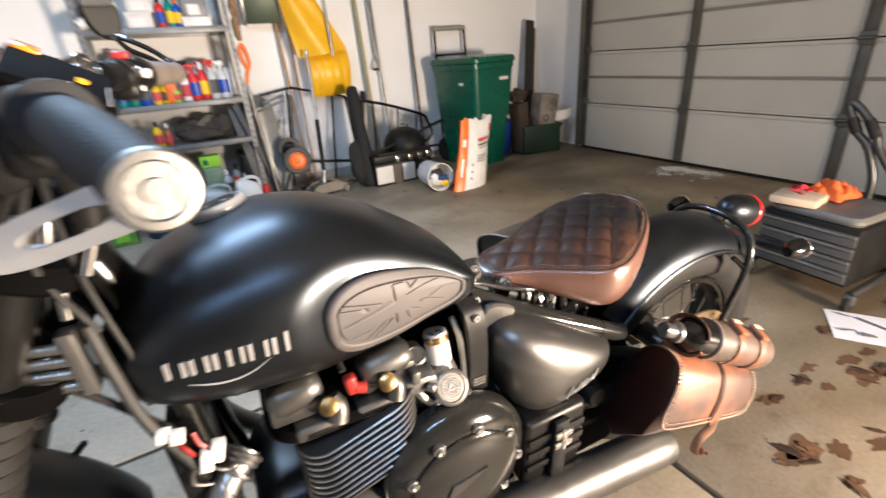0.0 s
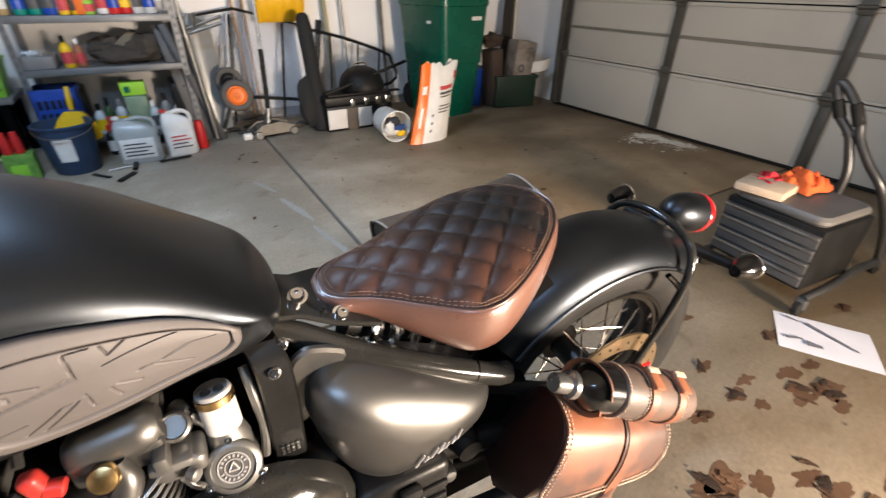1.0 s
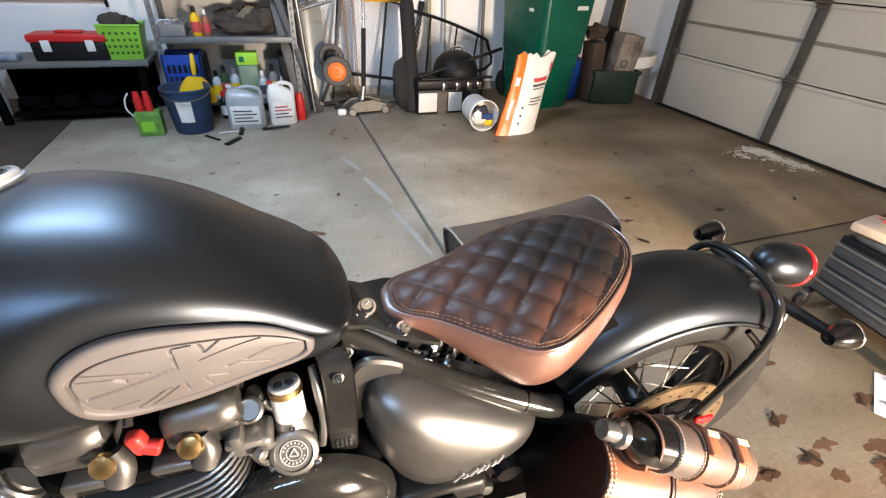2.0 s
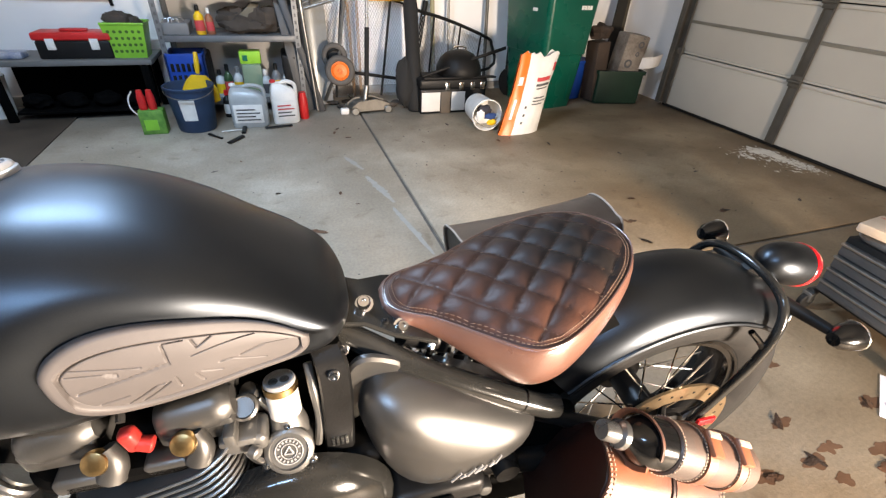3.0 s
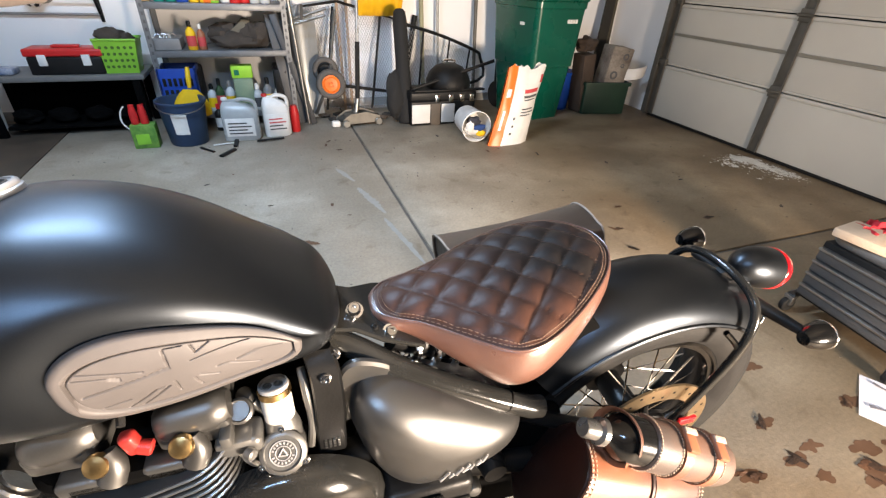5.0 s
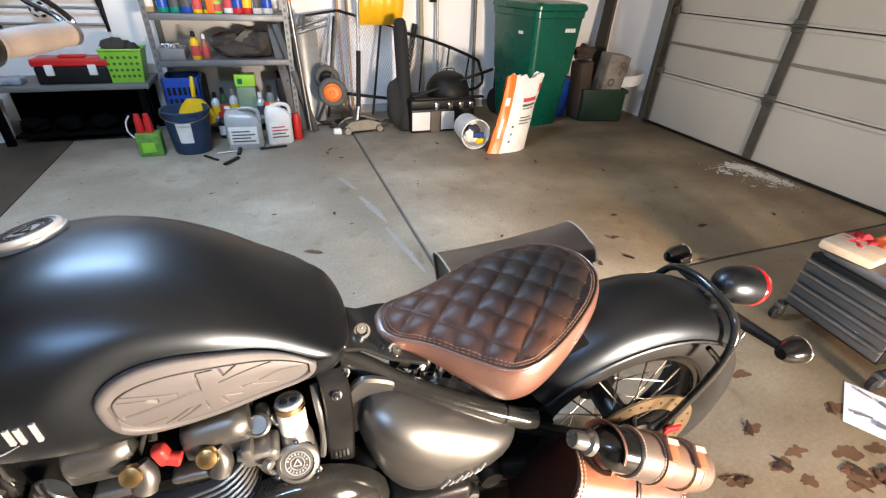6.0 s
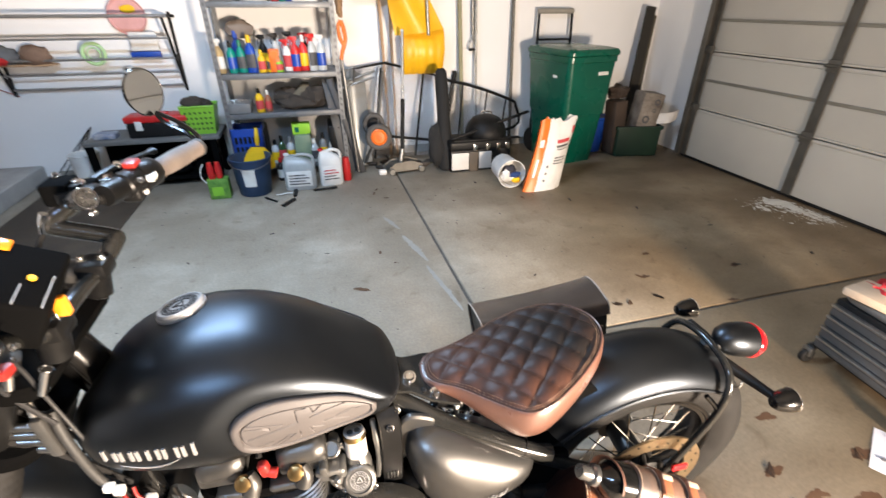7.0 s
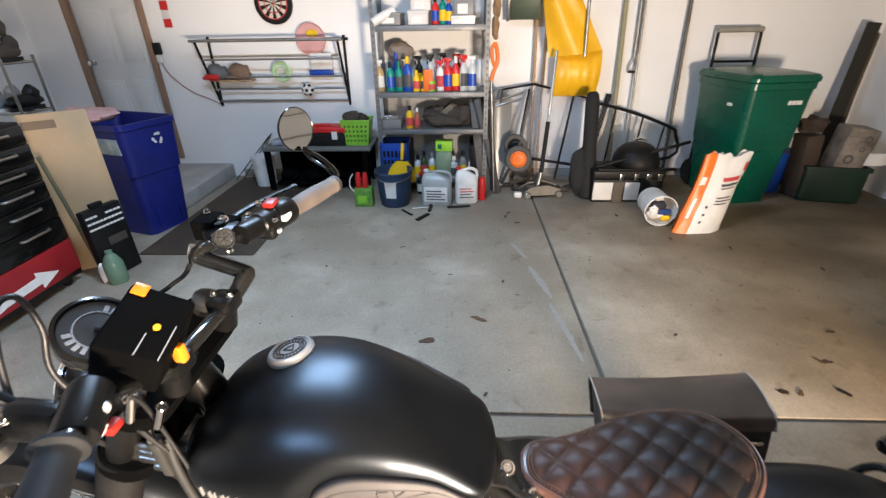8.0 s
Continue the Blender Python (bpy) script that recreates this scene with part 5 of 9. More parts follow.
# ---- fork, lamp, handlebar ----
RAKE = Vector((-.43, 0, -.90)).normalized()
for s in (-1, 1):
    top = Vector((-.165, s * .1, .955))
    bm = bm_new()
    rod(bm, top, top + RAKE * .30, .0235, None, 20)
    fork = part("fork_leg", bm, CASTBLACK, bike, "black fork stanchion")
    bm = bm_new()
    prof = []
    for k in range(19):
        prof.append((.036 - .008 * (k % 2), .012 * k))
    lathe(bm, prof, along(top + RAKE * .16, top + RAKE), 20)
    part("fork_gaiter", bm, RUBBER, fork, "black ribbed rubber gaiter")
    bm = bm_new()
    rod(bm, top + RAKE * .37, top + RAKE * .72, .031, .029, 20, .006)
    box(bm, (-.59, s * .075 - .018, .30), (-.52, s * .075 + .03, .36), .01)
    part("fork_slider", bm, CASTBLACK, fork)
    bm = bm_new()
    lathe(bm, [(.001, .02), (.012, .02), (.0235, .014), (.0235, -.01)], along(top, top - RAKE), 20)
    part("fork_cap", bm, ENGINEGREY, fork)
for z0, back, name in ((.93, 0, "top_yoke"), (.80, .05, "bottom_yoke")):
    c = Vector((-.165, 0, .955)) + RAKE * (.955 - z0) / .9
    bm = bm_new()
    prism(bm, rounded(.05, .135, .045), .03, Matrix.Translation(c) @ pose(0, 0, 0, 0, 26, 0) @ pose(.01, 0, -.015), .006)
    part(name, bm, DEEPBLACK, bike, "black fork yoke")
# headlamp
c = Vector((-.27, 0, .86))
m = along(c, c + Vector((-1, 0, -.02)))
bm = bm_new()
lathe(bm, [(.001, -.075), (.03, -.07), (.06, -.045), (.078, -.01), (.086, .03), (.088, .05)], m, 40)
lampb = part("headlamp", bm, GLOSSBLACK, bike, "gloss black round headlamp")
bm = bm_new()
torus(bm, .087, .006, m @ Matrix.Translation((0, 0, .052)), 40, 8)
part("headlamp_rim", bm, CHROME, lampb)
bm = bm_new()
lathe(bm, [(.085, .05), (.06, .066), (.001, .072)], m, 40)
part("headlamp_glass", bm, mat("lamp_glass", (.75, .78, .8), (.7, .72, .75), .08, .3, 20, 100, .05, coat=1.0), lampb)
for s in (-1, 1):
    bm = bm_new()
    tube(bm, [(-.19, s * .1, .88), (-.22, s * .097, .87), (-.262, s * .088, .862)], .011, 10)
    part("headlamp_bracket", bm, CASTBLACK, lampb)
# speedometer
c = Vector((-.19, -.075, 1.045))
d = Vector((.62, -.12, .78))
m = along(c, c + d)
bm = bm_new()
lathe(bm, [(.001, -.065), (.03, -.06), (.046, -.03), (.051, -.004), (.051, .004), (.046, .006), (.044, .003), (.0435, -.003)], m, 40)
speedo = part("speedometer", bm, GLOSSBLACK, bike, "black round speedometer")
bm = bm_new()
lathe(bm, [(.0435, .001), (.001, .0011)], m, 40)
part("dial", bm, mat("dial_grey", (.02, .02, .021), (.03, .03, .03), .4, .2, 20, 300, .02), speedo, "dark dial with white ticks")
for k in range(15):
    a = radians(-30 + 240 * k / 14)
    bm = bm_new()
    box(bm, (.029, -.0028, .0012), (.0385, .0028, .0022), 0, 1, m @ Matrix.Rotation(a, 4, "Z"))
    part("dial_tick", bm, mat("dial_white", (.32, .32, .32), (.25, .25, .25), .5, 0, 20, 100, 0), speedo)
bm = bm_new()
torus(bm, .0275, .001, m @ Matrix.Translation((0, 0, .0016)), 32, 6)
part("dial_ring", bm, MATS["dial_white"], speedo)
bm = bm_new()
lathe(bm, [(.0045, .001), (.0045, .005), (.001, .006)], m, 12)
box(bm, (-.001, 0, .004), (.001, .03, .005), 0, 1, m @ Matrix.Rotation(radians(60), 4, "Z"))
part("dial_needle", bm, MATTBLACK, speedo)
# dark control box on the bar with its lamps
m = pose(-.094, -.1, 1.066, 12, 30, 12)
bm = bm_new()
box(bm, (-.04, -.05, -.045), (.038, .05, .03), .006, 3, m)
ctrl = part("control_box", bm, DEEPBLACK, bike, "gloss black control box with amber lamps")
bm = bm_new()
box(bm, (-.036, .032, .028), (-.018, .05, .033), .002, 2, m)
part("amber_window", bm, AMBER, ctrl, "amber window")
bm = bm_new()
rod(bm, m @ Vector((.012, -.005, .028)), m @ Vector((.012, -.005, .0325)), .0042, None, 14)
part("amber_dot", bm, mat("yellow_lamp", (.9, .5, .02), (.8, .4, .02), .3, 0, 20, 100, 0), ctrl, "yellow pilot lamp")
bm = bm_new()
for k in range(2):
    box(bm, (.004 + .026 * k, -.046, .0295), (.0055 + .026 * k, -.016 + .02 * k, .0308), 0, 1, m)
part("white_lines", bm, MATS["dial_white"], ctrl)
bm = bm_new()
box(bm, (-.068, -.104, 1.022), (-.052, -.092, 1.05), .003)
part("side_reflector", bm, AMBER, ctrl, "amber reflector")
# handlebar
BAR = [(-.003, -.375, 1.064), (-.02, -.34, 1.071), (-.055, -.265, 1.076), (-.08, -.2, 1.06), (-.1, -.13, 1.015), (-.105, -.085, .985), (-.105, 0, .98), (-.106, .085, .974), (-.099, .12, .988), (-.096, .132, .995), (-.103, .139, .999), (-.18, .15, 1.016), (-.189, .153, 1.022), (-.183, .157, 1.032), (-.13, .19, 1.058), (-.1, .215, 1.064), (-.056, .268, 1.058), (-.035, .35, 1.05), (-.019, .431, 1.044)]
bm = bm_new()
tube(bm, BAR, lambda t: .0115 + .003 * min(1, max(0, (t - .36) * 12)) * min(1, max(0, (.84 - t) * 12)), 14, 8)
bar = part("handlebar", bm, BLACKPAINT, bike, "black swept handlebar")
for s, p, q in ((-1, Vector((-.058, -.262, 1.078)), Vector((-.003, -.388, 1.062))), (1, Vector((-.056, .272, 1.058)), Vector((-.021, .424, 1.045)))):
    m = along(p, q)
    L = (q - p).length
    bm = bm_new()
    prof = [(.0125, 0), (.024, .001), (.0245, .006), (.018, .009)] if s < 0 else [(.0125, 0), (.0195, .001), (.0198, .006), (.0182, .009)]
    for k in range(11):
        t = k / 10
        prof.append((.0172 + .0022 * math.sin(math.pi * t), .012 + (L - .024) * t))
    prof += [(.0185, L - .008), (.0185, L - .002), (.013, L)]
    lathe(bm, prof, m, 28)
    # same rubber on both sides: right coloured as lit, left as shaded
    part("grip", bm, GRIPRUBBER if s > 0 else mat("shaded_grip_rubber", (.014, .015, .017), (.02, .021, .023), .6, 0, 20, 500, .06, spec=.2), bar, "moulded rubber grip")
    bm = bm_new()
    me = m if s > 0 else Matrix.Translation(m @ Vector((0, 0, L - .004))) @ along((0, 0, 0), (.25, -.95, .1)) @ Matrix.Translation((0, 0, -L))
    lathe(bm, [(.014, L), (.0185, L + .001), (.0188, L + .009), (.0172, L + .0115), (.0135, L + .012), (.0125, L + .0105), (.006, L + .0105), (.0055, L + .012), (.001, L + .012)], me, 32)
    part("bar_end", bm, mat("machined_grey", (.2, .2, .195), (.15, .15, .147), .45, .9, 25, 300, .03), bar, "machined aluminium bar end")
    # switch cluster
    e = Vector((-.078, s * .215, 1.07)) if s < 0 else Vector((-.076, .222, 1.062))
    ma = along(e - (q - p).normalized() * .028, e + (q - p).normalized() * .04)
    bm = bm_new()
    lathe(bm, [(.012, 0), (.021, .002), (.0225, .01), (.0225, .05), (.021, .062), (.012, .064)], ma, 24)
    box(bm, e + Vector((-.02, -.03, -.032)), e + Vector((.018, .028, .004)), .01, 3)
    if s > 0:
        d = (q - p).normalized()
        lathe(bm, [(.012, 0), (.024, .001), (.027, .006), (.0275, .034), (.026, .046), (.022, .051), (.012, .052)], along(e + d * .008, q), 28)
        lathe(bm, [(.012, -.001), (.018, 0), (.019, .005), (.019, .04), (.0225, .044), (.0225, .056), (.012, .057)], along(e - d * .075, q), 24)
    sw = part("switchgear", bm, CASTBLACK, bar, "black switch housing")
    bm = bm_new()
    if s > 0:
        box(bm, e + Vector((-.009, -.002, .022)), e + Vector((.013, .028, .033)), .004)
    else:
        box(bm, e + Vector((.014, -.01, -.03)), e + Vector((.028, .008, -.018)), .003)
    part("red_switch", bm, RED, sw, "red switch")
    bm = bm_new()
    box(bm, e + Vector((.014, .0 if s > 0 else -.012, -.006)), e + Vector((.034 if s > 0 else .025, .034 if s > 0 else .008, .007)), .004)
    box(bm, e + Vector((.014, -.016, -.022)), e + Vector((.023, -.004, -.014)), .002)
    part("white_switch", bm, mat("switch_white", (.62, .62, .6), (.5, .5, .48), .4, 0, 20, 200, .02), sw, "pale switch button")
    for o in ((.018, -.02, .008), (.016, .028, -.018)):
        bolt(e + Vector(o), (1, 0, .4), .0035, sw)
    # lever and its perch
    pv = Vector((-.135, s * .16, 1.07)) if s > 0 else Vector((-.165, -.215, 1.045))
    bm = bm_new()
    box(bm, pv + Vector((-.025, -.022, -.014)), pv + Vector((.03, .022, .012)), .008)
    rod(bm, pv + Vector((0, 0, -.02)), pv + Vector((0, 0, .018)), .011)
    box(bm, pv + Vector((.01, -.02, -.016)), e + Vector((-.015, -.0, .012)), .008)
    perch = part("lever_perch", bm, CASTBLACK, bar)
    bolt(pv + Vector((0, s * .01, .014)), (0, 0, 1), .009, perch)
    bm = bm_new()
    tube(bm, [pv, pv + Vector((-.004, s * .05, 0)), pv + Vector((.012, s * .1, .002)), pv + Vector((.03, s * .16, -.002)), pv + Vector((.05, s * .21, -.006))], lambda t: .0085 - .003 * t + (.004 if t > .95 else 0), 10, 8, False, .65)
    part("lever", bm, CASTBLACK, perch, "bent hand lever")
    if s > 0:
        c = Vector((-.158, .168, 1.078))
        bm = bm_new()
        box(bm, c + Vector((-.022, -.024, -.022)), c + Vector((.02, .022, .016)), .005, 2, None)
        box(bm, c + Vector((.006, .0, -.014)), c + Vector((.045, .03, .006)), .006)
        part("brake_reservoir", bm, DEEPBLACK, perch, "small black brake reservoir")
        bolt(c + Vector((-.008, .012, .016)), (0, 0, 1), .0045, perch)
        bm = bm_new()
        torus(bm, .009, .0022, along(c + Vector((.024, .004, .004)), c + Vector((.05, -.03, .03))), 16, 6)
        part("clamp_band", bm, CHROME, perch, "chrome clamp band")
        bm = bm_new()
        tube(bm, [(-.182, .138, 1.05), (-.19, .136, 1.035), (-.196, .136, 1.016)], lambda t: .0068 - .002 * t, 10, 4)
        part("hose_end", bm, CHROME, perch, "chrome cable ferrule")
        bm = bm_new()
        tube(bm, [(-.196, .136, 1.016), (-.215, .133, .99), (-.25, .13, .965), (-.29, .115, .93), (-.27, .09, .86)], .0042, 8, 8)
        part("cable", bm, RUBBER, perch, "black control cable")
        c = Vector((-.1, .112, 1.083))
        mm = along(c, c + Vector((.75, -.5, .35)))
        bm = bm_new()
        lathe(bm, [(.001, -.045), (.013, -.042), (.016, -.025), (.0172, -.003), (.0165, 0), (.001, 0)], mm, 24)
        med = part("medallion_cup", bm, BLACKPAINT, bar, "black cup behind the medallion")
        bm = bm_new()
        lathe(bm, [(.0165, -.002), (.0176, 0), (.0172, .003), (.015, .0035), (.0145, .0015), (.001, .0015)], mm, 28)
        part("medallion_face", bm, mat("worn_dark_metal", (.09, .09, .088), (.05, .05, .05), .35, .8, 60, 500, .08), med, "dark engraved metal medallion")
        bm = bm_new()
        torus(bm, .016, .0013, mm @ Matrix.Translation((0, 0, .0032)), 24, 6)
        torus(bm, .0118, .0006, mm @ Matrix.Translation((0, 0, .002)), 24, 4)
        for a in (20, 80, 140):
            box(bm, (-.0095, -.0006, .0014), (.0095, .0006, .0024), 0, 1, mm @ Matrix.Rotation(radians(a), 4, "Z"))
        part("medallion_ring", bm, CHROME, med, "bright engraved rings")
        bolt((-.105, .125, 1.052), (.7, -.5, .2), .0045, med)
        for o in ((-.055, .012, .0), (-.035, .02, .02), (-.026, .012, -.012), (-.034, -.004, -.018)):
            bolt(e + Vector(o) + Vector((.02, -.02, .012)), (.8, -.4, .4), .0042, sw)
    # mirror on the bar end
    if s > 0:
        c = Vector((-.112, .488, 1.152))
        st = [(-.019, .436, 1.046), (-.022, .462, 1.05), (-.05, .472, 1.075), (-.085, .478, 1.095), (-.1, .482, 1.108)]
    else:
        c = Vector((-.16, -.41, .968))
        st = [(.012, -.41, 1.058), (-.006, -.435, 1.052), (-.03, -.455, 1.054), (-.06, -.475, 1.075), (-.08, -.49, 1.12)]
    face = (Vector((.88, -.42, .1)) if s > 0 else Vector((.8, .3, .28))).normalized()
    mm = along(c, c + face)
    bm = bm_new()
    lathe(bm, [(.001, -.018), (.024, -.016), (.045, -.008), (.0495, 0), (.0485, .003), (.047, .002), (.0465, .0005)], mm, 40)
    mir = part("mirror_shell", bm, GLOSSBLACK, bar, "round bar-end mirror")
    bm = bm_new()
    lathe(bm, [(.0467, .0018), (.001, .0019)], mm, 40)
    part("mirror_glass", bm, mat("mirror_silver", (.85, .85, .85), (.83, .83, .83), .02, 1.0, 5, 20, 0, spread=.01), mir, "mirror glass")
    bm = bm_new()
    if s > 0:
        for o in (-.009, .009):
            tube(bm, [Vector(p) + Vector((0, 0, o)) * (1 if 0 < i < 4 else .2) for i, p in enumerate(st)], .0048, 8, 8)
    else:
        # flat arm with an oval slot, from the bar end forwards
        a, b = Vector((-.004, -.39, 1.062)), Vector((-.165, -.3, .998))
        ex = (b - a).normalized()
        ez = Vector((.16, -.95, .27))
        ez = (ez - ex * ez.dot(ex)).normalized()
        mt = Matrix((ex, ez.cross(ex), ez)).transposed().to_4x4()
        mt.translation = a - ez * .004
        n = 26
        hole, rim = [], []
        for k in range(n):
            t = 2 * math.pi * k / n
            hole.append((.052 + .028 * math.copysign(abs(math.cos(t)) ** .6, math.cos(t)), .0052 * math.sin(t)))
            rim.append((.05 + .06 * math.copysign(abs(math.cos(t)) ** .45, math.cos(t)), (.0125 - .002 * math.cos(t)) * math.copysign(abs(math.sin(t)) ** .5, math.sin(t))))
        rows = [[mt @ Vector((x, y, z)) for x, y in line] for line, z in ((hole, -.003), (hole, .003), (rim, .0022), (rim, -.0022), (hole, -.003))]
        bridge(bm, rows, True, False)
        tube(bm, [mt @ Vector((.1, 0, 0)), mt @ Vector((.118, .0, -.004)), c + Vector((.03, .03, .03)), c - face * .012], .005, 8, 5)
        bmesh.ops.remove_doubles(bm, verts=bm.verts, dist=1e-5)
    part("mirror_stem", bm, SILVERPAINT if s < 0 else GLOSSBLACK, mir, "slotted mirror stem")
for s in (-1, 1):
    bm = bm_new()
    rod(bm, (-.118, s * .07, .93), (-.106, s * .07, .99), .019, .021, 18, .003)
    box(bm, (-.128, s * .07 - .022, .968), (-.084, s * .07 + .022, .998), .007)
    r = part("riser", bm, CASTBLACK, bar, "black handlebar riser")
    for o in (-.014, .014):
        bolt((-.106 + o, s * .07, .997), (0, 0, 1), .0045, r)
# bright fittings between bar and fork: reservoir cap, clamp block with its pins, hose ends
bm = bm_new()
lathe(bm, [(.001, -.012), (.021, -.012), (.022, .004), (.019, .007), (.004, .008), (.001, .008)], along((-.2, -.235, 1.02), (-.19, -.25, 1.2)), 24)
part("reservoir_cap", bm, ALU, bike, "round aluminium reservoir cap")
for k in range(4):
    bm = bm_new()
    rod(bm, (-.232, -.103, .792 + .017 * k), (-.168, -.103, .779 + .017 * k), .0065, None, 10, .002)
    part("clamp_pin", bm, STEEL, bike, "dull steel clamp pin")
bm = bm_new()
box(bm, (-.172, -.112, .768), (-.155, -.09, .85), .004)
part("clamp_block", bm, CAST, bike, "grey cast clamp block")
for a, b in (((-.1, -.12, .955), (-.118, -.125, .915)), ((-.125, -.13, .985), (-.135, -.14, .945)), ((-.145, -.115, .905), (-.15, -.118, .87))):
    bm = bm_new()
    rod(bm, a, b, .0065, .0055, 12, .0015)
    torus(bm, .0065, .0016, along(a, b), 14, 6)
    part("hose_end", bm, CHROME, bike, "chrome hose end")
# loop of cable ahead of the bar
bm = bm_new()
tube(bm, [(-.17, -.2, 1.04), (-.24, -.16, .985), (-.3, -.14, .961), (-.32, -.105, 1.03), (-.31, -.085, 1.085), (-.3, -.063, 1.084), (-.295, -.062, 1.028), (-.29, -.085, .96), (-.25, -.08, .86)], .0045, 10, 8)
part("cable", bm, MATS["grey_cable"] if "grey_cable" in MATS else mat("grey_cable", (.02, .02, .021), (.013, .013, .014), .45, 0, 20, 300, .05), bike, "looped grey control cable")
for pts, rr in (([(-.09, -.19, 1.05), (-.13, -.15, 1.0), (-.15, -.13, .93), (-.13, -.12, .85)], .0035), ([(-.1, -.18, 1.04), (-.12, -.13, .98), (-.125, -.115, .9), (-.115, -.115, .8)], .003)):
    bm = bm_new()
    tube(bm, pts, rr, 8, 8)
    part("cable", bm, MATS["grey_cable"], bike, "dark grey control cable")
# cables
for pts, rr in (([(-.165, -.2, 1.04), (-.24, -.2, 1.09), (-.3, -.16, 1.03), (-.26, -.12, .88), (-.17, -.1, .76), (-.08, -.1, .62)], .0048), ([(-.09, -.2, 1.05), (-.15, -.14, .99), (-.2, -.1, .9), (-.17, -.08, .8), (-.13, -.07, .7)], .004)):
    bm = bm_new()
    tube(bm, pts, rr, 8, 8)
    part("cable", bm, RUBBER, bike, "black control cable")
bm = bm_new()
tube(bm, [(-.145, -.1, .855), (-.139, -.112, .80), (-.13, -.118, .72), (-.112, -.12, .66), (-.10, -.12, .62)], .0068, 10, 8)
loom = part("wiring_loom", bm, mat("grey_sleeve", (.03, .03, .029), (.02, .02, .019), .6, 0, 20, 200, .1), bike, "grey sleeved wiring loom")
for k, (c, lab) in enumerate((((-.118, -.124, .69), ""), ((-.104, -.128, .685), ""), ((-.07, -.128, .64), ""), ((-.085, -.128, .63), ""))):
    bm = bm_new()
    box(bm, (-.008, -.006, -.02 if k > 1 else -.01), (.008, .006, .02 if k > 1 else .01), .002, 2, pose(*c, 10, 15, 0))
    part("connector", bm, MATS["switch_white"], loom, "white plastic connector")
for pts, material in (([(-.11, -.12, .67), (-.1, -.13, .66), (-.095, -.128, .645)], RED), ([(-.09, -.12, .675), (-.085, -.128, .66), (-.075, -.128, .65)], RED), ([(-.1, -.12, .62), (-.07, -.125, .60), (-.06, -.11, .585)], ALU), ([(-.1, -.12, .62), (-.11, -.12, .59), (-.08, -.11, .56)], ALU)):
    bm = bm_new()
    tube(bm, pts, .0028, 6, 6)
    part("wire", bm, material, loom)
# radiator and down tubes
bm = bm_new()
box(bm, (-.13, -.11, .40), (-.09, .11, .66), .01)
part("radiator", bm, CASTBLACK, bike, "black radiator")
for s in (-1, 1):
    bm = bm_new()
    tube(bm, [(-.12, s * .03, .80), (-.1, s * .06, .68), (-.08, s * .09, .45), (-.03, s * .1, .23), (.2, s * .11, .19), (.42, s * .1, .24)], .0165, 12, 8)
    part("down_tube", bm, GLOSSBLACK, bike, "gloss black frame tube")
bm = bm_new()
rod(bm, (-.19, 0, 1.0), (-.11, 0, .76), .03, .034, 20)
part("steering_head", bm, GLOSSBLACK, bike)
bm = bm_new()
tube(bm, [(.25, -.11, .22), (.24, -.2, .12), (.235, -.262, .024)], .011, 10, 6)
box(bm, (.2, -.285, .017), (.27, -.245, .027), .003)
part("side_stand", bm, CASTBLACK, bike, "black side stand")
bm = bm_new()
tube(bm, [(.08, -.12, .27), (.06, -.2, .26), (.06, -.3, .26)], .012, 10, 6)
part("footpeg", bm, RUBBER, bike)
# ---- colours for the clutter ----
def plastic(name, c, rough=.38, var=.8):
    return mat("plastic_" + name, c, tuple(min(1, v * var) for v in c), rough, 0, 10, 220, .03, spec=.4)


P_GREEN, P_LIME, P_BLUE, P_NAVY = plastic("green", (.0, .16, .09)), plastic("lime", (.22, .50, .04)), plastic("blue", (.01, .06, .36)), plastic("navy", (.02, .045, .10), .5)
P_YELLOW, P_RED, P_WHITE, P_BLACK = plastic("yellow", (.75, .47, .01), .45), plastic("red", (.55, .02, .02)), plastic("white", (.72, .71, .68)), mat("plastic_black", (.008, .008, .008), (.012, .012, .012), .45, 0, 10, 220, .03, spec=.2)
P_TEAL, P_ORANGE, P_CLEAR, P_GREY = plastic("teal", (.0, .22, .17)), plastic("orange", (.75, .16, .02)), plastic("frosted", (.5, .52, .52), .25), plastic("grey", (.2, .2, .2))
P_BINGREEN = mat("bin_green", (.0, .08, .048), (.0, .06, .036), .28, 0, 4, 200, .04)
P_BINBLUE = mat("bin_blue", (.008, .016, .17), (.006, .012, .12), .4, 0, 4, 200, .04)
CARD = mat("cardboard", (.22, .14, .085), (.17, .11, .065), .8, 0, 5, 120, .1)
CARDWHITE = mat("white_card", (.62, .6, .57), (.52, .5, .47), .6, 0, 8, 120, .05)
WOODPALE = mat("pale_wood", (.42, .27, .15), (.32, .2, .11), .6, 0, 7, 90, .08, stretch=(6, 6, 1))
GALV = mat("shelf_grey_steel", (.17, .177, .182), (.13, .134, .138), .45, .4, 8, 160, .04)
DARKCLOTH = mat("dark_cloth", (.035, .028, .022), (.06, .048, .038), .9, 0, 14, 120, .4)
LABEL = mat("paper_label", (.7, .69, .66), (.6, .59, .56), .6, 0, 20, 150, .02)
MESHSTEEL = mat("mesh_steel", (.42, .42, .42), (.33, .33, .33), .4, .9, 10, 150, .05)
INK = mat("print_ink", (.05, .05, .055), (.08, .08, .08), .6, 0, 20, 150, 0)
INKRED = mat("print_red", (.5, .05, .06), (.42, .05, .05), .6, 0, 20, 150, 0)


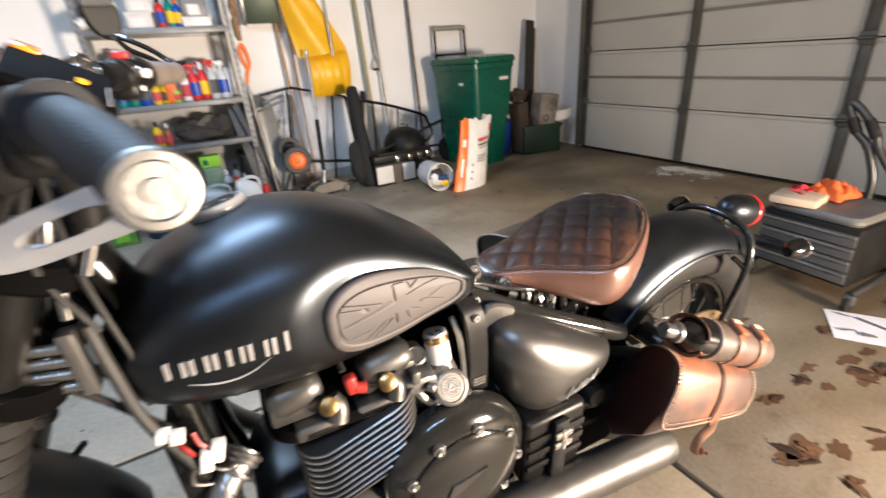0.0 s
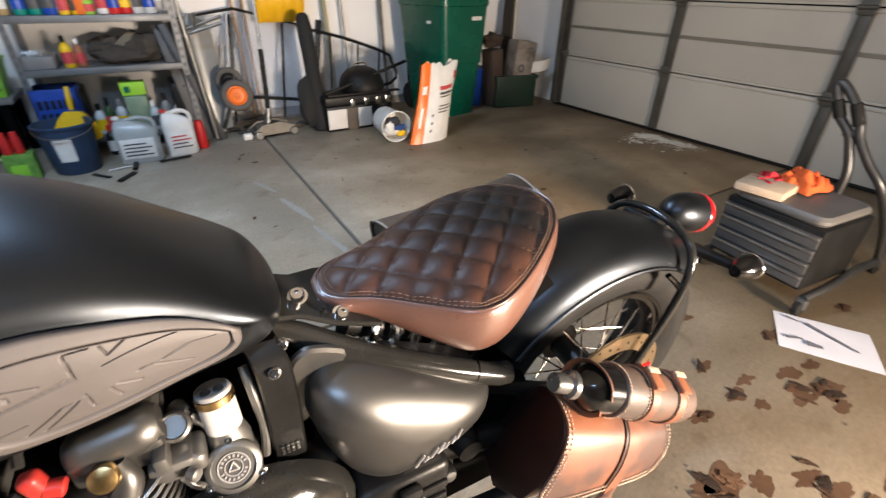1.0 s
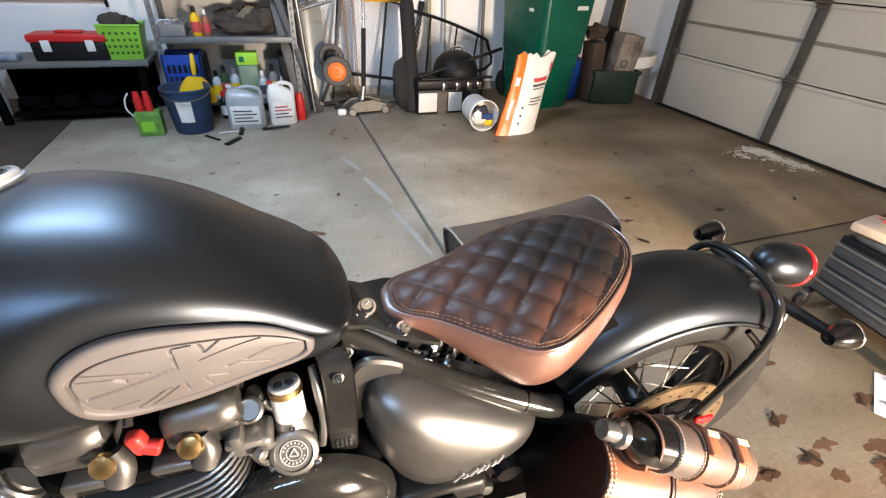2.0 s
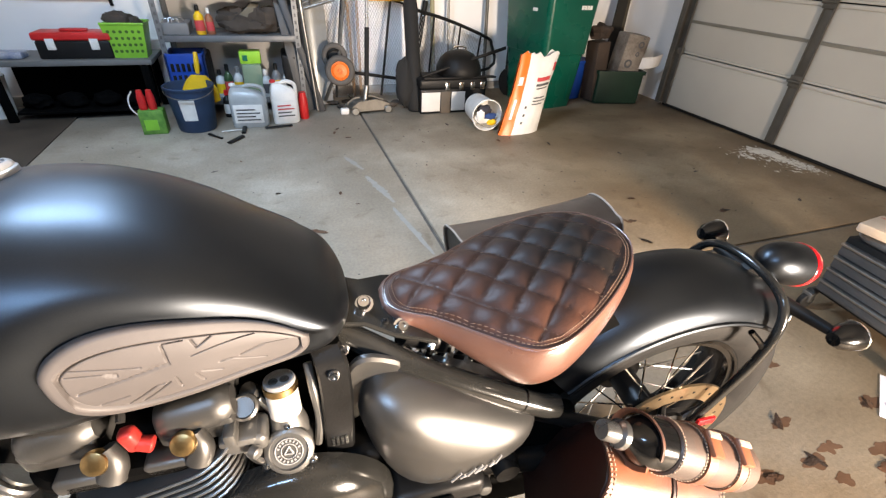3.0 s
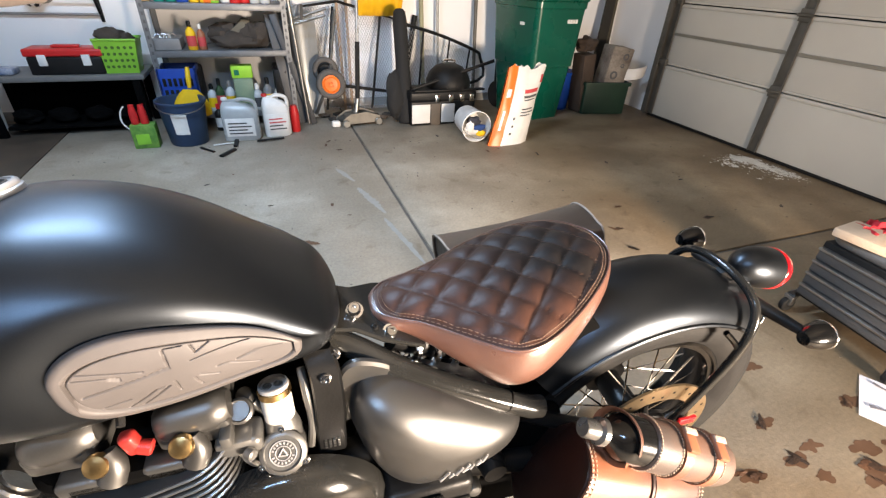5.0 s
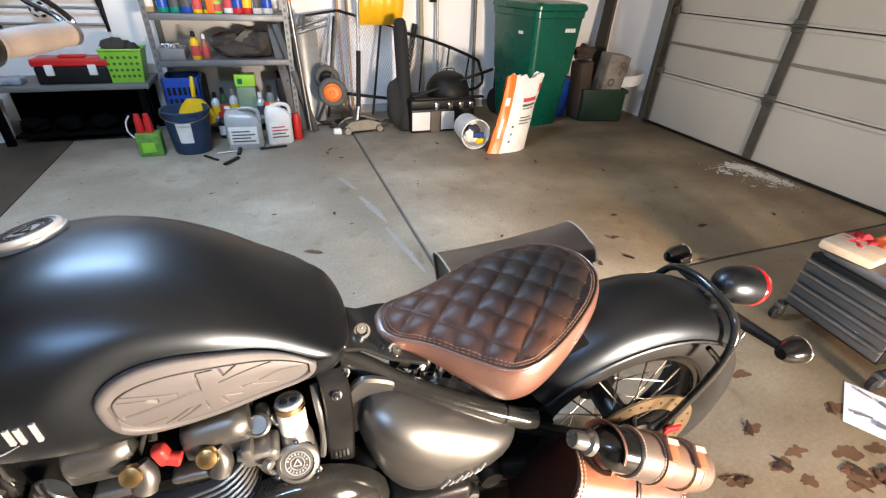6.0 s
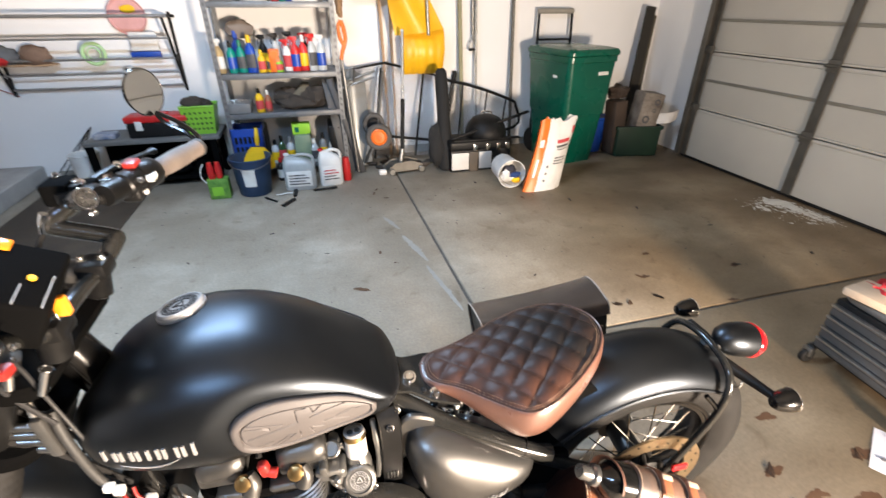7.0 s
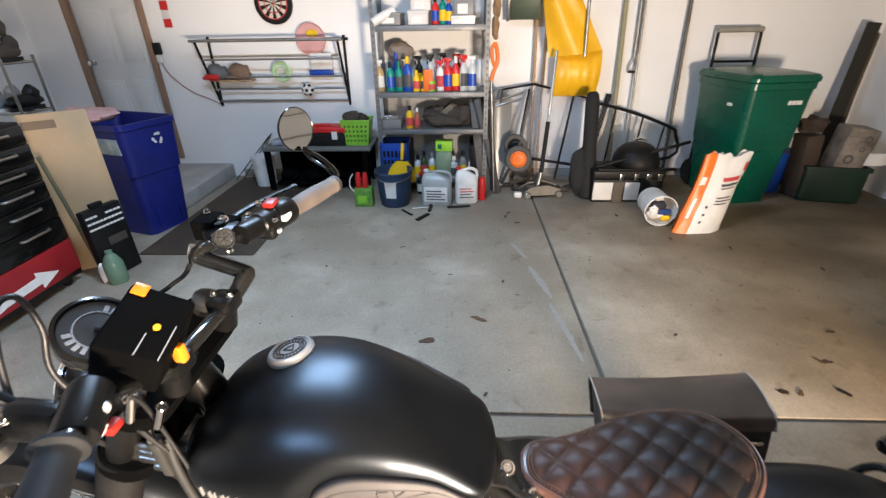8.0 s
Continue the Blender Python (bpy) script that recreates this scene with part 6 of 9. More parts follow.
def lump(bm, c, size, seed, bumps=.35, seg=20, rings=12):
    """A soft uneven heap, such as a folded cloth."""
    c = Vector(c)
    base = []
    for i in range(rings + 1):
        a = math.pi * (i + .05) / (rings + .1)
        ring = []
        for k in range(seg):
            b = 2 * math.pi * k / seg
            d = Vector((math.sin(a) * math.cos(b), math.sin(a) * math.sin(b), math.cos(a)))
            f = 1 + bumps * noise.noise(d * 1.7 + Vector((seed, seed * .7, 0))) + bumps * .5 * noise.noise(d * 4 + Vector((seed, 3, 1)))
            ring.append(c + Vector((d.x * size[0] * f, d.y * size[1] * f, max(-size[2], d.z * size[2] * f))))
        base.append(ring)
    return bridge(bm, base)


# ---- steel shelf unit ----
SX0, SX1, SY0, SY1 = -.36, .59, 4.02, 4.44
LEVELS = (.12, .562, .868, 1.372, 1.86)
unit = empty("shelf_unit", pose(0, 0, 0), "grey steel shelf unit crowded with bottles and boxes", "shelf")
for x, sx in ((SX0, 1), (SX1, -1)):
    for y, sy in ((SY0, 1), (SY1, -1)):
        bm = bm_new()
        box(bm, (min(x, x + sx * .036), min(y, y + sy * .003), 0), (max(x, x + sx * .036), max(y, y + sy * .003), 1.95))
        box(bm, (min(x, x + sx * .003), min(y + sy * .003, y + sy * .036), 0), (max(x, x + sx * .003), max(y + sy * .003, y + sy * .036), 1.95))
        post = part("post", bm, GALV, unit, "slotted angle post")
        if sy > 0:
            bm = bm_new()
            for k in range(38):
                box(bm, (x + sx * .012, y - .0012, .04 + .05 * k), (x + sx * .026, y - .0002, .062 + .05 * k)) if sx > 0 else box(bm, (x - .026, y - .0012, .04 + .05 * k), (x - .012, y - .0002, .062 + .05 * k))
            part("post_slots", bm, INK, post)["kind"] = "stuff"
for z in LEVELS:
    bm = bm_new()
    box(bm, (SX0 + .004, SY0 + .004, z - .006), (SX1 - .004, SY1 - .004, z), .002)
    box(bm, (SX0 + .004, SY0 + .0035, z - .042), (SX1 - .004, SY0 + .012, z - .004), .003)
    box(bm, (SX0 + .004, SY1 - .012, z - .042), (SX1 - .004, SY1 - .004, z - .004), .003)
    part("shelf_board", bm, GALV, unit)


LABELS = [LABEL, INKRED, P_YELLOW, INK, P_BLUE]


def spray_bottle(name, x, y, z, h, r, body, top, kind, label, cat="bottle", flat=.7, turn=0):
    """kind: trigger, cap or jug."""
    b = empty(name, pose(x, y, z, 0, 0, turn), label, cat, "bottles on the shelf")
    bm = bm_new()
    lathe(bm, [(r * .9, 0), (r, .006), (r, h * .58), (r * .9, h * .66), (r * .55, h * .74), (r * .36, h * .78), (r * .36, h * .84), (.001, h * .84)], Matrix.Diagonal((1, flat, 1, 1)), 20)
    part("bottle_body", bm, body, b)
    bm = bm_new()
    ring = [(r * 1.012 * math.cos(a), r * 1.012 * flat * math.sin(a)) for a in (radians(200 + 14 * k) for k in range(11))]
    sheet(bm, 10, 1, lambda u, v: Vector((*ring[round(u * 10)], h * (.14 + .36 * v))))
    part("bottle_label", bm, LABELS[int(abs(x * 731 + z * 37)) % len(LABELS)] if body is not P_WHITE else INKRED, b)
    bm = bm_new()
    if kind == "trigger":
        rod(bm, (0, 0, h * .8), (0, 0, h * .9), r * .42, r * .36, 14)
        box(bm, (-r * .9, -r * .32, h * .88), (r * .75, r * .32, h), r * .2)
        box(bm, (-r * 1.35, -r * .2, h * .92), (-r * .88, r * .2, h * .985), r * .08)
        tube(bm, [(-r * .6, 0, h * .88), (-r * .85, 0, h * .8), (-r * .8, 0, h * .72)], r * .16, 6, 4)
    else:
        rod(bm, (0, 0, h * .8), (0, 0, h), r * .46, r * .4, 16, .003)
    part("bottle_top", bm, top, b)
    return b


Z2 = LEVELS[2] + .0
for x, y, h, r, body, top, kind, lab in (
        (-.325, 4.12, .25, .036, plastic("amber_soap", (.42, .3, .14), .3), P_WHITE, "trigger", "amber spray bottle with a white trigger"), (-.235, 4.12, .235, .034, P_TEAL, P_BLACK, "cap", "green polish bottle with dark cap"), (-.165, 4.13, .24, .034, P_TEAL, P_GREEN, "cap", "teal cleaner bottle"),
        (-.09, 4.11, .275, .04, P_BLUE, P_YELLOW, "cap", "blue washer bottle with a yellow spout"), (-.015, 4.1, .17, .03, P_YELLOW, P_YELLOW, "cap", "small yellow oil bottle"), (.05, 4.1, .165, .03, P_YELLOW, P_BLACK, "cap", "small yellow oil bottle with black cap"),
        (.115, 4.09, .12, .032, P_LIME, P_GREEN, "cap", "squat green jar"), (.185, 4.14, .24, .034, P_WHITE, P_RED, "trigger", "white spray bottle with a red trigger"), (.25, 4.12, .26, .036, P_RED, P_RED, "trigger", "red spray bottle"), (.315, 4.14, .27, .036, P_RED, P_WHITE, "cap", "tall red bottle with pale cap"),
        (.385, 4.12, .28, .036, P_CLEAR, P_RED, "trigger", "clear spray bottle with a red trigger"), (.455, 4.13, .27, .036, P_CLEAR, P_WHITE, "trigger", "clear spray bottle"), (.0, 4.24, .27, .036, P_BLACK, P_BLACK, "trigger", "black spray bottle"), (.1, 4.24, .28, .036, P_CLEAR, P_BLACK, "trigger", "frosted spray bottle with black trigger"),
        (.21, 4.27, .29, .036, P_WHITE, P_BLACK, "trigger", "white spray bottle with black trigger"), (-.2, 4.26, .3, .04, P_BLUE, P_BLUE, "cap", "tall blue bottle"), (.33, 4.28, .28, .036, P_BLACK, P_RED, "trigger", "dark spray bottle with red trigger")):
    spray_bottle("cleaning_bottle", x, y, Z2, h, r, body, top, kind, lab + " on the shelf", turn=random.uniform(-30, 30))
bm = bm_new()
rod(bm, (.085, 4.07, Z2 + .13), (.085, 4.05, Z2 + .13), .033, .033, 20)
box(bm, (.045, 4.07, Z2), (.125, 4.10, Z2 + .175), .008)
thing("label_disc", bm, P_ORANGE, "orange carton standing among the bottles", "carton")
bm = bm_new()
lump(bm, (-.16, 4.3, Z2 + .31), (.1, .06, .07), 3.1)
lump(bm, (-.2, 4.3, Z2 + .12), (.07, .05, .12), 4.4)
thing("cloth_bundle", bm, plastic("taupe", (.22, .18, .15), .85), "crumpled taupe cloth behind the bottles", "cloth")
# third shelf
Z3 = LEVELS[3]
for lo, hi, material, lab in (((-.3, 4.06, 0), (-.12, 4.36, .09), P_GREY, "dark grey plastic tray"), ((-.06, 4.06, 0), (.1, 4.3, .1), CARDWHITE, "pale carton"), ((-.04, 4.1, .101), (.12, 4.3, .22), CARDWHITE, "white and blue carton"), ((.28, 4.05, 0), (.47, 4.25, .06), P_WHITE, "white plastic tray"), ((.3, 4.07, .061), (.46, 4.2, .2), P_GREY, "grey parts box")):
    t = empty("storage_box", pose(0, 0, Z3), lab + " on the upper shelf", "box", "boxes on the upper shelf")
    bm = bm_new()
    box(bm, lo, hi, .008, 3)
    part("box_body", bm, material, t)
    bm = bm_new()
    box(bm, (lo[0] - .003, lo[1] - .003, hi[2] - .02), (hi[0] + .003, hi[1] + .003, hi[2] + .003), .004)
    part("box_lid", bm, material, t)
    bm = bm_new()
    box(bm, (lo[0] + .03, lo[1] - .0015, lo[2] + .015), (hi[0] - .05, lo[1] + .002, lo[2] + (hi[2] - lo[2]) * .6))
    part("box_label", bm, LABEL, t)
for x, body, top, h in ((.155, P_RED, P_BLACK, .2), (.215, P_TEAL, P_GREEN, .21), (.262, P_BLUE, P_ORANGE, .19)):
    spray_bottle("spray_can", x, 4.1, Z3, h, .03, body, top, "cap", "printed spray can on the upper shelf", "spray can", 1)
bm = bm_new()
tube(bm, [(-.34, 4.03, Z3 + .02), (-.28, 4.06, Z3 + .055), (-.17, 4.1, Z3 + .11)], .034, 14, 4)
thing("paper_roll", bm, LABEL, "white paper roll lying across the tray", "roll")
bm = bm_new()
box(bm, (-.34, 4.1, LEVELS[4]), (.5, 4.4, LEVELS[4] + .25), .02)
thing("storage_tote", bm, P_GREY, "grey plastic tote on the top shelf", "tote")
# second shelf
Z1 = LEVELS[1]
b = empty("parts_box", pose(-.26, 4.16, Z1), "low grey tray with steel clamps", "box")
bm = bm_new()
box(bm, (-.08, -.1, 0), (.1, .14, .075), .006)
part("tray", bm, P_GREY, b)
for k in range(4):
    bm = bm_new()
    torus(bm, .022, .004, pose(-.04 + .03 * k, -.06 + .03 * (k % 2), .08, 70, 20 * k, 0), 18, 6)
    part("clamp_ring", bm, STEEL, b)
spray_bottle("oil_can", -.085, 4.09, Z1, .19, .033, P_YELLOW, P_BLACK, "cap", "yellow oil can on the shelf", "can", 1)
spray_bottle("oil_can", -.02, 4.1, Z1, .17, .028, plastic("rust", (.3, .12, .06), .4), P_WHITE, "cap", "rust-brown can on the shelf", "can", 1)
bm = bm_new()
bm.free()
for c, size, seed in (((.22, 4.14, Z1 + .055), (.17, .07, .055), 1.3), ((.36, 4.16, Z1 + .1), (.1, .07, .09), 2.2), ((.15, 4.2, Z1 + .1), (.12, .08, .07), 5.2)):
    bm = bm_new()
    lump(bm, c, size, seed, .4)
    thing("work_glove", bm, DARKCLOTH, "dark brown leather work glove on the shelf", "glove", "gloves on the shelf")
bm = bm_new()
prism(bm, [(.12, .03), (.27, .16), (.33, .15), (.22, .03)], .16, Matrix(((1, 0, 0, 0), (0, 0, -1, 4.3), (0, 1, 0, Z1 + .04), (0, 0, 0, 1))), .01)
thing("folded_cap", bm, mat("olive_canvas", (.11, .1, .075), (.16, .145, .11), .9, 0, 12, 160, .3), "folded olive canvas on the gloves", "cloth")
# under the shelf
crate = empty("plastic_crate", pose(-.3, 4.12, LEVELS[0]), "blue plastic crate on the lowest shelf", "crate")
bm = bm_new()
for lo, hi in (((-.05, -.13, 0), (.2, -.115, .33)), ((-.05, .115, 0), (.2, .13, .33)), ((-.05, -.13, 0), (-.035, .13, .33)), ((.185, -.13, 0), (.2, .13, .33)), ((-.05, -.13, 0), (.2, .13, .012))):
    box(bm, lo, hi, .004)
body = part("crate_body", bm, P_BLUE, crate)
for i in range(6):
    for j in range(3):
        bm = bm_new()
        box(bm, (-.025 + .035 * i, -.1335, .05 + .08 * j), (-.003 + .035 * i, -.1295, .105 + .08 * j), .003)
        part("crate_slot", bm, P_BLACK, crate)
for x, y, h, r, body, top, lab in ((-.03, 4.1, .2, .035, P_CLEAR, P_BLACK, "clear jar with dark lid"), (.03, 4.08, .24, .033, plastic("dark_green_glass", (.03, .07, .03), .15), P_BLACK, "dark green bottle"), (.1, 4.1, .22, .036, P_CLEAR, P_GREY, "clear bottle with grey lid"), (.3, 4.06, .2, .04, P_CLEAR, P_WHITE, "frosted jar"), (.38, 4.08, .24, .036, P_GREY, P_BLACK, "grey oil bottle"), (.46, 4.1, .21, .035, P_CLEAR, P_RED, "clear bottle with red cap"), (.0, 3.97, .2, .033, P_BLACK, P_RED, "small dark bottle")):
    spray_bottle("storage_bottle", x, y, LEVELS[0] if y > 4 else 0, h, r, body, top, "cap", lab + " under the shelf", "bottle", 1)
tote = empty("green_tote", pose(.2, 4.1, LEVELS[0]), "pale green lidded tote under the shelf", "tote")
bm = bm_new()
box(bm, (-.06, -.07, 0), (.08, .1, .24), .012)
part("tote_body", bm, plastic("sage", (.22, .3, .2), .4), tote)
carton = empty("lime_carton", pose(.21, 4.12, LEVELS[0] + .241), "bright lime green carton on the tote", "carton")
bm = bm_new()
box(bm, (-.075, -.05, 0), (.075, .06, .085), .003)
part("carton_body", bm, plastic("lime_print", (.4, .75, .05), .5), carton)
bm = bm_new()
box(bm, (-.055, -.0525, .02), (-.02, -.049, .06))
part("carton_print", bm, P_GREEN, carton)
for x in (-.14, .5):
    bm = bm_new()
    box(bm, (x - .06, 4.06, LEVELS[0]), (x + .05, 4.4, LEVELS[0] + .3), .02)
    thing("dark_tote", bm, P_BLACK, "black plastic tote under the shelf", "tote", "dark totes")
# things hung on the unit's side
bm = bm_new()
tube(bm, [(.63, 4.0, 1.24), (.645, 3.99, 1.18), (.65, 3.985, 1.10), (.62, 3.985, 1.02), (.605, 3.985, .96)], .016, 10, 6)
tube(bm, [(.63, 4.0, 1.24), (.605, 3.99, 1.2), (.61, 3.985, 1.12), (.63, 3.985, 1.07)], .014, 10, 6)
thing("shovel_grip", bm, P_ORANGE, "orange moulded grip hooked on the shelf post", "tool grip")
bm = bm_new()
rod(bm, (.605, 3.985, .97), (.66, 3.96, .015), .014, .014, 10)
thing("shovel_shaft", bm, STEEL, "steel tool shaft leaning on the shelf", "pole")
for c, size, seed, rough_ in (((.635, 4.05, 1.5), (.03, .05, .09), 7.7, .5), ((.63, 4.06, 1.35), (.028, .045, .09), 8.7, .5), ((.63, 4.07, 1.66), (.028, .045, .09), 9.7, .5)):
    bm = bm_new()
    lump(bm, c, size, seed, rough_)
    thing("hanging_glove", bm, mat("tan_suede", (.3, .18, .09), (.22, .13, .07), .9, 0, 14, 120, .3), "tan suede glove hung on the shelf post", "glove", "gloves on the post")

# ---- bucket, dustpan, jugs on the floor ----
bucket = empty("bucket", pose(-.2, 3.72, 0), "navy blue plastic bucket with a white label", "bucket")
bm = bm_new()
lathe(bm, [(.001, .002), (.118, .002), (.122, .008), (.152, .285), (.16, .286), (.162, .30), (.157, .304), (.15, .30), (.118, .02), (.001, .016)], None, 40)
part("bucket_body", bm, P_NAVY, bucket)
bm = bm_new()
sheet(bm, 8, 1, lambda u, v: Vector(((.131 + .018 * v) * math.cos(radians(245 + 38 * u)), (.131 + .018 * v) * math.sin(radians(245 + 38 * u)), .09 + .14 * v)))
part("bucket_label", bm, LABEL, bucket, "white printed label")
bm = bm_new()
tube(bm, [(.16 * math.cos(radians(a)), .16 * math.sin(radians(a)) - .01, .29 - .05 * math.sin(radians(a - 180))) for a in range(180, 361, 30)], .0035, 6, 6)
part("bucket_handle", bm, STEEL, bucket)
scoop = empty("dustpan", pose(-.155, 3.85, .17, -14, 4, 0), "yellow plastic dustpan standing in the bucket", "dustpan")
bm = bm_new()
sheet(bm, 24, 12, lambda u, v: Vector((.125 * math.sin((u - .5) * math.pi) * (1 - .62 * v ** 2.2), -.045 * math.cos((u - .5) * math.pi) - .015 * v, .0 + .16 * v - .03 * (1 - v) * math.cos((u - .5) * math.pi))))
solidify(bm, .004)
part("pan", bm, P_YELLOW, scoop)
bm = bm_new()
tube(bm, [(0, -.03, .17), (0, -.035, .24), (0, -.03, .31)], lambda t: .013 + .004 * math.sin(math.pi * t), 10, 6)
part("pan_handle", bm, P_YELLOW, scoop)
garden = empty("garden_carton", pose(-.455, 3.68, 0), "green printed carton with two red bottles", "carton")
bm = bm_new()
box(bm, (-.075, -.05, 0), (.075, .05, .16), .006)
part("carton_body", bm, mat("grass_print", (.05, .16, .02), (.15, .3, .05), .5, 0, 22, 120, .03), garden)
bm = bm_new()
box(bm, (-.05, -.0525, .03), (.03, -.049, .1))
part("carton_print", bm, P_LIME, garden)
for x in (-.04, .016):
    bm = bm_new()
    lathe(bm, [(.024, .16), (.026, .17), (.025, .24), (.02, .26), (.017, .285), (.001, .285)], Matrix.Translation((x, 0, 0)), 16)
    part("red_bottle", bm, P_RED, garden)
bm = bm_new()
tube(bm, [(-.075, -.052, .14), (-.1, -.06, .19), (-.095, -.06, .25), (-.07, -.05, .29)], .005, 6, 6)
part("carton_strap", bm, P_WHITE, garden)


def jug(name, x, y, h, w, d, body, cap_mat, label, turn=0):
    j = empty(name, pose(x, y, 0, 0, 0, turn), label, "jug", "jugs on the floor")
    bm = bm_new()
    rings = []
    for k, (f, z) in enumerate(((.92, 0), (1, .01), (1, h * .6), (.96, h * .7), (.8, h * .8), (.5, h * .88), (.3, h * .91), (.3, h * .95))):
        rings.append([Vector((p[0] * f + (1 - f) * -w * .35, p[1] * f, z)) for p in rounded(w / 2, d / 2, min(w, d) * .3, 4)])
    bridge(bm, rings)
    part("jug_body", bm, body, j)
    bm = bm_new()
    tube(bm, [(-w * .2, 0, h * .88), (w * .1, 0, h * .95), (w * .42, 0, h * .88), (w * .46, 0, h * .66), (w * .42, 0, h * .5)], .014, 10, 6)
    part("jug_handle", bm, body, j)
    bm = bm_new()
    rod(bm, (-w * .35, 0, h * .94), (-w * .35, 0, h), .022, .02, 16, .003)
    part("jug_cap", bm, cap_mat, j)
    bm = bm_new()
    box(bm, (-w * .4, -d / 2 - .0025, h * .12), (w * .38, -d / 2 + .001, h * .55), .001)
    lb = part("jug_label", bm, LABEL, j, "printed label")
    for k in range(4):
        bm = bm_new()
        box(bm, (-w * .33, -d / 2 - .0045, h * (.18 + .08 * k)), (w * (.3 - .12 * (k % 2)), -d / 2 - .002, h * (.21 + .08 * k)))
        part("label_bar", bm, INKRED if body is P_WHITE and k > 1 else INK, lb)
    return j


jug("jug", .16, 3.72, .3, .25, .13, plastic("frosted_grey", (.38, .4, .4), .3), P_WHITE, "clear plastic jug with a printed label", -4)
jug("jug", .41, 3.76, .31, .19, .11, P_WHITE, P_RED, "white plastic jug with a dark red label", 6)
bm = bm_new()
lathe(bm, [(.03, 0), (.034, .01), (.034, .14), (.028, .17), (.025, .2), (.001, .2)], Matrix.Translation((.545, 3.82, 0)), 16)
thing("red_bottle", bm, P_RED, "red plastic bottle standing beside the jug", "bottle")
for pts, r, material, lab in (([(.25, 3.6, .012), (.34, 3.61, .014), (.44, 3.63, .012)], .014, P_BLACK, "black brush handle lying on the floor"), ([(.11, 3.72, .01), (.11, 3.62, .01), (.105, 3.52, .01)], .016, P_BLACK, "black scraper lying on the floor"), ([(.02, 3.34, .008), (.06, 3.4, .008), (.1, 3.46, .008)], .02, P_BLACK, "flat black blade lying on the floor"), ([(-.04, 3.58, .008), (.05, 3.6, .008), (.1, 3.6, .008)], .008, P_WHITE, "white plastic stick lying on the floor"), ([(-.12, 3.55, .008), (-.08, 3.5, .008), (-.03, 3.44, .008)], .012, P_BLACK, "short black strap lying on the floor")):
    bm = bm_new()
    tube(bm, pts, r, 8, 4, False, .45)
    thing("floor_tool", bm, material, lab, "tool", "tools on the floor")

# ---- low bench with its things ----
bench = empty("low_bench", pose(0, 0, 0), "low black bench with a worn grey top", "bench")
bm = bm_new()
box(bm, (-1.42, 4.02, .375), (-.44, 4.44, .41), .006)
part("bench_top", bm, mat("worn_grey_top", (.12, .118, .112), (.16, .157, .15), .6, 0, 6, 90, .1), bench)
for x in (-1.39, -.5):
    for y in (4.05, 4.4):
        bm = bm_new()
        box(bm, (x - .025, y - .02, 0), (x + .025, y + .02, .374), .004)
        part("bench_leg", bm, DEEPBLACK, bench)
# panel added at the back; panel, shelf and boots carry the under-bench shade as colour
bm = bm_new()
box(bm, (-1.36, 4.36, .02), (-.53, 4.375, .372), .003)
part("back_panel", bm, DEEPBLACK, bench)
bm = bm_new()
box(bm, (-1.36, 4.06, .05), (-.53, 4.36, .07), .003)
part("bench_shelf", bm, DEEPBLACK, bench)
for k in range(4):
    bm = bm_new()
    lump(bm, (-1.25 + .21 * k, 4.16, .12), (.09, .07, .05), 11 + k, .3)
    thing("boot", bm, DEEPBLACK, "worn boot on the bench shelf, coloured near-black for the shade", "boot", "boots under the bench")
tb = empty("toolbox", pose(-.88, 4.16, .41), "black plastic toolbox with a red lid", "toolbox")
bm = bm_new()
box(bm, (-.22, -.09, 0), (.21, .1, .115), .012, 3)
part("toolbox_body", bm, P_BLACK, tb)
bm = bm_new()
box(bm, (-.23, -.095, .116), (.22, .105, .165), .012, 3)
box(bm, (-.08, -.03, .165), (.08, .03, .182), .008)
part("toolbox_lid", bm, P_RED, tb)
for x in (-.13, .12):
    bm = bm_new()
    box(bm, (x - .025, -.102, .06), (x + .025, -.091, .13), .004)
    part("toolbox_latch", bm, LABEL, tb, "pale latch")
basket = empty("basket", pose(-.57, 4.17, .41), "lime green perforated plastic basket", "basket")
bm = bm_new()
W0, W1 = .1, .13
for lo, hi in (((-1, -1), (1, -1)), ((1, -1), (1, 1)), ((1, 1), (-1, 1)), ((-1, 1), (-1, -1))):
    bridge(bm, [[Vector((a * w, b * w * .8, z)) for (a, b), w, z in ((lo, W0, 0), (hi, W0, 0), (hi, W1, .22), (lo, W1, .22))], [Vector((a * (w - .005), b * (w - .005) * .8, z)) for (a, b), w, z in ((lo, W0, 0), (hi, W0, 0), (hi, W1, .22), (lo, W1, .22))]])
box(bm, (-W0, -W0 * .8, 0), (W0, W0 * .8, .006))
part("basket_body", bm, P_LIME, basket)
bm = bm_new()
tube(bm, [(-.13, -.104, .22), (.13, -.104, .22), (.13, .104, .22), (-.13, .104, .22)], .008, 8, 1, True)
part("basket_rim", bm, P_LIME, basket)
for j in range(4):
    for i in range(6):
        z = .045 + .042 * j
        w = W0 + (W1 - W0) * z / .22
        bm = bm_new()
        c = Vector(((-.75 + .3 * i) * w, -w * .8 - .001, z))
        rod(bm, c, c + Vector((0, .004, 0)), .0105, None, 12)
        part("basket_hole", bm, plastic("deep_green", (.05, .12, .015), .6), basket)
bm = bm_new()
lump(bm, (-.6, 4.17, .65), (.08, .05, .05), 21, .5)
lump(bm, (-.52, 4.18, .63), (.05, .04, .04), 22, .5)
thing("basket_cloth", bm, DARKCLOTH, "dark cloth and brushes in the basket", "cloth")
bm = bm_new()
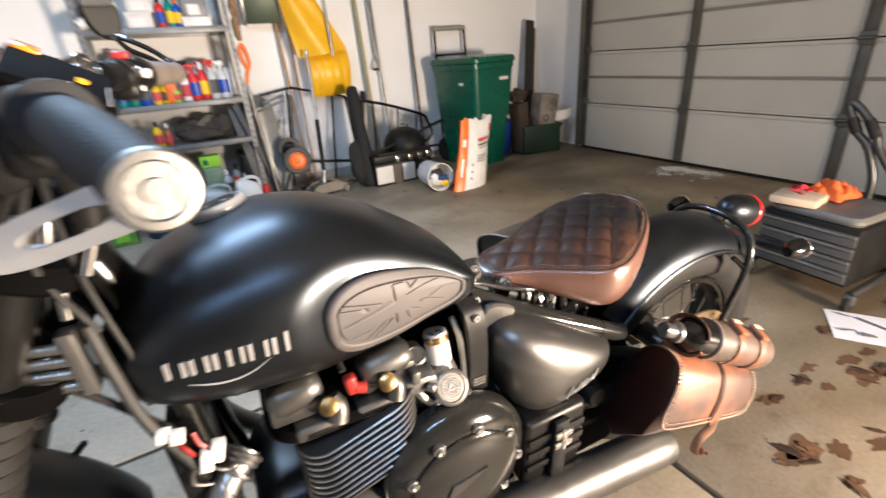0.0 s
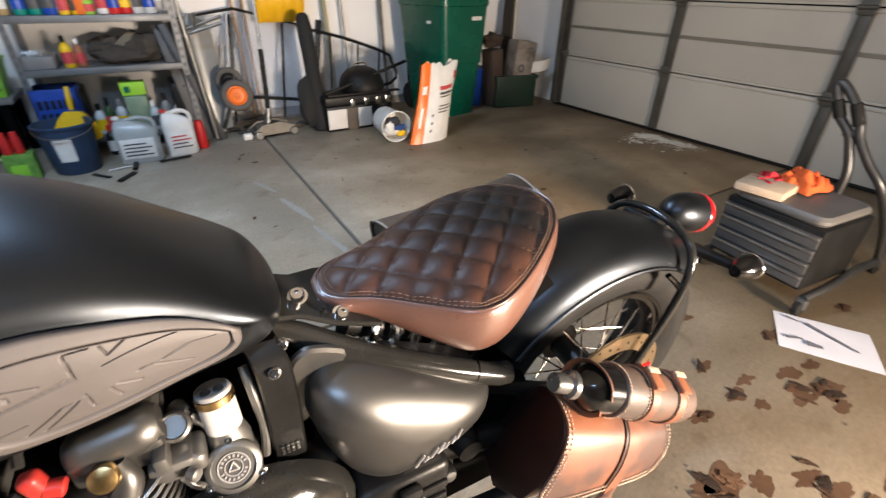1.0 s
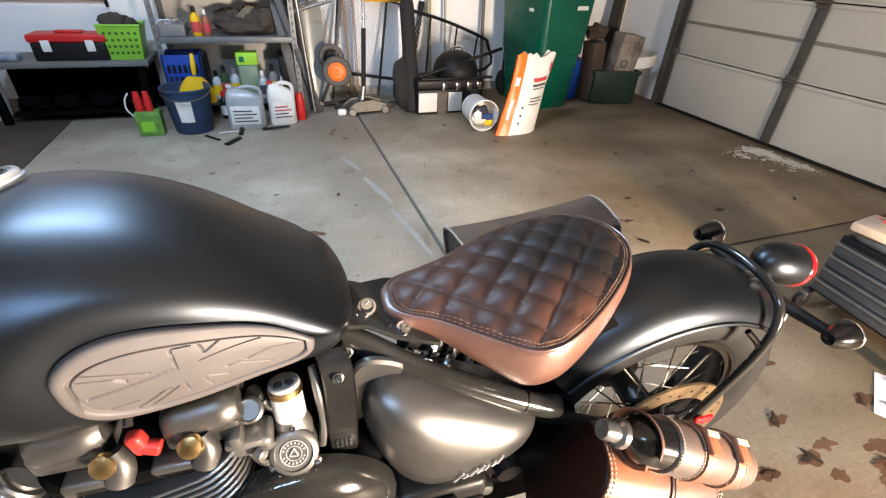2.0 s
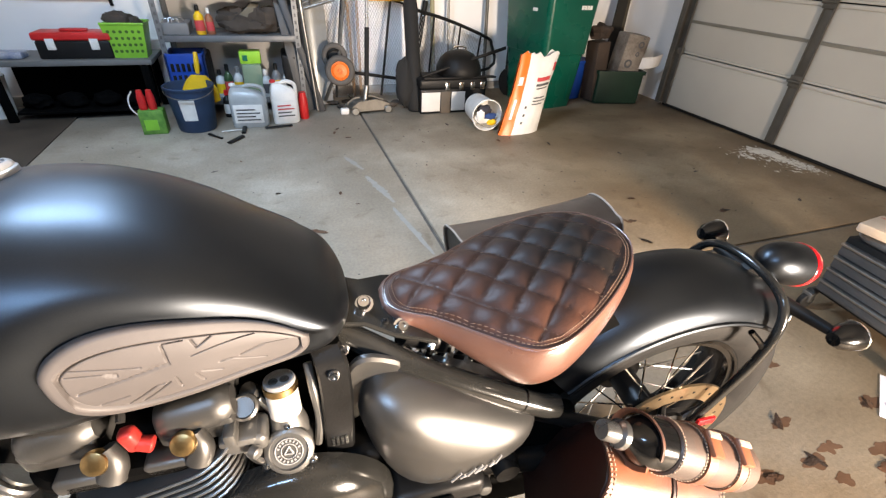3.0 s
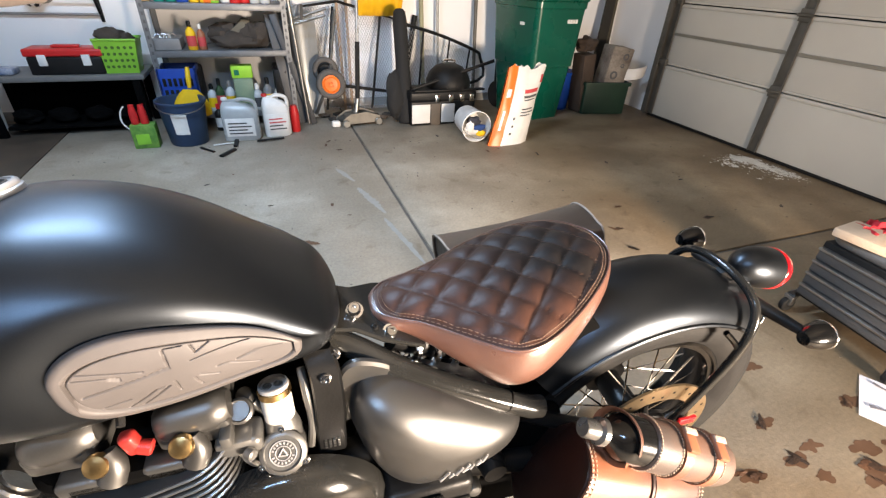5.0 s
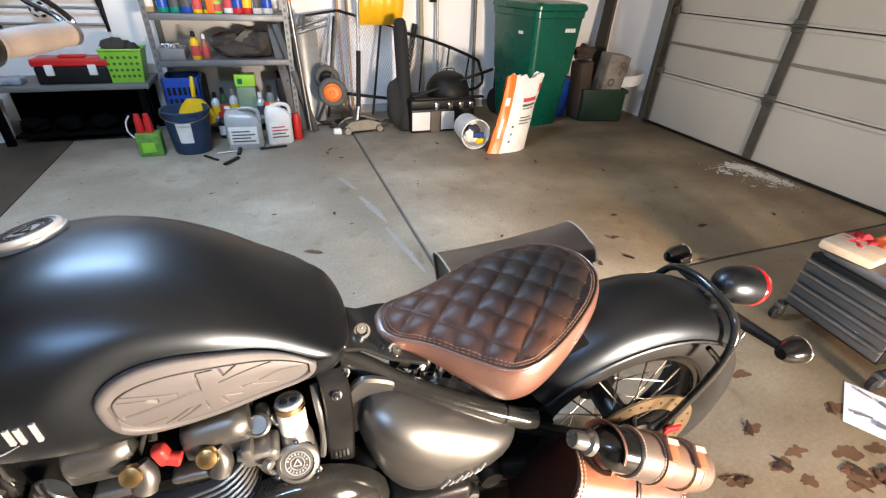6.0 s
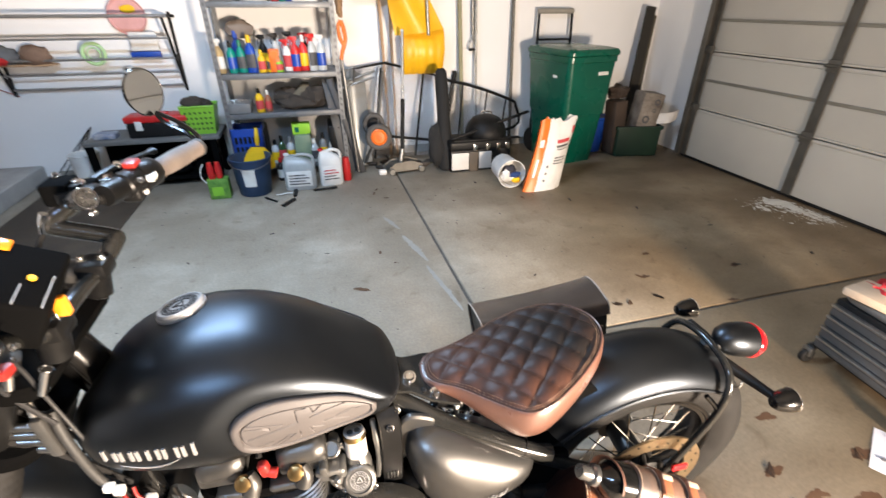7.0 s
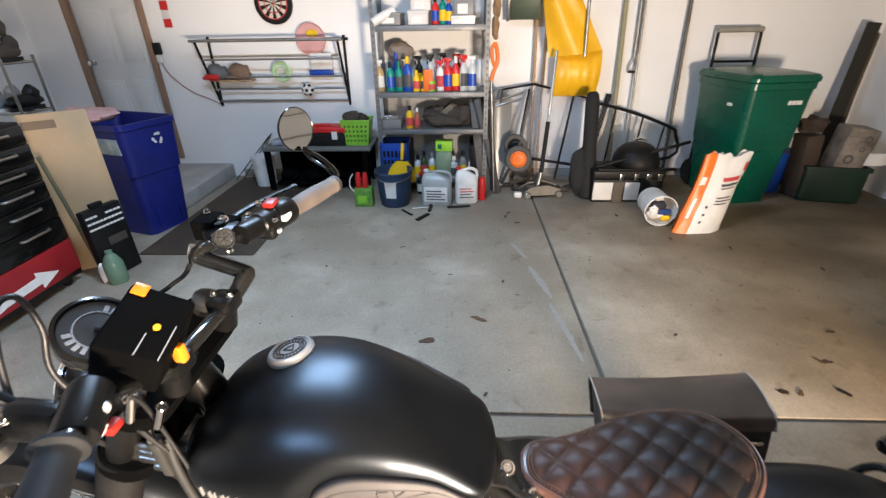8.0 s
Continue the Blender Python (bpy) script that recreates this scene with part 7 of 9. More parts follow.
box(bm, (-1.36, 4.08, .411), (-1.2, 4.2, .455), .012)
t = thing("tin", bm, mat("blue_tin", (.1, .16, .3), (.5, .5, .52), .4, .3, 14, 100, .03), "blue and white tin on the bench", "tin")
bm = bm_new()
lathe(bm, [(.001, .002), (.09, .002), (.105, .27), (.11, .275), (.108, .285), (.1, .28), (.086, .02), (.001, .015)], Matrix.Translation((-1.52, 4.22, 0)), 28)
thing("white_pail", bm, P_WHITE, "white plastic pail beside the bench", "pail")
for a, b in (((-1.9, 4.37, 0), (-1.52, 4.47, .42)), ((-1.83, 4.37, 0), (-1.535, 4.47, .4)), ((-1.74, 4.38, 0), (-1.5, 4.475, .44))):
    bm = bm_new()
    rod(bm, a, b, .0045, None, 8)
    thing("thin_rod", bm, MATTBLACK, "thin black rod leaning near the pail", "rod", "thin rods")

# ---- wall rack, dartboard, small wall things ----
rack = empty("wall_rack", pose(0, 0, 0), "black steel wall rack with pale rails", "rack")
for x in (-1.93, -.69):
    bm = bm_new()
    rod(bm, (x, 4.485, .72), (x, 4.25, 1.27), .011, None, 10)
    rod(bm, (x, 4.485, 1.27), (x, 4.22, 1.275), .011, None, 10)
    rod(bm, (x, 4.47, .95), (x, 4.36, 1.01), .008, None, 8)
    rod(bm, (x, 4.49, .7), (x, 4.49, 1.3), .012, None, 10)
    part("rack_bracket", bm, MATTBLACK, rack)
for y, z, material in ((4.22, 1.275, MESHSTEEL), (4.48, 1.27, MATTBLACK), (4.31, 1.12, MESHSTEEL), (4.37, .97, MESHSTEEL), (4.42, .86, MESHSTEEL), (4.47, .75, MESHSTEEL)):
    bm = bm_new()
    rod(bm, (-1.96 if z > 1.2 else -1.93, y, z), (-.65 if z > 1.2 else -.69, y, z), .009 if z < 1.2 else .012, None, 10)
    part("rack_rail", bm, material, rack)
bm = bm_new()
box(bm, (-1.92, 4.38, .93), (-1.55, 4.48, .945), .003)
part("rack_shelf", bm, WOODPALE, rack)
for c, sz, material, lab in (((-1.87, 4.42, 1.0), (.1, .07, .075), mat("cap_grey", (.14, .15, .16), (.1, .1, .1), .9, 0, 10, 120, .2), "grey and red cap on the rack"), ((-1.66, 4.42, 1.0), (.1, .07, .08), mat("cap_brown", (.16, .1, .07), (.3, .2, .14), .9, 0, 5, 120, .2), "brown cap on the rack")):
    bm = bm_new()
    lump(bm, c, sz, c[0], .25)
    thing("cap", bm, material, lab, "cap", "caps on the rack")
bm = bm_new()
lump(bm, (-1.9, 4.36, .97), (.08, .05, .03), 31, .3)
thing("red_cloth", bm, P_RED, "red cloth on the rack shelf", "cloth")
sc = empty("sports_disc", pose(-.97, 4.44, 1.27), "faded pink flying disc with a yellow print", "disc")
bm = bm_new()
lathe(bm, [(.001, 0), (.12, .0), (.132, .006), (.135, .02), (.13, .02), (.12, .008), (.001, .008)], along((0, 0, 0), (0, -1, 0)) @ Matrix.Translation((0, 0, -.01)), 32)
part("disc_body", bm, plastic("faded_pink", (.62, .34, .33), .5), sc)
bm = bm_new()
lump(bm, (.02, -.013, .05), (.05, .004, .03), 41, .3)
part("disc_print", bm, P_YELLOW, sc)
hg = empty("headphones", pose(-1.26, 4.38, 1.01), "pale green hoop hung from the rack", "hoop")
bm = bm_new()
torus(bm, .075, .014, along((0, 0, 0), (0, -1, 0)), 32, 10)
torus(bm, .045, .006, along((0, 0, 0), (0, -1, 0)), 24, 8)
part("hoop_ring", bm, plastic("mint", (.45, .68, .35), .5), hg)
bk = empty("paper_bag", pose(-.9, 4.43, 1.07), "white and blue cloth bag hung on the rack", "bag")
bm = bm_new()
box(bm, (-.1, -.02, -.05), (.1, .02, .09), .012)
part("bag_upper", bm, P_WHITE, bk)
bm = bm_new()
box(bm, (-.12, -.022, -.1), (.1, .02, -.052), .012)
part("bag_lower", bm, P_BLUE, bk)
bl = empty("small_ball", pose(-1.05, 4.42, .85), "small black and white ball resting on the rail", "ball")
bm = bm_new()
ball(bm, (0, 0, 0), .058, 20, 12)
part("ball_skin", bm, P_WHITE, bl)
for k in range(7):
    a = 2 * math.pi * k / 6
    d = Vector((math.cos(a) * .8, -.6, math.sin(a) * .8)).normalized() if k < 6 else Vector((0, -1, 0))
    bm = bm_new()
    lathe(bm, [(.017, -.002), (.016, .0015), (.001, .003)], along(d * .057, d), 5)
    part("ball_patch", bm, P_BLACK, bl)
dart = empty("dartboard", pose(-1.27, 4.5, 1.555), "round black, white and red dartboard on the wall", "dartboard")
mm = along((0, -.035, 0), (0, -1, 0))
bm = bm_new()
rod(bm, (0, -.001, 0), (0, -.034, 0), .165, .165, 48, .003)
part("board_body", bm, P_BLACK, dart)
D_W, D_G = mat("sisal_cream", (.62, .58, .5), (.52, .48, .4), .9, 0, 20, 200, .1), mat("sisal_red", (.42, .04, .05), (.34, .03, .04), .9, 0, 20, 200, .1)
for k in range(20):
    for r0, r1, two in ((.012, .07, 0), (.07, .078, 1), (.078, .118, 0), (.118, .127, 1)):
        if two or k % 2 == 0:
            bm = bm_new()
            a0, a1 = 2 * math.pi * (k - .5) / 20, 2 * math.pi * (k + .5) / 20
            ring = [(r, a) for r in (r0, r1) for a in (a0, (a0 + a1) / 2, a1)]
            pts = [(r0, a0), (r1, a0), (r1, (a0 + a1) / 2), (r1, a1), (r0, a1)]
            h = .0025 if two else .0018
            bridge(bm, [[mm @ Vector((r * math.cos(a), r * math.sin(a), z)) for r, a in pts] for z in (0, h)])
            part("segment", bm, D_G if two else D_W, dart)
bm = bm_new()
rod(bm, (0, -.035, 0), (0, -.04, 0), .011, .01, 16)
part("bull", bm, D_G, dart)
strip = empty("striped_strip", pose(-2.26, 4.5, 1.38), "red and white striped strip hung on the wall", "strip")
for k in range(7):
    bm = bm_new()
    box(bm, (-.035, -.008, .07 * k), (.035, -.001, .07 * (k + 1) - .001), .002)
    part("stripe", bm, P_RED if k % 2 == 0 else P_WHITE, strip)
sw = empty("wall_switch", pose(-2.41, 4.5, 1.14), "dark cord holder fixed beside the door trim", "holder")
bm = bm_new()
box(bm, (-.03, -.05, .02), (.03, -.001, .12), .008)
part("holder_body", bm, P_BLACK, sw)
bm = bm_new()
box(bm, (-.025, -.045, -.05), (.02, -.001, .018), .008)
part("holder_lower", bm, LABEL, sw)
bm = bm_new()
tube(bm, [(0, -.02, -.05), (.05, -.015, -.16), (.2, -.012, -.3), (.38, -.012, -.38), (.5, -.012, -.44)], .005, 6, 8)
part("cord", bm, plastic("pinkcord", (.4, .2, .2), .6), sw)
# ---- wheeled bins ----
def wheeled_bin(m, label, material, bw, bd, tw, td, h, closed):
    b = empty("wheelie_bin", m, label, "wheelie bin", "wheelie bins")
    bm = bm_new()
    rings = []
    for f, z in ((.0, 0), (.02, .012), (.42, .43), (.43, .45), (.5, .455), (.88, h * .86), (.9, h * .88), (1.02, h * .885), (1.02, h * .93)):
        w, d = bw + (tw - bw) * f, bd + (td - bd) * f
        if .44 < f < .6:
            w, d = w + .012, d + .012
        rings.append([Vector((x, y, z)) for x, y in rounded(w / 2, d / 2, .055, 5)])
    inner = [[Vector((x, y, z)) for x, y in rounded(w / 2, d / 2, .05, 5)] for w, d, z in ((tw - .03, td - .03, h * .93), (tw - .05, td - .05, h * .86), (bw - .02, bd - .02, .05))]
    bridge(bm, rings + inner)
    body = part("bin_body", bm, material, b)
    for s in (-1, 1):
        bm = bm_new()
        box(bm, (s * bw * .28 - .008, -bd / 2 - .02, .06), (s * bw * .28 + .008, -bd / 2 - .004, .4), .005)
        part("bin_rib", bm, material, b)
    if closed:
        bm = bm_new()
        rings = []
        for f, z in ((1.02, h * .932), (1.05, h * .94), (1.05, h * .965), (1.0, h * .985), (.8, h * .998), (.4, h * 1.004), (.02, h * 1.005)):
            rings.append([Vector((x, y, z)) for x, y in rounded(tw / 2 * f, td / 2 * f, .06 * f, 5)])
        bridge(bm, rings)
        part("bin_lid", bm, material, b)
        bm = bm_new()
        tube(bm, [(-tw * .35, td / 2 + .05, h * .92), (0, td / 2 + .06, h * .92), (tw * .35, td / 2 + .05, h * .92)], .016, 10, 4)
        part("bin_handle", bm, material, b)
    for s in (-1, 1):
        bm = bm_new()
        lathe(bm, [(.001, -.025), (.11, -.025), (.12, -.015), (.12, .015), (.11, .025), (.001, .025)], Matrix.Translation((s * (bw / 2 - .03), bd / 2 + .03, .12)) @ along((0, 0, 0), (1, 0, 0)), 28)
        part("bin_wheel", bm, RUBBER, b)
    return b


BINM = pose(2.70, 3.98, 0, 0, 0, 10)
gbin = wheeled_bin(BINM, "dark green wheeled refuse bin with closed lid", P_BINGREEN, .38, .5, .55, .64, 1.03, True)
for x, w, rows, z in ((.06, .12, 1, .8),):
    for k in range(rows):
        bm = bm_new()
        y = -.325 + (.955 - z) * .14
        for i in range(4 if rows == 1 or k else 1):
            ww = w / (4 if rows == 1 or k else 1)
            box(bm, (x + ww * i, y - .008, z - .035 * k), (x + ww * i + ww * .8, y + .03, z - .035 * k + (.03 if rows == 1 or k else .008)))
        part("bin_print", bm, LABEL, gbin, "worn white print bars")
bm = bm_new()
for y0, y1, z0, z1 in ((-.14, -.08, .775, .8), (-.19, -.04, .745, .757)):
    box(bm, (-.282 + (.9 - z0) * .18, y0, z0), (-.25 + (.9 - z0) * .18, y1, z1))
part("bin_print", bm, LABEL, gbin, "worn white print bars")

BLUEM = pose(-2.09, 3.28, 0, 0, 0, 72)
bbin = wheeled_bin(BLUEM, "dark blue open recycling bin with a white emblem", P_BINBLUE, .35, .46, .46, .62, .88, False)
EMB = Matrix(((1, 0, 0, .03), (0, 0, -1, -.306), (0, 1, 0, .69), (0, 0, 0, 1)))
for k in range(3):
    bm = bm_new()
    a = 2 * math.pi * k / 3
    q = EMB @ Matrix.Rotation(a, 4, "Z")
    prism(bm, [(-.02, .022), (.016, .022), (.016, .016), (.03, .03), (.016, .044), (.016, .038), (-.012, .038)], .004, q)
    part("bin_emblem", bm, LABEL, bbin, "white arrow emblem")
for z, w in ((.61, .09), (.46, .08)):
    bm = bm_new()
    box(bm, (.03 - w / 2, -.292 + (.72 - z) * .1, z), (.03 + w / 2, -.23, z + .012))
    part("bin_print", bm, LABEL, bbin)
bm = bm_new()
box(bm, (-.224, -.25, .62), (-.2, .02, .725), .002)
part("bin_sticker", bm, mat("faded_sticker", (.45, .5, .42), (.2, .25, .3), .5, 0, 16, 90, 0), bbin, "faded printed sticker")
bm = bm_new()
lump(bm, (-2.14, 3.1, .87), (.16, .12, .05), 51, .5)
thing("pink_cloth", bm, mat("pink_towel", (.55, .34, .33), (.45, .24, .22), .9, 0, 12, 120, .3), "pale pink cloth lying over the bin edge", "cloth")

# ---- bag of ice melter ----
sack = empty("sack", pose(2.09, 3.18, 0, 0, 0, 10), "white and orange printed plastic sack of ice melter", "sack")


def sack_place(u, v, t):
    """u across, v up, t front (-1) or back (1)."""
    w = .19 - .012 * v - .015 * math.sin(math.pi * v)
    puff = .06 * (math.sin(math.pi * min(1, max(0, u))) ** .6) * (1 - .75 * v ** 3)
    wr = .006 * noise.noise(Vector((u * 5, v * 6, t * 3))) + .01 * noise.noise(Vector((u * 2.2, v * 2, t * 5 + 4)))
    top = (.05 * noise.noise(Vector((u * 2.5, 3, 0))) + .025 * noise.noise(Vector((u * 8, 5, t)))) * v ** 6
    return Vector(((u - .5) * 2 * w + .15 * v, t * (puff + .006) + wr + .045 * v, .555 * v + top + .012 * noise.noise(Vector((u * 4, 1, t))) * v))


for name, u0, u1, material, lab in (("sack_front", .22, 1, P_WHITE, "white printed front"), ("sack_stripe", 0, .22, P_ORANGE, "orange stripe")):
    bm = bm_new()
    sheet(bm, 14, 22, lambda u, v: sack_place(u0 + (u1 - u0) * u, v, -1))
    sheet(bm, 14, 22, lambda u, v: sack_place(u0 + (u1 - u0) * u, v, 1))
    part(name, bm, material, sack, lab, 60)
for k, (u0, u1, v0, v1, material) in enumerate(((.5, .9, .67, .72, INKRED), (.5, .92, .61, .64, INK), (.52, .88, .575, .59, INK), (.5, .85, .46, .475, INK), (.5, .9, .42, .435, INK), (.5, .8, .38, .395, INK), (.34, .39, .34, .37, INK), (.34, .39, .24, .27, INK), (.34, .39, .14, .17, INK), (.06, .16, .62, .72, P_WHITE), (.9, 1, .78, .88, INKRED), (.08, .13, .2, .45, P_WHITE))):
    bm = bm_new()
    sheet(bm, 6, 2, lambda u, v: sack_place(u0 + (u1 - u0) * u, v0 + (v1 - v0) * v, -1) + Vector((0, -.0025, 0)))
    part("print_bar", bm, material, sack)

# ---- pail lying on its side with cloths ----
pail = empty("tipped_pail", pose(1.85, 3.25, .119) @ Matrix.Scale(.775, 4), "white plastic pail lying on its side", "pail")
m = along((0, .01, 0), (.06, 1, -.0))
bm = bm_new()
lathe(bm, [(.13, .31), (.147, 0), (.152, -.002), (.153, -.012), (.146, -.014), (.141, 0), (.125, .3), (.001, .3), (.001, .31)], m, 36)
part("pail_body", bm, P_WHITE, pail)
bm = bm_new()
tube(bm, [(-.15, .02, 0), (-.12, -.05, -.05), (0, -.07, -.1), (.12, -.05, -.05), (.15, .02, 0)], .003, 6, 6)
part("pail_handle", bm, STEEL, pail)
for c, sz, material, lab in (((-.03, .06, -.05), (.09, .05, .05), P_WHITE, "white rag"), ((.04, .03, -.02), (.07, .03, .035), plastic("rag_blue", (.02, .05, .16), .9), "blue rag"), ((.06, .02, -.075), (.05, .03, .03), P_YELLOW, "yellow rag"), ((-.02, .05, .04), (.08, .04, .05), plastic("rag_dark", (.03, .03, .04), .9), "dark rag"), ((-.06, .02, -.01), (.04, .03, .06), P_WHITE, "white rag")):
    bm = bm_new()
    lump(bm, c, sz, c[0] * 50, .35)
    part("rag", bm, material, pail, lab)

# ---- black case and what lies on it ----
case = empty("tool_case", pose(1.76, 3.9, 0), "black case with pale panels and steel latches", "case")
bm = bm_new()
box(bm, (-.29, -.15, 0), (.29, .15, .2), .012, 3)
part("case_body", bm, P_BLACK, case)
bm = bm_new()
box(bm, (-.295, -.155, .201), (.295, .155, .275), .014, 3)
part("case_lid", bm, P_BLACK, case)
for x0, x1 in ((-.28, -.12), (-.02, .1)):
    bm = bm_new()
    box(bm, (x0, -.158, .02), (x1, -.149, .175), .003)
    part("case_panel", bm, CARDWHITE, case, "pale label panel")
bm = bm_new()
box(bm, (-.115, -.16, .0), (-.03, -.149, .18), .003)
part("case_strap", bm, mat("brown_strap", (.09, .07, .05), (.06, .05, .04), .7, 0, 9, 100, .1), case)
for x in (-.06, .06, .16, .25):
    bm = bm_new()
    box(bm, (x - .02, -.166, .19), (x + .02, -.15, .25), .004)
    part("case_latch", bm, CHROME, case, "steel latch")
lid = empty("kettle_lid", pose(1.86, 3.93, .275), "dark domed barbecue lid lying on the case", "lid")
bm = bm_new()
lathe(bm, [(.19, .0), (.195, .008), (.19, .06), (.165, .12), (.12, .165), (.06, .19), (.001, .195)], None, 32)
part("lid_dome", bm, MATTBLACK, lid)
bm = bm_new()
tube(bm, [(-.05, 0, .185), (-.045, 0, .215), (.045, 0, .215), (.05, 0, .185)], .009, 8, 4)
part("lid_handle", bm, CHROME, lid)
bm = bm_new()
rod(bm, (1.5, 3.82, .285), (2.22, 3.8, .5), .013, None, 10)
thing("leaning_bar", bm, MATTBLACK, "black flat bar leaning over the case", "bar")
bm = bm_new()
box(bm, (1.5, 3.74, .276), (2.13, 3.79, .29), .004)
thing("flat_bar", bm, MATTBLACK, "black flat bar lying on the case", "bar")

# ---- folded mesh garden cart against the wall ----
cart = empty("mesh_cart", pose(0, 0, 0), "folded steel mesh garden cart with orange-hubbed wheels", "garden cart")


def lean(x, s):
    """A place on the leaning panel: x along the wall, s up the panel."""
    return Vector((x, 4.24 + .17 * s / .85, .04 + s))


bm = bm_new()
tube(bm, [lean(.62, 0), lean(.62, .78), lean(1.02, .84), lean(1.5, .72), lean(1.52, 0)], .012, 8, 1, True)
tube(bm, [lean(1.5, .7), lean(1.9, .6), lean(2.26, .47), lean(2.33, .4), lean(2.3, .2), lean(1.55, .12)], .014, 8, 4)
for x, zt in ((1.7, .62), (1.95, .55), (2.15, .47)):
    rod(bm, lean(x, .13), lean(x + .07, zt), .009, None, 8)
rod(bm, lean(.85, 0), lean(.98, .8), .011, None, 8)
rod(bm, lean(1.25, 0), lean(1.38, .74), .011, None, 8)
rod(bm, lean(.62, .25), lean(1.52, .12), .014, None, 8)
part("cart_frame", bm, MATTBLACK, cart, "black tubular frame")
for fam in (1, -1):
    bm = bm_new()
    k = -40
    while k < 62:
        x = .62 + k * .022
        pts = []
        for i in range(41):
            s = .82 * i / 40
            xx = x + fam * s * .55 + (0 if fam > 0 else 0)
            top = .78 + (xx - .62) * .13 if xx < 1.02 else .84 - (xx - 1.02) * .25
            if .63 < xx < 1.51 and s < top:
                pts.append(lean(xx, s))
        if len(pts) > 2:
            rod(bm, pts[0], pts[-1], .0017, None, 4)
        k += 1
    part("mesh", bm, MESHSTEEL, cart, "diamond wire mesh")["kind"] = "stuff"
for fam in (1, -1):
    bm = bm_new()
    for k in range(-14, 34):
        x = 1.55 + k * .026
        pts = []
        for i in range(31):
            s = .14 + .5 * i / 30
            xx = x + fam * s * .55
            if 1.56 < xx < 2.26 and s < .7 - (xx - 1.5) * .31:
                pts.append(lean(xx, s))
        if len(pts) > 2:
            rod(bm, pts[0], pts[-1], .0015, None, 4)
    part("mesh", bm, MESHSTEEL, cart)["kind"] = "stuff"
for c, r in ((Vector((.865, 3.97, .315)), .115), (Vector((.845, 4.1, .40)), .1)):
    m = along(c, c + Vector((-.15, -1, .1)))
    bm = bm_new()
    torus(bm, r * .78, r * .24, m, 40, 12, 1.2)
    part("cart_tyre", bm, mat("dusty_rubber", (.06, .055, .05), (.1, .09, .08), .85, 0, 10, 120, .2), cart, "dusty rubber tyre")
    bm = bm_new()
    lathe(bm, [(r * .62, -.02), (r * .62, .022), (r * .5, .03), (r * .45, .018), (r * .15, .02), (r * .12, .034), (.001, .034)], m, 28)
    part("cart_hub", bm, P_ORANGE if r > .11 else MATTBLACK, cart, "orange plastic hub")
bm = bm_new()
tube(bm, [(.865, 3.99, .315), (.80, 4.05, .2), (.74, 4.1, .05)], .014, 8, 4)
tube(bm, [(.86, 4.0, .33), (.9, 4.12, .5), (.98, 4.28, .82)], .013, 8, 4)
rod(bm, (.56, 4.16, .74), (.9, 4.2, .84), .011, None, 8)
rod(bm, (.58, 4.1, .72), (.88, 4.12, .80), .012, None, 8)
rod(bm, (.7, 4.13, .76), (.72, 4.2, .86), .011, None, 8)
part("cart_drawbar", bm, STEEL, cart, "steel drawbar and handle")
# grey sled behind, dark boards
sled = empty("sled", pose(.69, 4.2, 0, -9, 0, 0), "grey plastic sled standing against the wall", "sled")
bm = bm_new()
sheet(bm, 12, 18, lambda u, v: Vector(((u - .5) * (.26 if v < .85 else .26 * math.sqrt(max(.02, 1 - ((v - .85) / .15) ** 2))), -.05 * math.sin(math.pi * u), .86 * v)))
solidify(bm, .006)
part("sled_shell", bm, mat("sled_grey", (.3, .31, .31), (.24, .25, .25), .35, .2, 5, 120, .03), sled)
bm = bm_new()
box(bm, (-.02, -.012, 0), (.03, .012, .84), .004, 2, pose(.7, 3.98, 0, -6, -15, 0))
thing("leaning_board", bm, mat("black_rail", (.03, .03, .032), (.05, .05, .05), .5, .2, 10, 90, .05), "dark steel rail leaning on the shelf", "rail")
bm = bm_new()
box(bm, (-.09, -.01, 0), (.09, .01, .82), .004, 2, pose(.62, 4.03, 0, -8, -6, 10))
thing("steel_sheet", bm, mat("dark_panel", (.06, .062, .064), (.045, .046, .048), .5, .4, 8, 120, .05), "dark grey steel panel leaning beside the shelf", "panel")

# ---- floor jack ----
jack = empty("floor_jack", pose(1.07, 3.93, 0, 0, 0, 8), "dirty steel trolley jack with upright handle", "jack")
bm = bm_new()
for s in (-1, 1):
    prism(bm, [(-.16, .02), (.16, .02), (.16, .07), (.05, .11), (-.1, .1), (-.16, .06)], .012, Matrix(((1, 0, 0, 0), (0, 0, 1, s * .07 - .006), (0, 1, 0, 0), (0, 0, 0, 1))), .002)
box(bm, (-.12, -.06, .03), (.05, .06, .08), .01)
part("jack_frame", bm, mat("greasy_steel", (.16, .15, .13), (.24, .22, .19), .55, .7, 14, 120, .15), jack)
for x in (-.14, .14):
    for s in (-1, 1):
        bm = bm_new()
        rod(bm, (x, s * .075, .03), (x, s * .105, .03), .03, None, 18, .004)
        part("jack_wheel", bm, STEEL, jack)
bm = bm_new()
rod(bm, (-.03, 0, .07), (.0, .02, .2), .024, .02, 14)
part("handle_socket", bm, STEEL, jack)
bm = bm_new()
rod(bm, (0, .02, .2), (.05, .1, .62), .019, .019, 14)
part("handle_sleeve", bm, RUBBER, jack, "black foam sleeve")
bm = bm_new()
rod(bm, (.05, .1, .62), (.1, .19, 1.17), .013, .013, 14)
part("handle_tube", bm, mat("pale_steel", (.55, .55, .54), (.45, .45, .44), .3, .9, 9, 150, .02), jack, "bright steel tube")
bm = bm_new()
box(bm, (.83, 3.84, 0), (.9, 3.89, .05), .014)
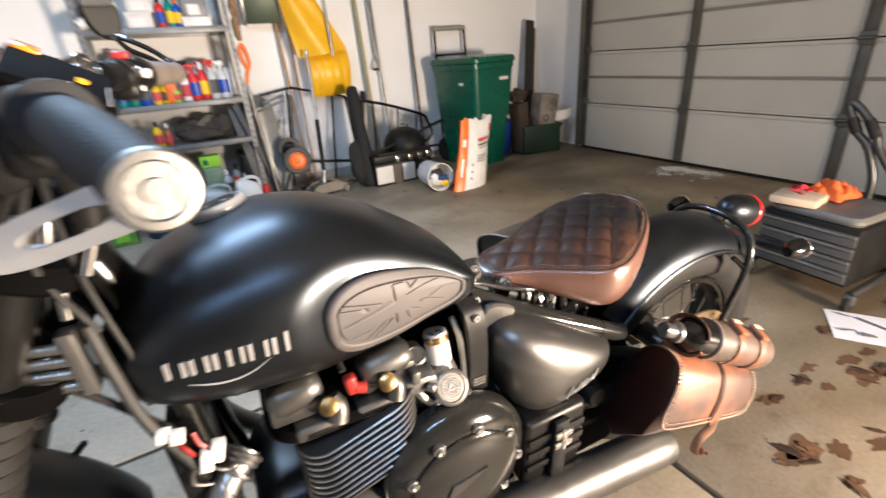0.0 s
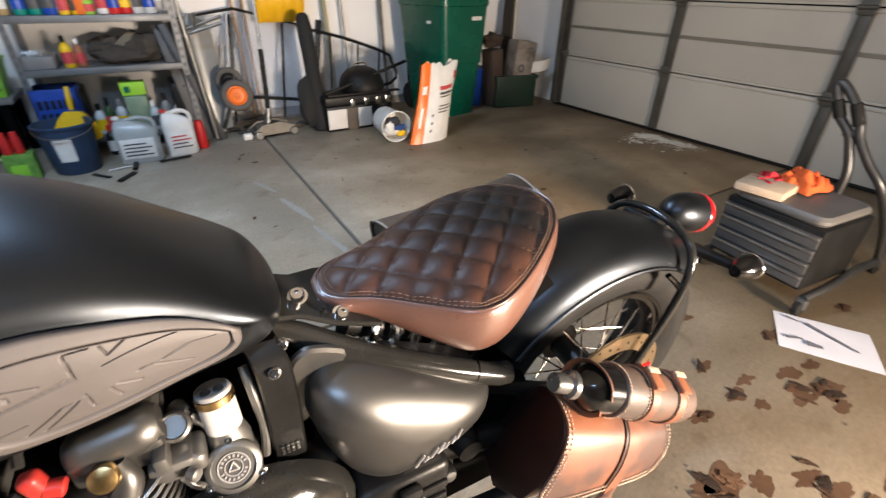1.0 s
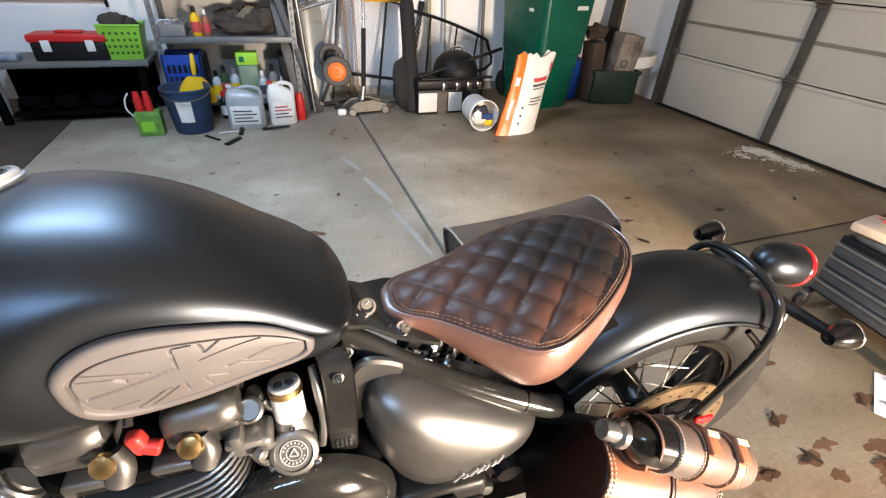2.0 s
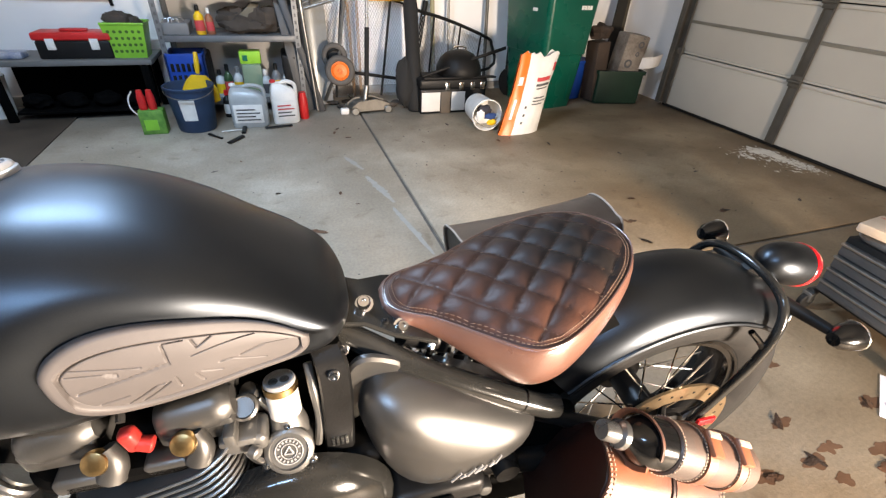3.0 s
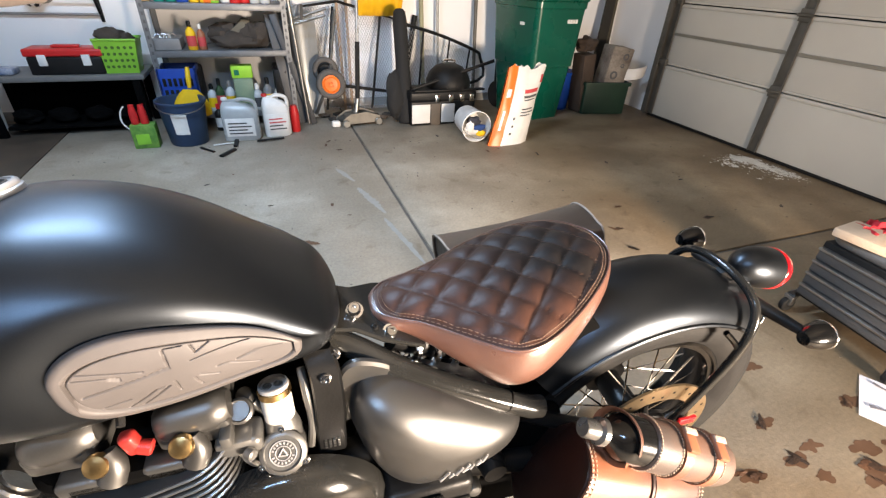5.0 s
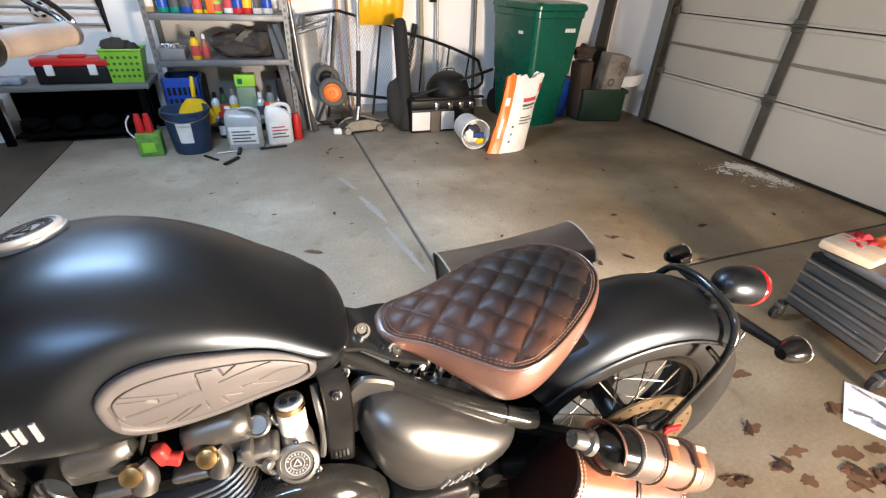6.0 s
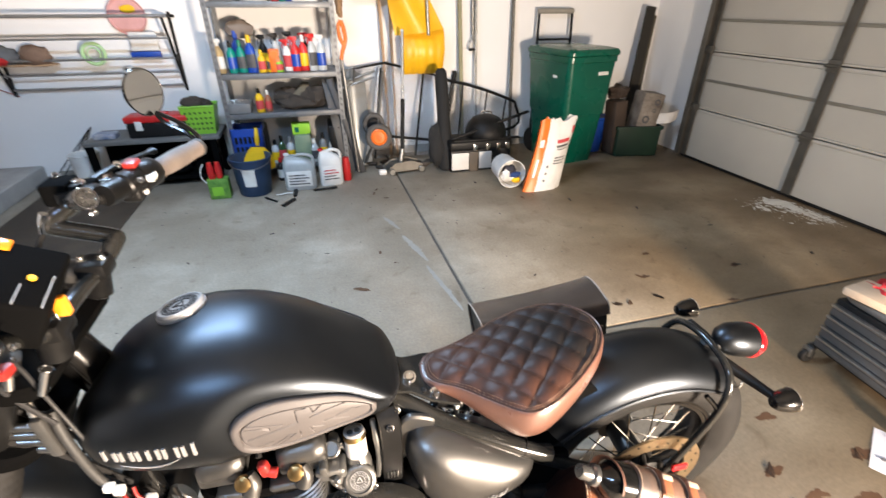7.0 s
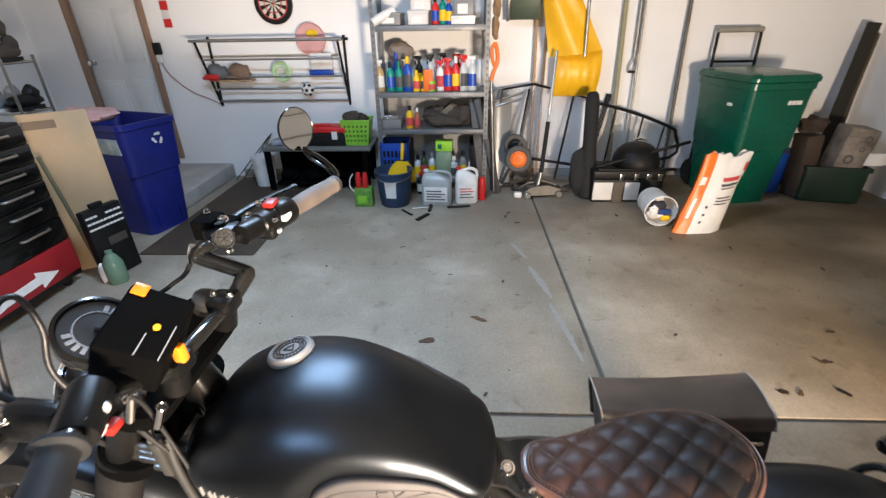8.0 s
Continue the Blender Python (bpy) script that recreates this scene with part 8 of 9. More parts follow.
thing("white_fitting", bm, P_WHITE, "small white plastic fitting on the floor", "fitting")
for k in range(9):
    bm = bm_new()
    lump(bm, (.78 + .07 * k + random.uniform(-.03, .03), 4.08 + random.uniform(-.12, .12), .018), (.05, .03, .018), 60 + k, .6, 10, 6)
    thing("dry_leaf_heap", bm, DARKCLOTH, "clump of dead leaves behind the jack", "leaves", "leaf clumps")

# ---- snow shovels on the wall ----
YEL = mat("shovel_yellow", (.78, .44, .012), (.68, .36, .01), .42, 0, 5, 160, .04)


def shovel_blade(name, c, w0, w1, h, deep, tilt, label):
    s = empty(name, pose(*c, tilt, 0, 0), label, "snow shovel", "snow shovels")
    bm = bm_new()

    def fn(u, v):
        w = w0 + (w1 - w0) * min(1, v * 1.6)
        rib = .006 * math.cos(u * math.pi * 10)
        return Vector(((u - .5) * w, -deep * math.sin(math.pi * v) ** .8 * (1 - .35 * (2 * u - 1) ** 2) + rib * (1 - v), h * v))
    sheet(bm, 30, 18, fn)
    solidify(bm, .004)
    part("blade", bm, YEL, s, "curved yellow blade", 60)
    return s


s1 = shovel_blade("snow_shovel", (1.365, 4.36, .78), .38, .40, .38, .09, 4, "yellow plastic snow shovel hung on the wall")
bm = bm_new()
sheet(bm, 24, 16, lambda u, v: Vector((-.265 + .44 * u + v * (-.09 - .15 * u), -.09 - .05 * math.sin(math.pi * u) + .012 * math.sin(9 * u + 3 * v), .34 + .46 * v + .05 * u * (1 - v))))
solidify(bm, .004)
part("second_blade", bm, YEL, s1, "second yellow blade behind", 60)
bm = bm_new()
rod(bm, (.02, -.15, .35), (.0, -.12, .86), .014, None, 12)
part("shaft", bm, STEEL, s1, "steel shaft")
sl = empty("black_tube", pose(1.46, 3.86, 0, -13, 0, 0), "black fabric tube leaning on the wall", "tube")
bm = bm_new()
lathe(bm, [(.055, 0), (.07, .03), (.066, .25), (.056, .5), (.058, .78), (.048, .86), (.03, .88), (.001, .88)], None, 20)
part("tube_body", bm, mat("black_fabric", (.005, .005, .005), (.009, .009, .009), .85, 0, 10, 160, .3), sl)
bm = bm_new()
lump(bm, (-.08, -.01, .22), (.08, .06, .2), 71, .25)
part("tube_pocket", bm, MATS["black_fabric"], sl)
for x0, x1, r, material, lab in ((1.03, 1.0, .013, WOODPALE, "pale wooden handle against the wall"), (1.09, 1.1, .013, WOODPALE, "pale wooden handle against the wall"), (1.78, 1.74, .02, mat("olive_pole", (.3, .29, .17), (.24, .22, .13), .6, 0, 6, 80, .05), "olive painted pole against the wall"), (1.93, 1.9, .011, STEEL, "thin steel pole against the wall"), (2.3, 2.28, .016, DOORSTEEL, "grey steel pole behind the bin"), (1.55, 1.72, .024, MATTBLACK, "black pole leaning on the wall")):
    bm = bm_new()
    rod(bm, (x0, 4.36, 0), (x1, 4.47, 1.75 if r != .024 else .78), r, None, 12)
    thing("pole", bm, material, lab, "pole", "poles on the wall")
grip = empty("spade_grip", pose(1.885, 4.45, .97), "steel spade hung handle down on the wall", "spade")
bm = bm_new()
rod(bm, (-.035, 0, 0), (.035, 0, 0), .011, None, 10)
part("grip_bar", bm, MATTBLACK, grip)
bm = bm_new()
tube(bm, [(-.034, 0, 0), (-.03, 0, .05), (-.008, 0, .1), (0, 0, .13)], .007, 8, 4)
tube(bm, [(.034, 0, 0), (.03, 0, .05), (.008, 0, .1), (0, 0, .13)], .007, 8, 4)
rod(bm, (0, 0, .13), (-.02, 0, .75), .013, None, 10)
part("grip_fork", bm, STEEL, grip)
sign = empty("metal_plate", pose(.9, 4.38, 1.4, 16, 0, -6), "dark green metal tray hung high on the wall", "tray")
bm = bm_new()
box(bm, (-.13, -.012, 0), (.13, .012, .24), .006)
part("tray_plate", bm, mat("tray_green", (.06, .085, .055), (.09, .11, .08), .45, .3, 8, 120, .05), sign)
bm = bm_new()
box(bm, (-.16, -.016, -.01), (-.132, .016, .25), .004)
part("tray_edge", bm, ALU, sign)
# hand truck behind the bin
truck = empty("hand_truck", pose(2.72, 4.36, 0), "grey hand truck standing behind the bin", "hand truck")
bm = bm_new()
for x in (-.18, .18):
    tube(bm, [(x, 0, .02), (x, .02, .7), (x, .04, 1.12), (x * .98, .05, 1.29)], .013, 10, 4)
for z in (.2, .5, .8, 1.05):
    rod(bm, (-.18, .02 + .03 * z, z), (.18, .02 + .03 * z, z), .01, None, 8)
box(bm, (-.2, -.15, 0), (.2, .0, .015), .004)
part("truck_frame", bm, MATTBLACK, truck)
bm = bm_new()
rod(bm, (-.19, .05, 1.3), (.19, .05, 1.3), .024, None, 14, .004)
part("truck_grip", bm, plastic("putty", (.3, .28, .24), .6), truck, "putty-coloured grip")

# ---- corner: green box, cartons, boards ----
# the corner's weak light is put into the dark carton and plank colours
gb = empty("green_tote_box", pose(3.45, 3.9, 0, 0, 0, -12), "dark green plastic box filled with cartons", "box")
bm = bm_new()
rings = []
for w, d, z in ((.2, .15, 0), (.22, .17, .01), (.222, .172, .268), (.237, .187, .27), (.237, .187, .3), (.212, .162, .3), (.208, .158, .27), (.195, .148, .014)):
    rings.append([(x, y, z) for x, y in rounded(w, d, .02, 3)])
bridge(bm, rings)
part("box_shell", bm, plastic("bottle_green", (.006, .026, .014), .5), gb)
wc = empty("white_carton", pose(3.47, 3.88, .03, 0, 7, -8), "white printed carton standing in the green box", "carton")
bm = bm_new()
box(bm, (-.1, -.12, 0), (.12, .08, .58), .012)
for v in bm.verts:
    v.co += Vector((.012 * noise.noise(v.co * 9), .012 * noise.noise(v.co * 7), .02 * noise.noise(v.co * 6)))
part("carton_body", bm, mat("scuffed_carton", (.24, .21, .175), (.08, .062, .05), .75, 0, 7, 60, .15), wc)
for x, z, r in ((.05, .5, .03), (.04, .42, .02), (-.02, .33, .038), (.06, .56, .012)):
    bm = bm_new()
    ring_band(bm, r, r * .55, .003, along((x, -.121, z), (x, -1, z)), 20)
    part("printed_ring", bm, INK, wc)
bm = bm_new()
sheet(bm, 6, 4, lambda u, v: Vector((.1 + .2 * u, -.12 - .05 * math.sin(3 * u), .3 + .1 * v + .06 * u)))
solidify(bm, .003)
part("carton_flap", bm, CARDWHITE, wc)
bc = empty("brown_carton", pose(3.27, 3.9, .02, 0, -5, 6), "crumpled brown carton in the green box", "carton")
bm = bm_new()
box(bm, (-.09, -.08, 0), (.05, .08, .52), .01)
lump(bm, (-.02, 0, .6), (.1, .09, .06), 81, .5)
part("carton_body", bm, mat("dim_cardboard", (.05, .032, .021), (.03, .02, .014), .85, 0, 6, 120, .15), bc)
bt = empty("blue_tub", pose(3.1, 4.1, 0), "blue plastic tub beside the wall", "tub")
bm = bm_new()
lathe(bm, [(.001, 0), (.12, 0), (.15, .33), (.16, .34), (.155, .355), (.14, .34), (.001, .3)], None, 28)
part("tub_body", bm, P_BLUE, bt)
for x0, y0, x1, w, h, material in ((3.58, 4.2, 3.73, .1, 1.36, mat("dim_board", (.012, .011, .008), (.02, .017, .012), .8, 0, 5, 70, .1, stretch=(4, 4, 1))), (3.66, 4.24, 3.79, .08, 1.28, mat("olive_board", (.075, .06, .035), (.05, .042, .026), .7, 0, 5, 70, .1, stretch=(4, 4, 1))), (3.73, 4.27, 3.81, .05, 1.15, MATTBLACK)):
    bm = bm_new()
    ang = math.degrees(math.atan2(x1 - x0, h))
    box(bm, (-w / 2, -.012, 0), (w / 2, .012, h), .003, 1, pose(x0, y0, 0, -8, ang, -10))
    thing("leaning_plank", bm, material, "dark wooden plank leaning in the corner", "plank", "planks in the corner")
# ---- left side: tool chest, boards, shoe rack ----
chest = empty("tool_chest", pose(-1.96, 2.43, 0), "black steel tool chest with long drawer pulls", "tool chest")
bm = bm_new()
box(bm, (-.5, -1.0, .05), (-.012, 0, .96), .008)
part("chest_body", bm, P_BLACK, chest)
z = .945
for k, h in enumerate((.1, .1, .1, .1, .12, .14, .2)):
    bm = bm_new()
    box(bm, (-.012, -.985, z - h + .006), (.006, -.012, z), .004)
    d = part("drawer", bm, GLOSSBLACK if k < 6 else mat("chest_red", (.34, .02, .025), (.28, .015, .02), .4, .2, 9, 120, .03), chest, "black drawer front" if k < 6 else "red lower panel")
    if k < 6:
        bm = bm_new()
        tube(bm, [(.006, -.29, z - .035), (.022, -.275, z - .035), (.024, -.2, z - .035), (.022, -.125, z - .035), (.006, -.11, z - .035)], .008, 8, 4)
        part("drawer_pull", bm, ALU, d, "long bright pull")
    else:
        bm = bm_new()
        prism(bm, [(-.75, .05), (-.5, .12), (-.3, .13), (-.3, .16), (-.16, .1), (-.28, .055), (-.28, .085), (-.5, .075), (-.72, .03)], .003, Matrix(((0, 0, 1, .006), (1, 0, 0, 0), (0, 1, 0, .05), (0, 0, 0, 1))))
        part("white_sweep", bm, LABEL, d, "white sweeping mark")
    z -= h
for y in (-.92, -.08):
    for x in (-.44, -.06):
        bm = bm_new()
        rod(bm, (x - .015, y, .026), (x + .015, y, .026), .026, None, 16)
        part("caster", bm, RUBBER, chest)
board = empty("tan_board", pose(-1.935, 2.605, .012, -3, 0, 39), "tan fibreboard sheet leaning beside the chest", "board")
bm = bm_new()
box(bm, (-.165, -.006, 0), (.16, .006, .96), .002)
part("board_sheet", bm, mat("tan_fibre", (.46, .31, .17), (.4, .26, .14), .7, 0, 4, 90, .06), board)
bm = bm_new()
box(bm, (-.15, -.0085, .875), (.0, -.0055, .92))
part("board_label", bm, CARD, board)
bm = bm_new()
tube(bm, [(-1.985, 2.47, .76), (-1.915, 2.455, .4), (-1.84, 2.43, .004)], .011, 8, 6)
thing("wood_stick", bm, mat("olive_stick", (.1, .085, .045), (.07, .06, .03), .7, 0, 8, 120, .1), "dark olive stick leaning across the board", "stick")
bcase = empty("black_case", pose(-1.79, 2.52, .004, -1, 0, 76), "black carton with pale print lines", "carton")
bm = bm_new()
box(bm, (-.12, -.02, .0), (.12, .03, .44), .005)
part("case_body", bm, MATTBLACK, bcase)
bm = bm_new()
box(bm, (-.05, -.008, .44), (.03, .018, .47), .008)
part("case_handle", bm, MATTBLACK, bcase)
bm = bm_new()
box(bm, (-.03, -.0225, .2), (.09, -.0195, .25))
part("pale_panel", bm, DARKCLOTH, bcase, "pale printed panel")
for k in range(3):
    bm = bm_new()
    for i in range(9):
        if not (k == 2 and i in (3, 4)):
            box(bm, (-.112 + .025 * i, -.0225, .32 + .036 * k), (-.092 + .025 * i, -.0195, .332 + .036 * k))
    part("print_bars", bm, LABEL, bcase)
bm = bm_new()
lathe(bm, [(.001, 0), (.05, .0), (.055, .01), (.055, .13), (.03, .18), (.02, .19), (.02, .21), (.001, .21)], Matrix.Translation((-1.735, 2.40, 0)), 20)
thing("green_bottle", bm, mat("green_glass", (.12, .2, .14), (.09, .16, .11), .2, 0, 10, 100, 0), "dull green bottle standing on the floor", "bottle")
bm = bm_new()
lump(bm, (-1.80, 2.40, .06), (.035, .035, .065), 91, .4)
thing("paper_scrap", bm, P_WHITE, "crumpled white paper by the carton", "paper")
shoe = empty("shoe_rack", pose(-2.75, 3.1, .0), "dark wire shoe rack holding shoes", "shoe rack")
bm = bm_new()
for x in (-.3, .28):
    for y in (-.12, .12):
        rod(bm, (x, y, 0), (x, y, 1.24), .009, None, 8)
for z in (.3, .6, .9, 1.2):
    for y in (-.12, 0, .12):
        rod(bm, (-.3, y, z), (.28, y, z), .007, None, 8)
    for x in (-.3, .28):
        rod(bm, (x, -.12, z), (x, .12, z), .007, None, 8)
part("rack_frame", bm, STEEL, shoe)
k = 0
for z in (.31, .61, .91, 1.21):
    for x in (-.2, -.05, .1, .22):
        s = empty("shoe", pose(-2.75 + x, 3.1, z, 0, 0, random.uniform(-10, 10)), ("black worn shoe on the wire rack", "grey and white trainer on the rack")[k % 3 == 1], "shoe", "shoes on the rack")
        bm = bm_new()
        lump(bm, (0, 0, .055), (.042, .12, .045), 100 + k, .2)
        lump(bm, (0, .06, .1), (.036, .05, .05), 130 + k, .2)
        part("upper", bm, (DARKCLOTH, P_GREY, P_BLACK)[k % 3], s)
        bm = bm_new()
        prism(bm, [(.04 * math.cos(a), .12 * math.sin(a)) for a in (2 * math.pi * i / 16 for i in range(16))], .02, pose(0, 0, 0))
        part("sole", bm, P_WHITE if k % 3 == 1 else RUBBER, s)
        k += 1
bm = bm_new()
lump(bm, (-2.72, 3.1, 1.42), (.22, .1, .1), 140, .4)
thing("dark_coat", bm, DARKCLOTH, "dark folded coat on the shoe rack", "coat")
bm = bm_new()
lump(bm, (-2.3, 2.05, .98), (.16, .25, .08), 141, .4)
thing("rags", bm, P_GREY, "heap of grey rags on the tool chest", "rags")
# ---- rolling seat with drawers ----
seatbox = empty("rolling_seat", pose(2.19, .775, 0, 0, 0, -6), "rolling mechanic's seat with grey drawers and padded top", "rolling seat")
bm = bm_new()
box(bm, (.012, -.17, .1), (.32, .19, .345), .006)
part("seat_case", bm, P_BLACK, seatbox)
FRAMESTEEL = mat("dark_tube_steel", (.1, .1, .1), (.07, .07, .07), .4, .8, 14, 200, .03)
DRAWERGREY = mat("drawer_grey", (.11, .112, .115), (.09, .091, .094), .36, .5, 8, 150, .03)
for k in range(4):
    z0 = .115 + .053 * k
    bm = bm_new()
    box(bm, (0, -.165, z0), (.014, .185, z0 + .048), .003)
    d = part("drawer", bm, DRAWERGREY, seatbox, "grey drawer front")
    bm = bm_new()
    box(bm, (-.012, -.165, z0 + .038), (.001, .185, z0 + .049), .004)
    part("drawer_lip", bm, ALU, d, "bright lip")
bm = bm_new()
prism(bm, rounded(.155, .172, .04), .036, pose(.17, .012, .346), .012)
part("seat_pad", bm, mat("grey_vinyl", (.13, .124, .115), (.09, .085, .08), .5, 0, 7, 140, .12), seatbox, "worn grey vinyl pad")
for pts in ([(.03, -.19, .075), (.16, -.2, .1), (.36, -.18, .1), (.64, -.15, .06)], [(.03, .21, .075), (.16, .215, .09), (.36, .2, .09), (.5, .19, .06)]):
    bm = bm_new()
    tube(bm, pts, .016, 10, 5)
    part("base_tube", bm, FRAMESTEEL, seatbox, "steel base tube")
for x, y in ((.03, -.19), (.03, .21), (.64, -.15), (.5, .19)):
    bm = bm_new()
    rod(bm, (x, y - .012, .032), (x, y + .012, .032), .032, None, 18, .004)
    w = part("caster", bm, RUBBER, seatbox)
    bm = bm_new()
    box(bm, (x - .012, y - .02, .032), (x + .012, y + .02, .075), .005)
    part("caster_fork", bm, STEEL, w)
bm = bm_new()
tube(bm, [(.64, -.15, .06), (.6, -.13, .2), (.49, -.095, .384), (.463, -.02, .48), (.456, .04, .565), (.456, .065, .63), (.455, .12, .70), (.455, .168, .743), (.455, .187, .735), (.455, .168, .69), (.455, .135, .626), (.456, .085, .575), (.46, .06, .52), (.465, .03, .42), (.465, .03, .3), (.45, .03, .1)], .0165, 12, 6)
frm = part("push_frame", bm, FRAMESTEEL, seatbox, "bent steel push frame")
for a, b in (((.456, .058, .605), (.455, .1, .68)), ((.455, .132, .62), (.455, .163, .682))):
    bm = bm_new()
    rod(bm, a, b, .0215, None, 14, .003)
    part("foam_grip", bm, RUBBER, frm, "black foam grip")
bm = bm_new()
box(bm, (.445, .03, .555), (.467, .1, .585), .008)
part("cross_brace", bm, FRAMESTEEL, frm)
S = pose(2.19, .775, 0, 0, 0, -6)
sp = empty("sponge", S @ pose(.07, .1, .383, 0, 0, 12), "beige sponge block on the seat pad", "sponge")
bm = bm_new()
box(bm, (-.075, -.085, 0), (.075, .085, .034), .008, 2)
part("sponge_block", bm, mat("beige_sponge", (.55, .42, .3), (.48, .36, .25), .95, 0, 20, 140, .4), sp)


def rag(name, c, size, seed, material, label):
    t = empty(name, S @ Matrix.Translation(c), label, "rag")
    bm = bm_new()

    def fn(u, v):
        x, y = (u - .5) * size[0], (v - .5) * size[1]
        e = 1 - max(abs(2 * u - 1), abs(2 * v - 1)) ** 4
        z = .008 + size[2] * e * (.45 + .9 * abs(noise.noise(Vector((u * 3.2 + seed, v * 3.2, seed)))) + .3 * noise.noise(Vector((u * 8, v * 8 + seed, 0))))
        return Vector((x + .02 * noise.noise(Vector((u * 4, v * 4, seed + 2))), y + .02 * noise.noise(Vector((v * 4, u * 4, seed + 5))), max(z, .003)))
    sheet(bm, 30, 30, fn)
    sheet(bm, 30, 30, lambda u, v: fn(u, v) - Vector((0, 0, .002)))
    part("cloth", bm, material, t, "", 70)


rag("orange_rag", (.24, .07, .383), (.17, .16, .075), 3.3, mat("orange_cloth", (.72, .13, .025), (.58, .09, .02), .9, 0, 14, 180, .3), "crumpled orange cloth on the seat pad")
rag("red_rag", (.14, .14, .384), (.17, .11, .04), 4.1, mat("red_cloth", (.5, .02, .03), (.38, .015, .025), .9, 0, 14, 180, .3), "crumpled red cloth on the seat pad")

# ---- sheet of paper, leaves, salt, crumbs ----
PAPER = mat("paper_white", (.62, .62, .66), (.55, .55, .6), .6, 0, 5, 120, .02)
m = pose(2.131, .457, 0, 0, 0, -59.5)
paper = empty("paper_sheet", m, "white printed sheet lying on the floor", "paper")
bm = bm_new()
sheet(bm, 10, 8, lambda u, v: Vector(((u - .5) * .29, (v - .5) * .22, .002 + .003 * abs(noise.noise(Vector((u * 3, v * 3, 2)))) + .006 * max(0, u - .8))))
solidify(bm, .0006)
part("sheet", bm, PAPER, paper)
for x0, y0, x1, y1, w in ((-.05, .07, .09, -.03, .016), (-.11, .085, -.07, .07, .012), (-.12, -.05, -.07, -.035, .014), (-.06, -.055, -.015, -.06, .03)):
    bm = bm_new()
    d = Vector((x1 - x0, y1 - y0, 0)).normalized()
    n = Vector((-d.y, d.x, 0)) * w / 2
    a, b = Vector((x0, y0, .0072)), Vector((x1, y1, .0072))
    bridge(bm, [[a - n, a + n, b + n * .5, b - n * .5], [p + Vector((0, 0, .0006)) for p in (a - n, a + n, b + n * .5, b - n * .5)]])
    part("printed_shape", bm, mat("grey_print", (.1, .1, .12), (.16, .16, .18), .6, 0, 20, 100, 0), paper)

LEAFMATS = [mat("leaf_brown", (.062, .028, .012), (.036, .016, .008), .6, 0, 30, 140, .2, island=.4), mat("leaf_dark", (.03, .015, .008), (.018, .01, .006), .55, 0, 30, 140, .2, island=.4), mat("leaf_tan", (.1, .05, .024), (.06, .03, .014), .7, 0, 30, 140, .2, island=.35)]


def leaf_mesh(seed, lobes):
    """A limp leaf: ragged, lobed or torn at the rim, curled here and there."""
    bm = bm_new()
    n = 40
    rim = []
    for k in range(n):
        a = 2 * math.pi * k / n
        v = Vector((math.cos(a), math.sin(a), seed))
        r = (.72 + .28 * abs(math.cos(a * lobes / 2)) ** .8) if lobes else 1 - .2 * abs(math.sin(a)) ** 3
        r *= 1 + .3 * noise.noise(v * 1.3) + .16 * noise.noise(v * 4.1)
        rim.append(Vector((r * .04 * math.cos(a) * 1.3, r * .026 * math.sin(a), .0015 + .006 * max(0, noise.noise(v * 1.7)))))
    c = bm.verts.new((0, 0, .003))
    vs = [bm.verts.new(p) for p in rim]
    mid = [bm.verts.new(p * .55 + Vector((0, 0, .0025))) for p in rim]
    for k in range(n):
        j = (k + 1) % n
        bm.faces.new((c, mid[k], mid[j]))
        bm.faces.new((mid[k], vs[k], vs[j], mid[j]))
    me = bpy.data.meshes.new("leaf")
    bm.to_mesh(me)
    bm.free()
    me.shade_smooth()
    return me


LEAVES = []
for k in range(15):
    me = leaf_mesh(k * 3.7, (0, 0, 3, 0, 0)[k % 5])
    me.materials.append(LEAFMATS[k % 3])
    LEAVES.append(me)
rnd = random.Random(5)


def leaf(x, y, size, kind=None):
    ob = new("dead_leaf", LEAVES[rnd.randrange(15) if kind is None else kind])
    ob.matrix_world = pose(x, y, .0008 + rnd.random() * .003, 0, 0, rnd.uniform(0, 360)) @ Matrix.Diagonal((size, size * rnd.uniform(.6, 1.1), size, 1))
    tagged(ob, "limp brown fallen leaf lying on the concrete", "leaf", "fallen leaves")


# damp brown marks under the drifts
DAMP = mat("damp_leaf_stain", (.055, .026, .012), (.09, .048, .026), .6, 0, 9, 60, .1)
stain_spots = ((1.32, .34, .075), (1.26, .365, .05), (1.395, .295, .055), (1.885, .35, .075), (1.85, .295, .05), (1.95, .425, .045), (1.62, .48, .045), (1.645, .42, .035), (1.505, .24, .045), (1.525, .175, .06), (1.545, .115, .05), (1.57, .045, .04), (1.39, .08, .08), (1.465, .02, .04), (1.307, .225, .035), (1.67, .11, .045), (2.33, .235, .05), (2.46, .165, .05), (2.94, .435, .05), (2.41, .505, .05), (2.17, .207, .03), (1.45, .49, .04), (1.645, .6, .04), (1.81, .78, .04), (1.79, .375, .06), (1.86, .445, .06), (1.705, .5, .04), (2.0, .573, .05), (1.71, 1.56, .03), (2.02, 1.75, .035), (2.62, 1.72, .04), (2.2, 1.97, .025), (2.32, 1.43, .03))
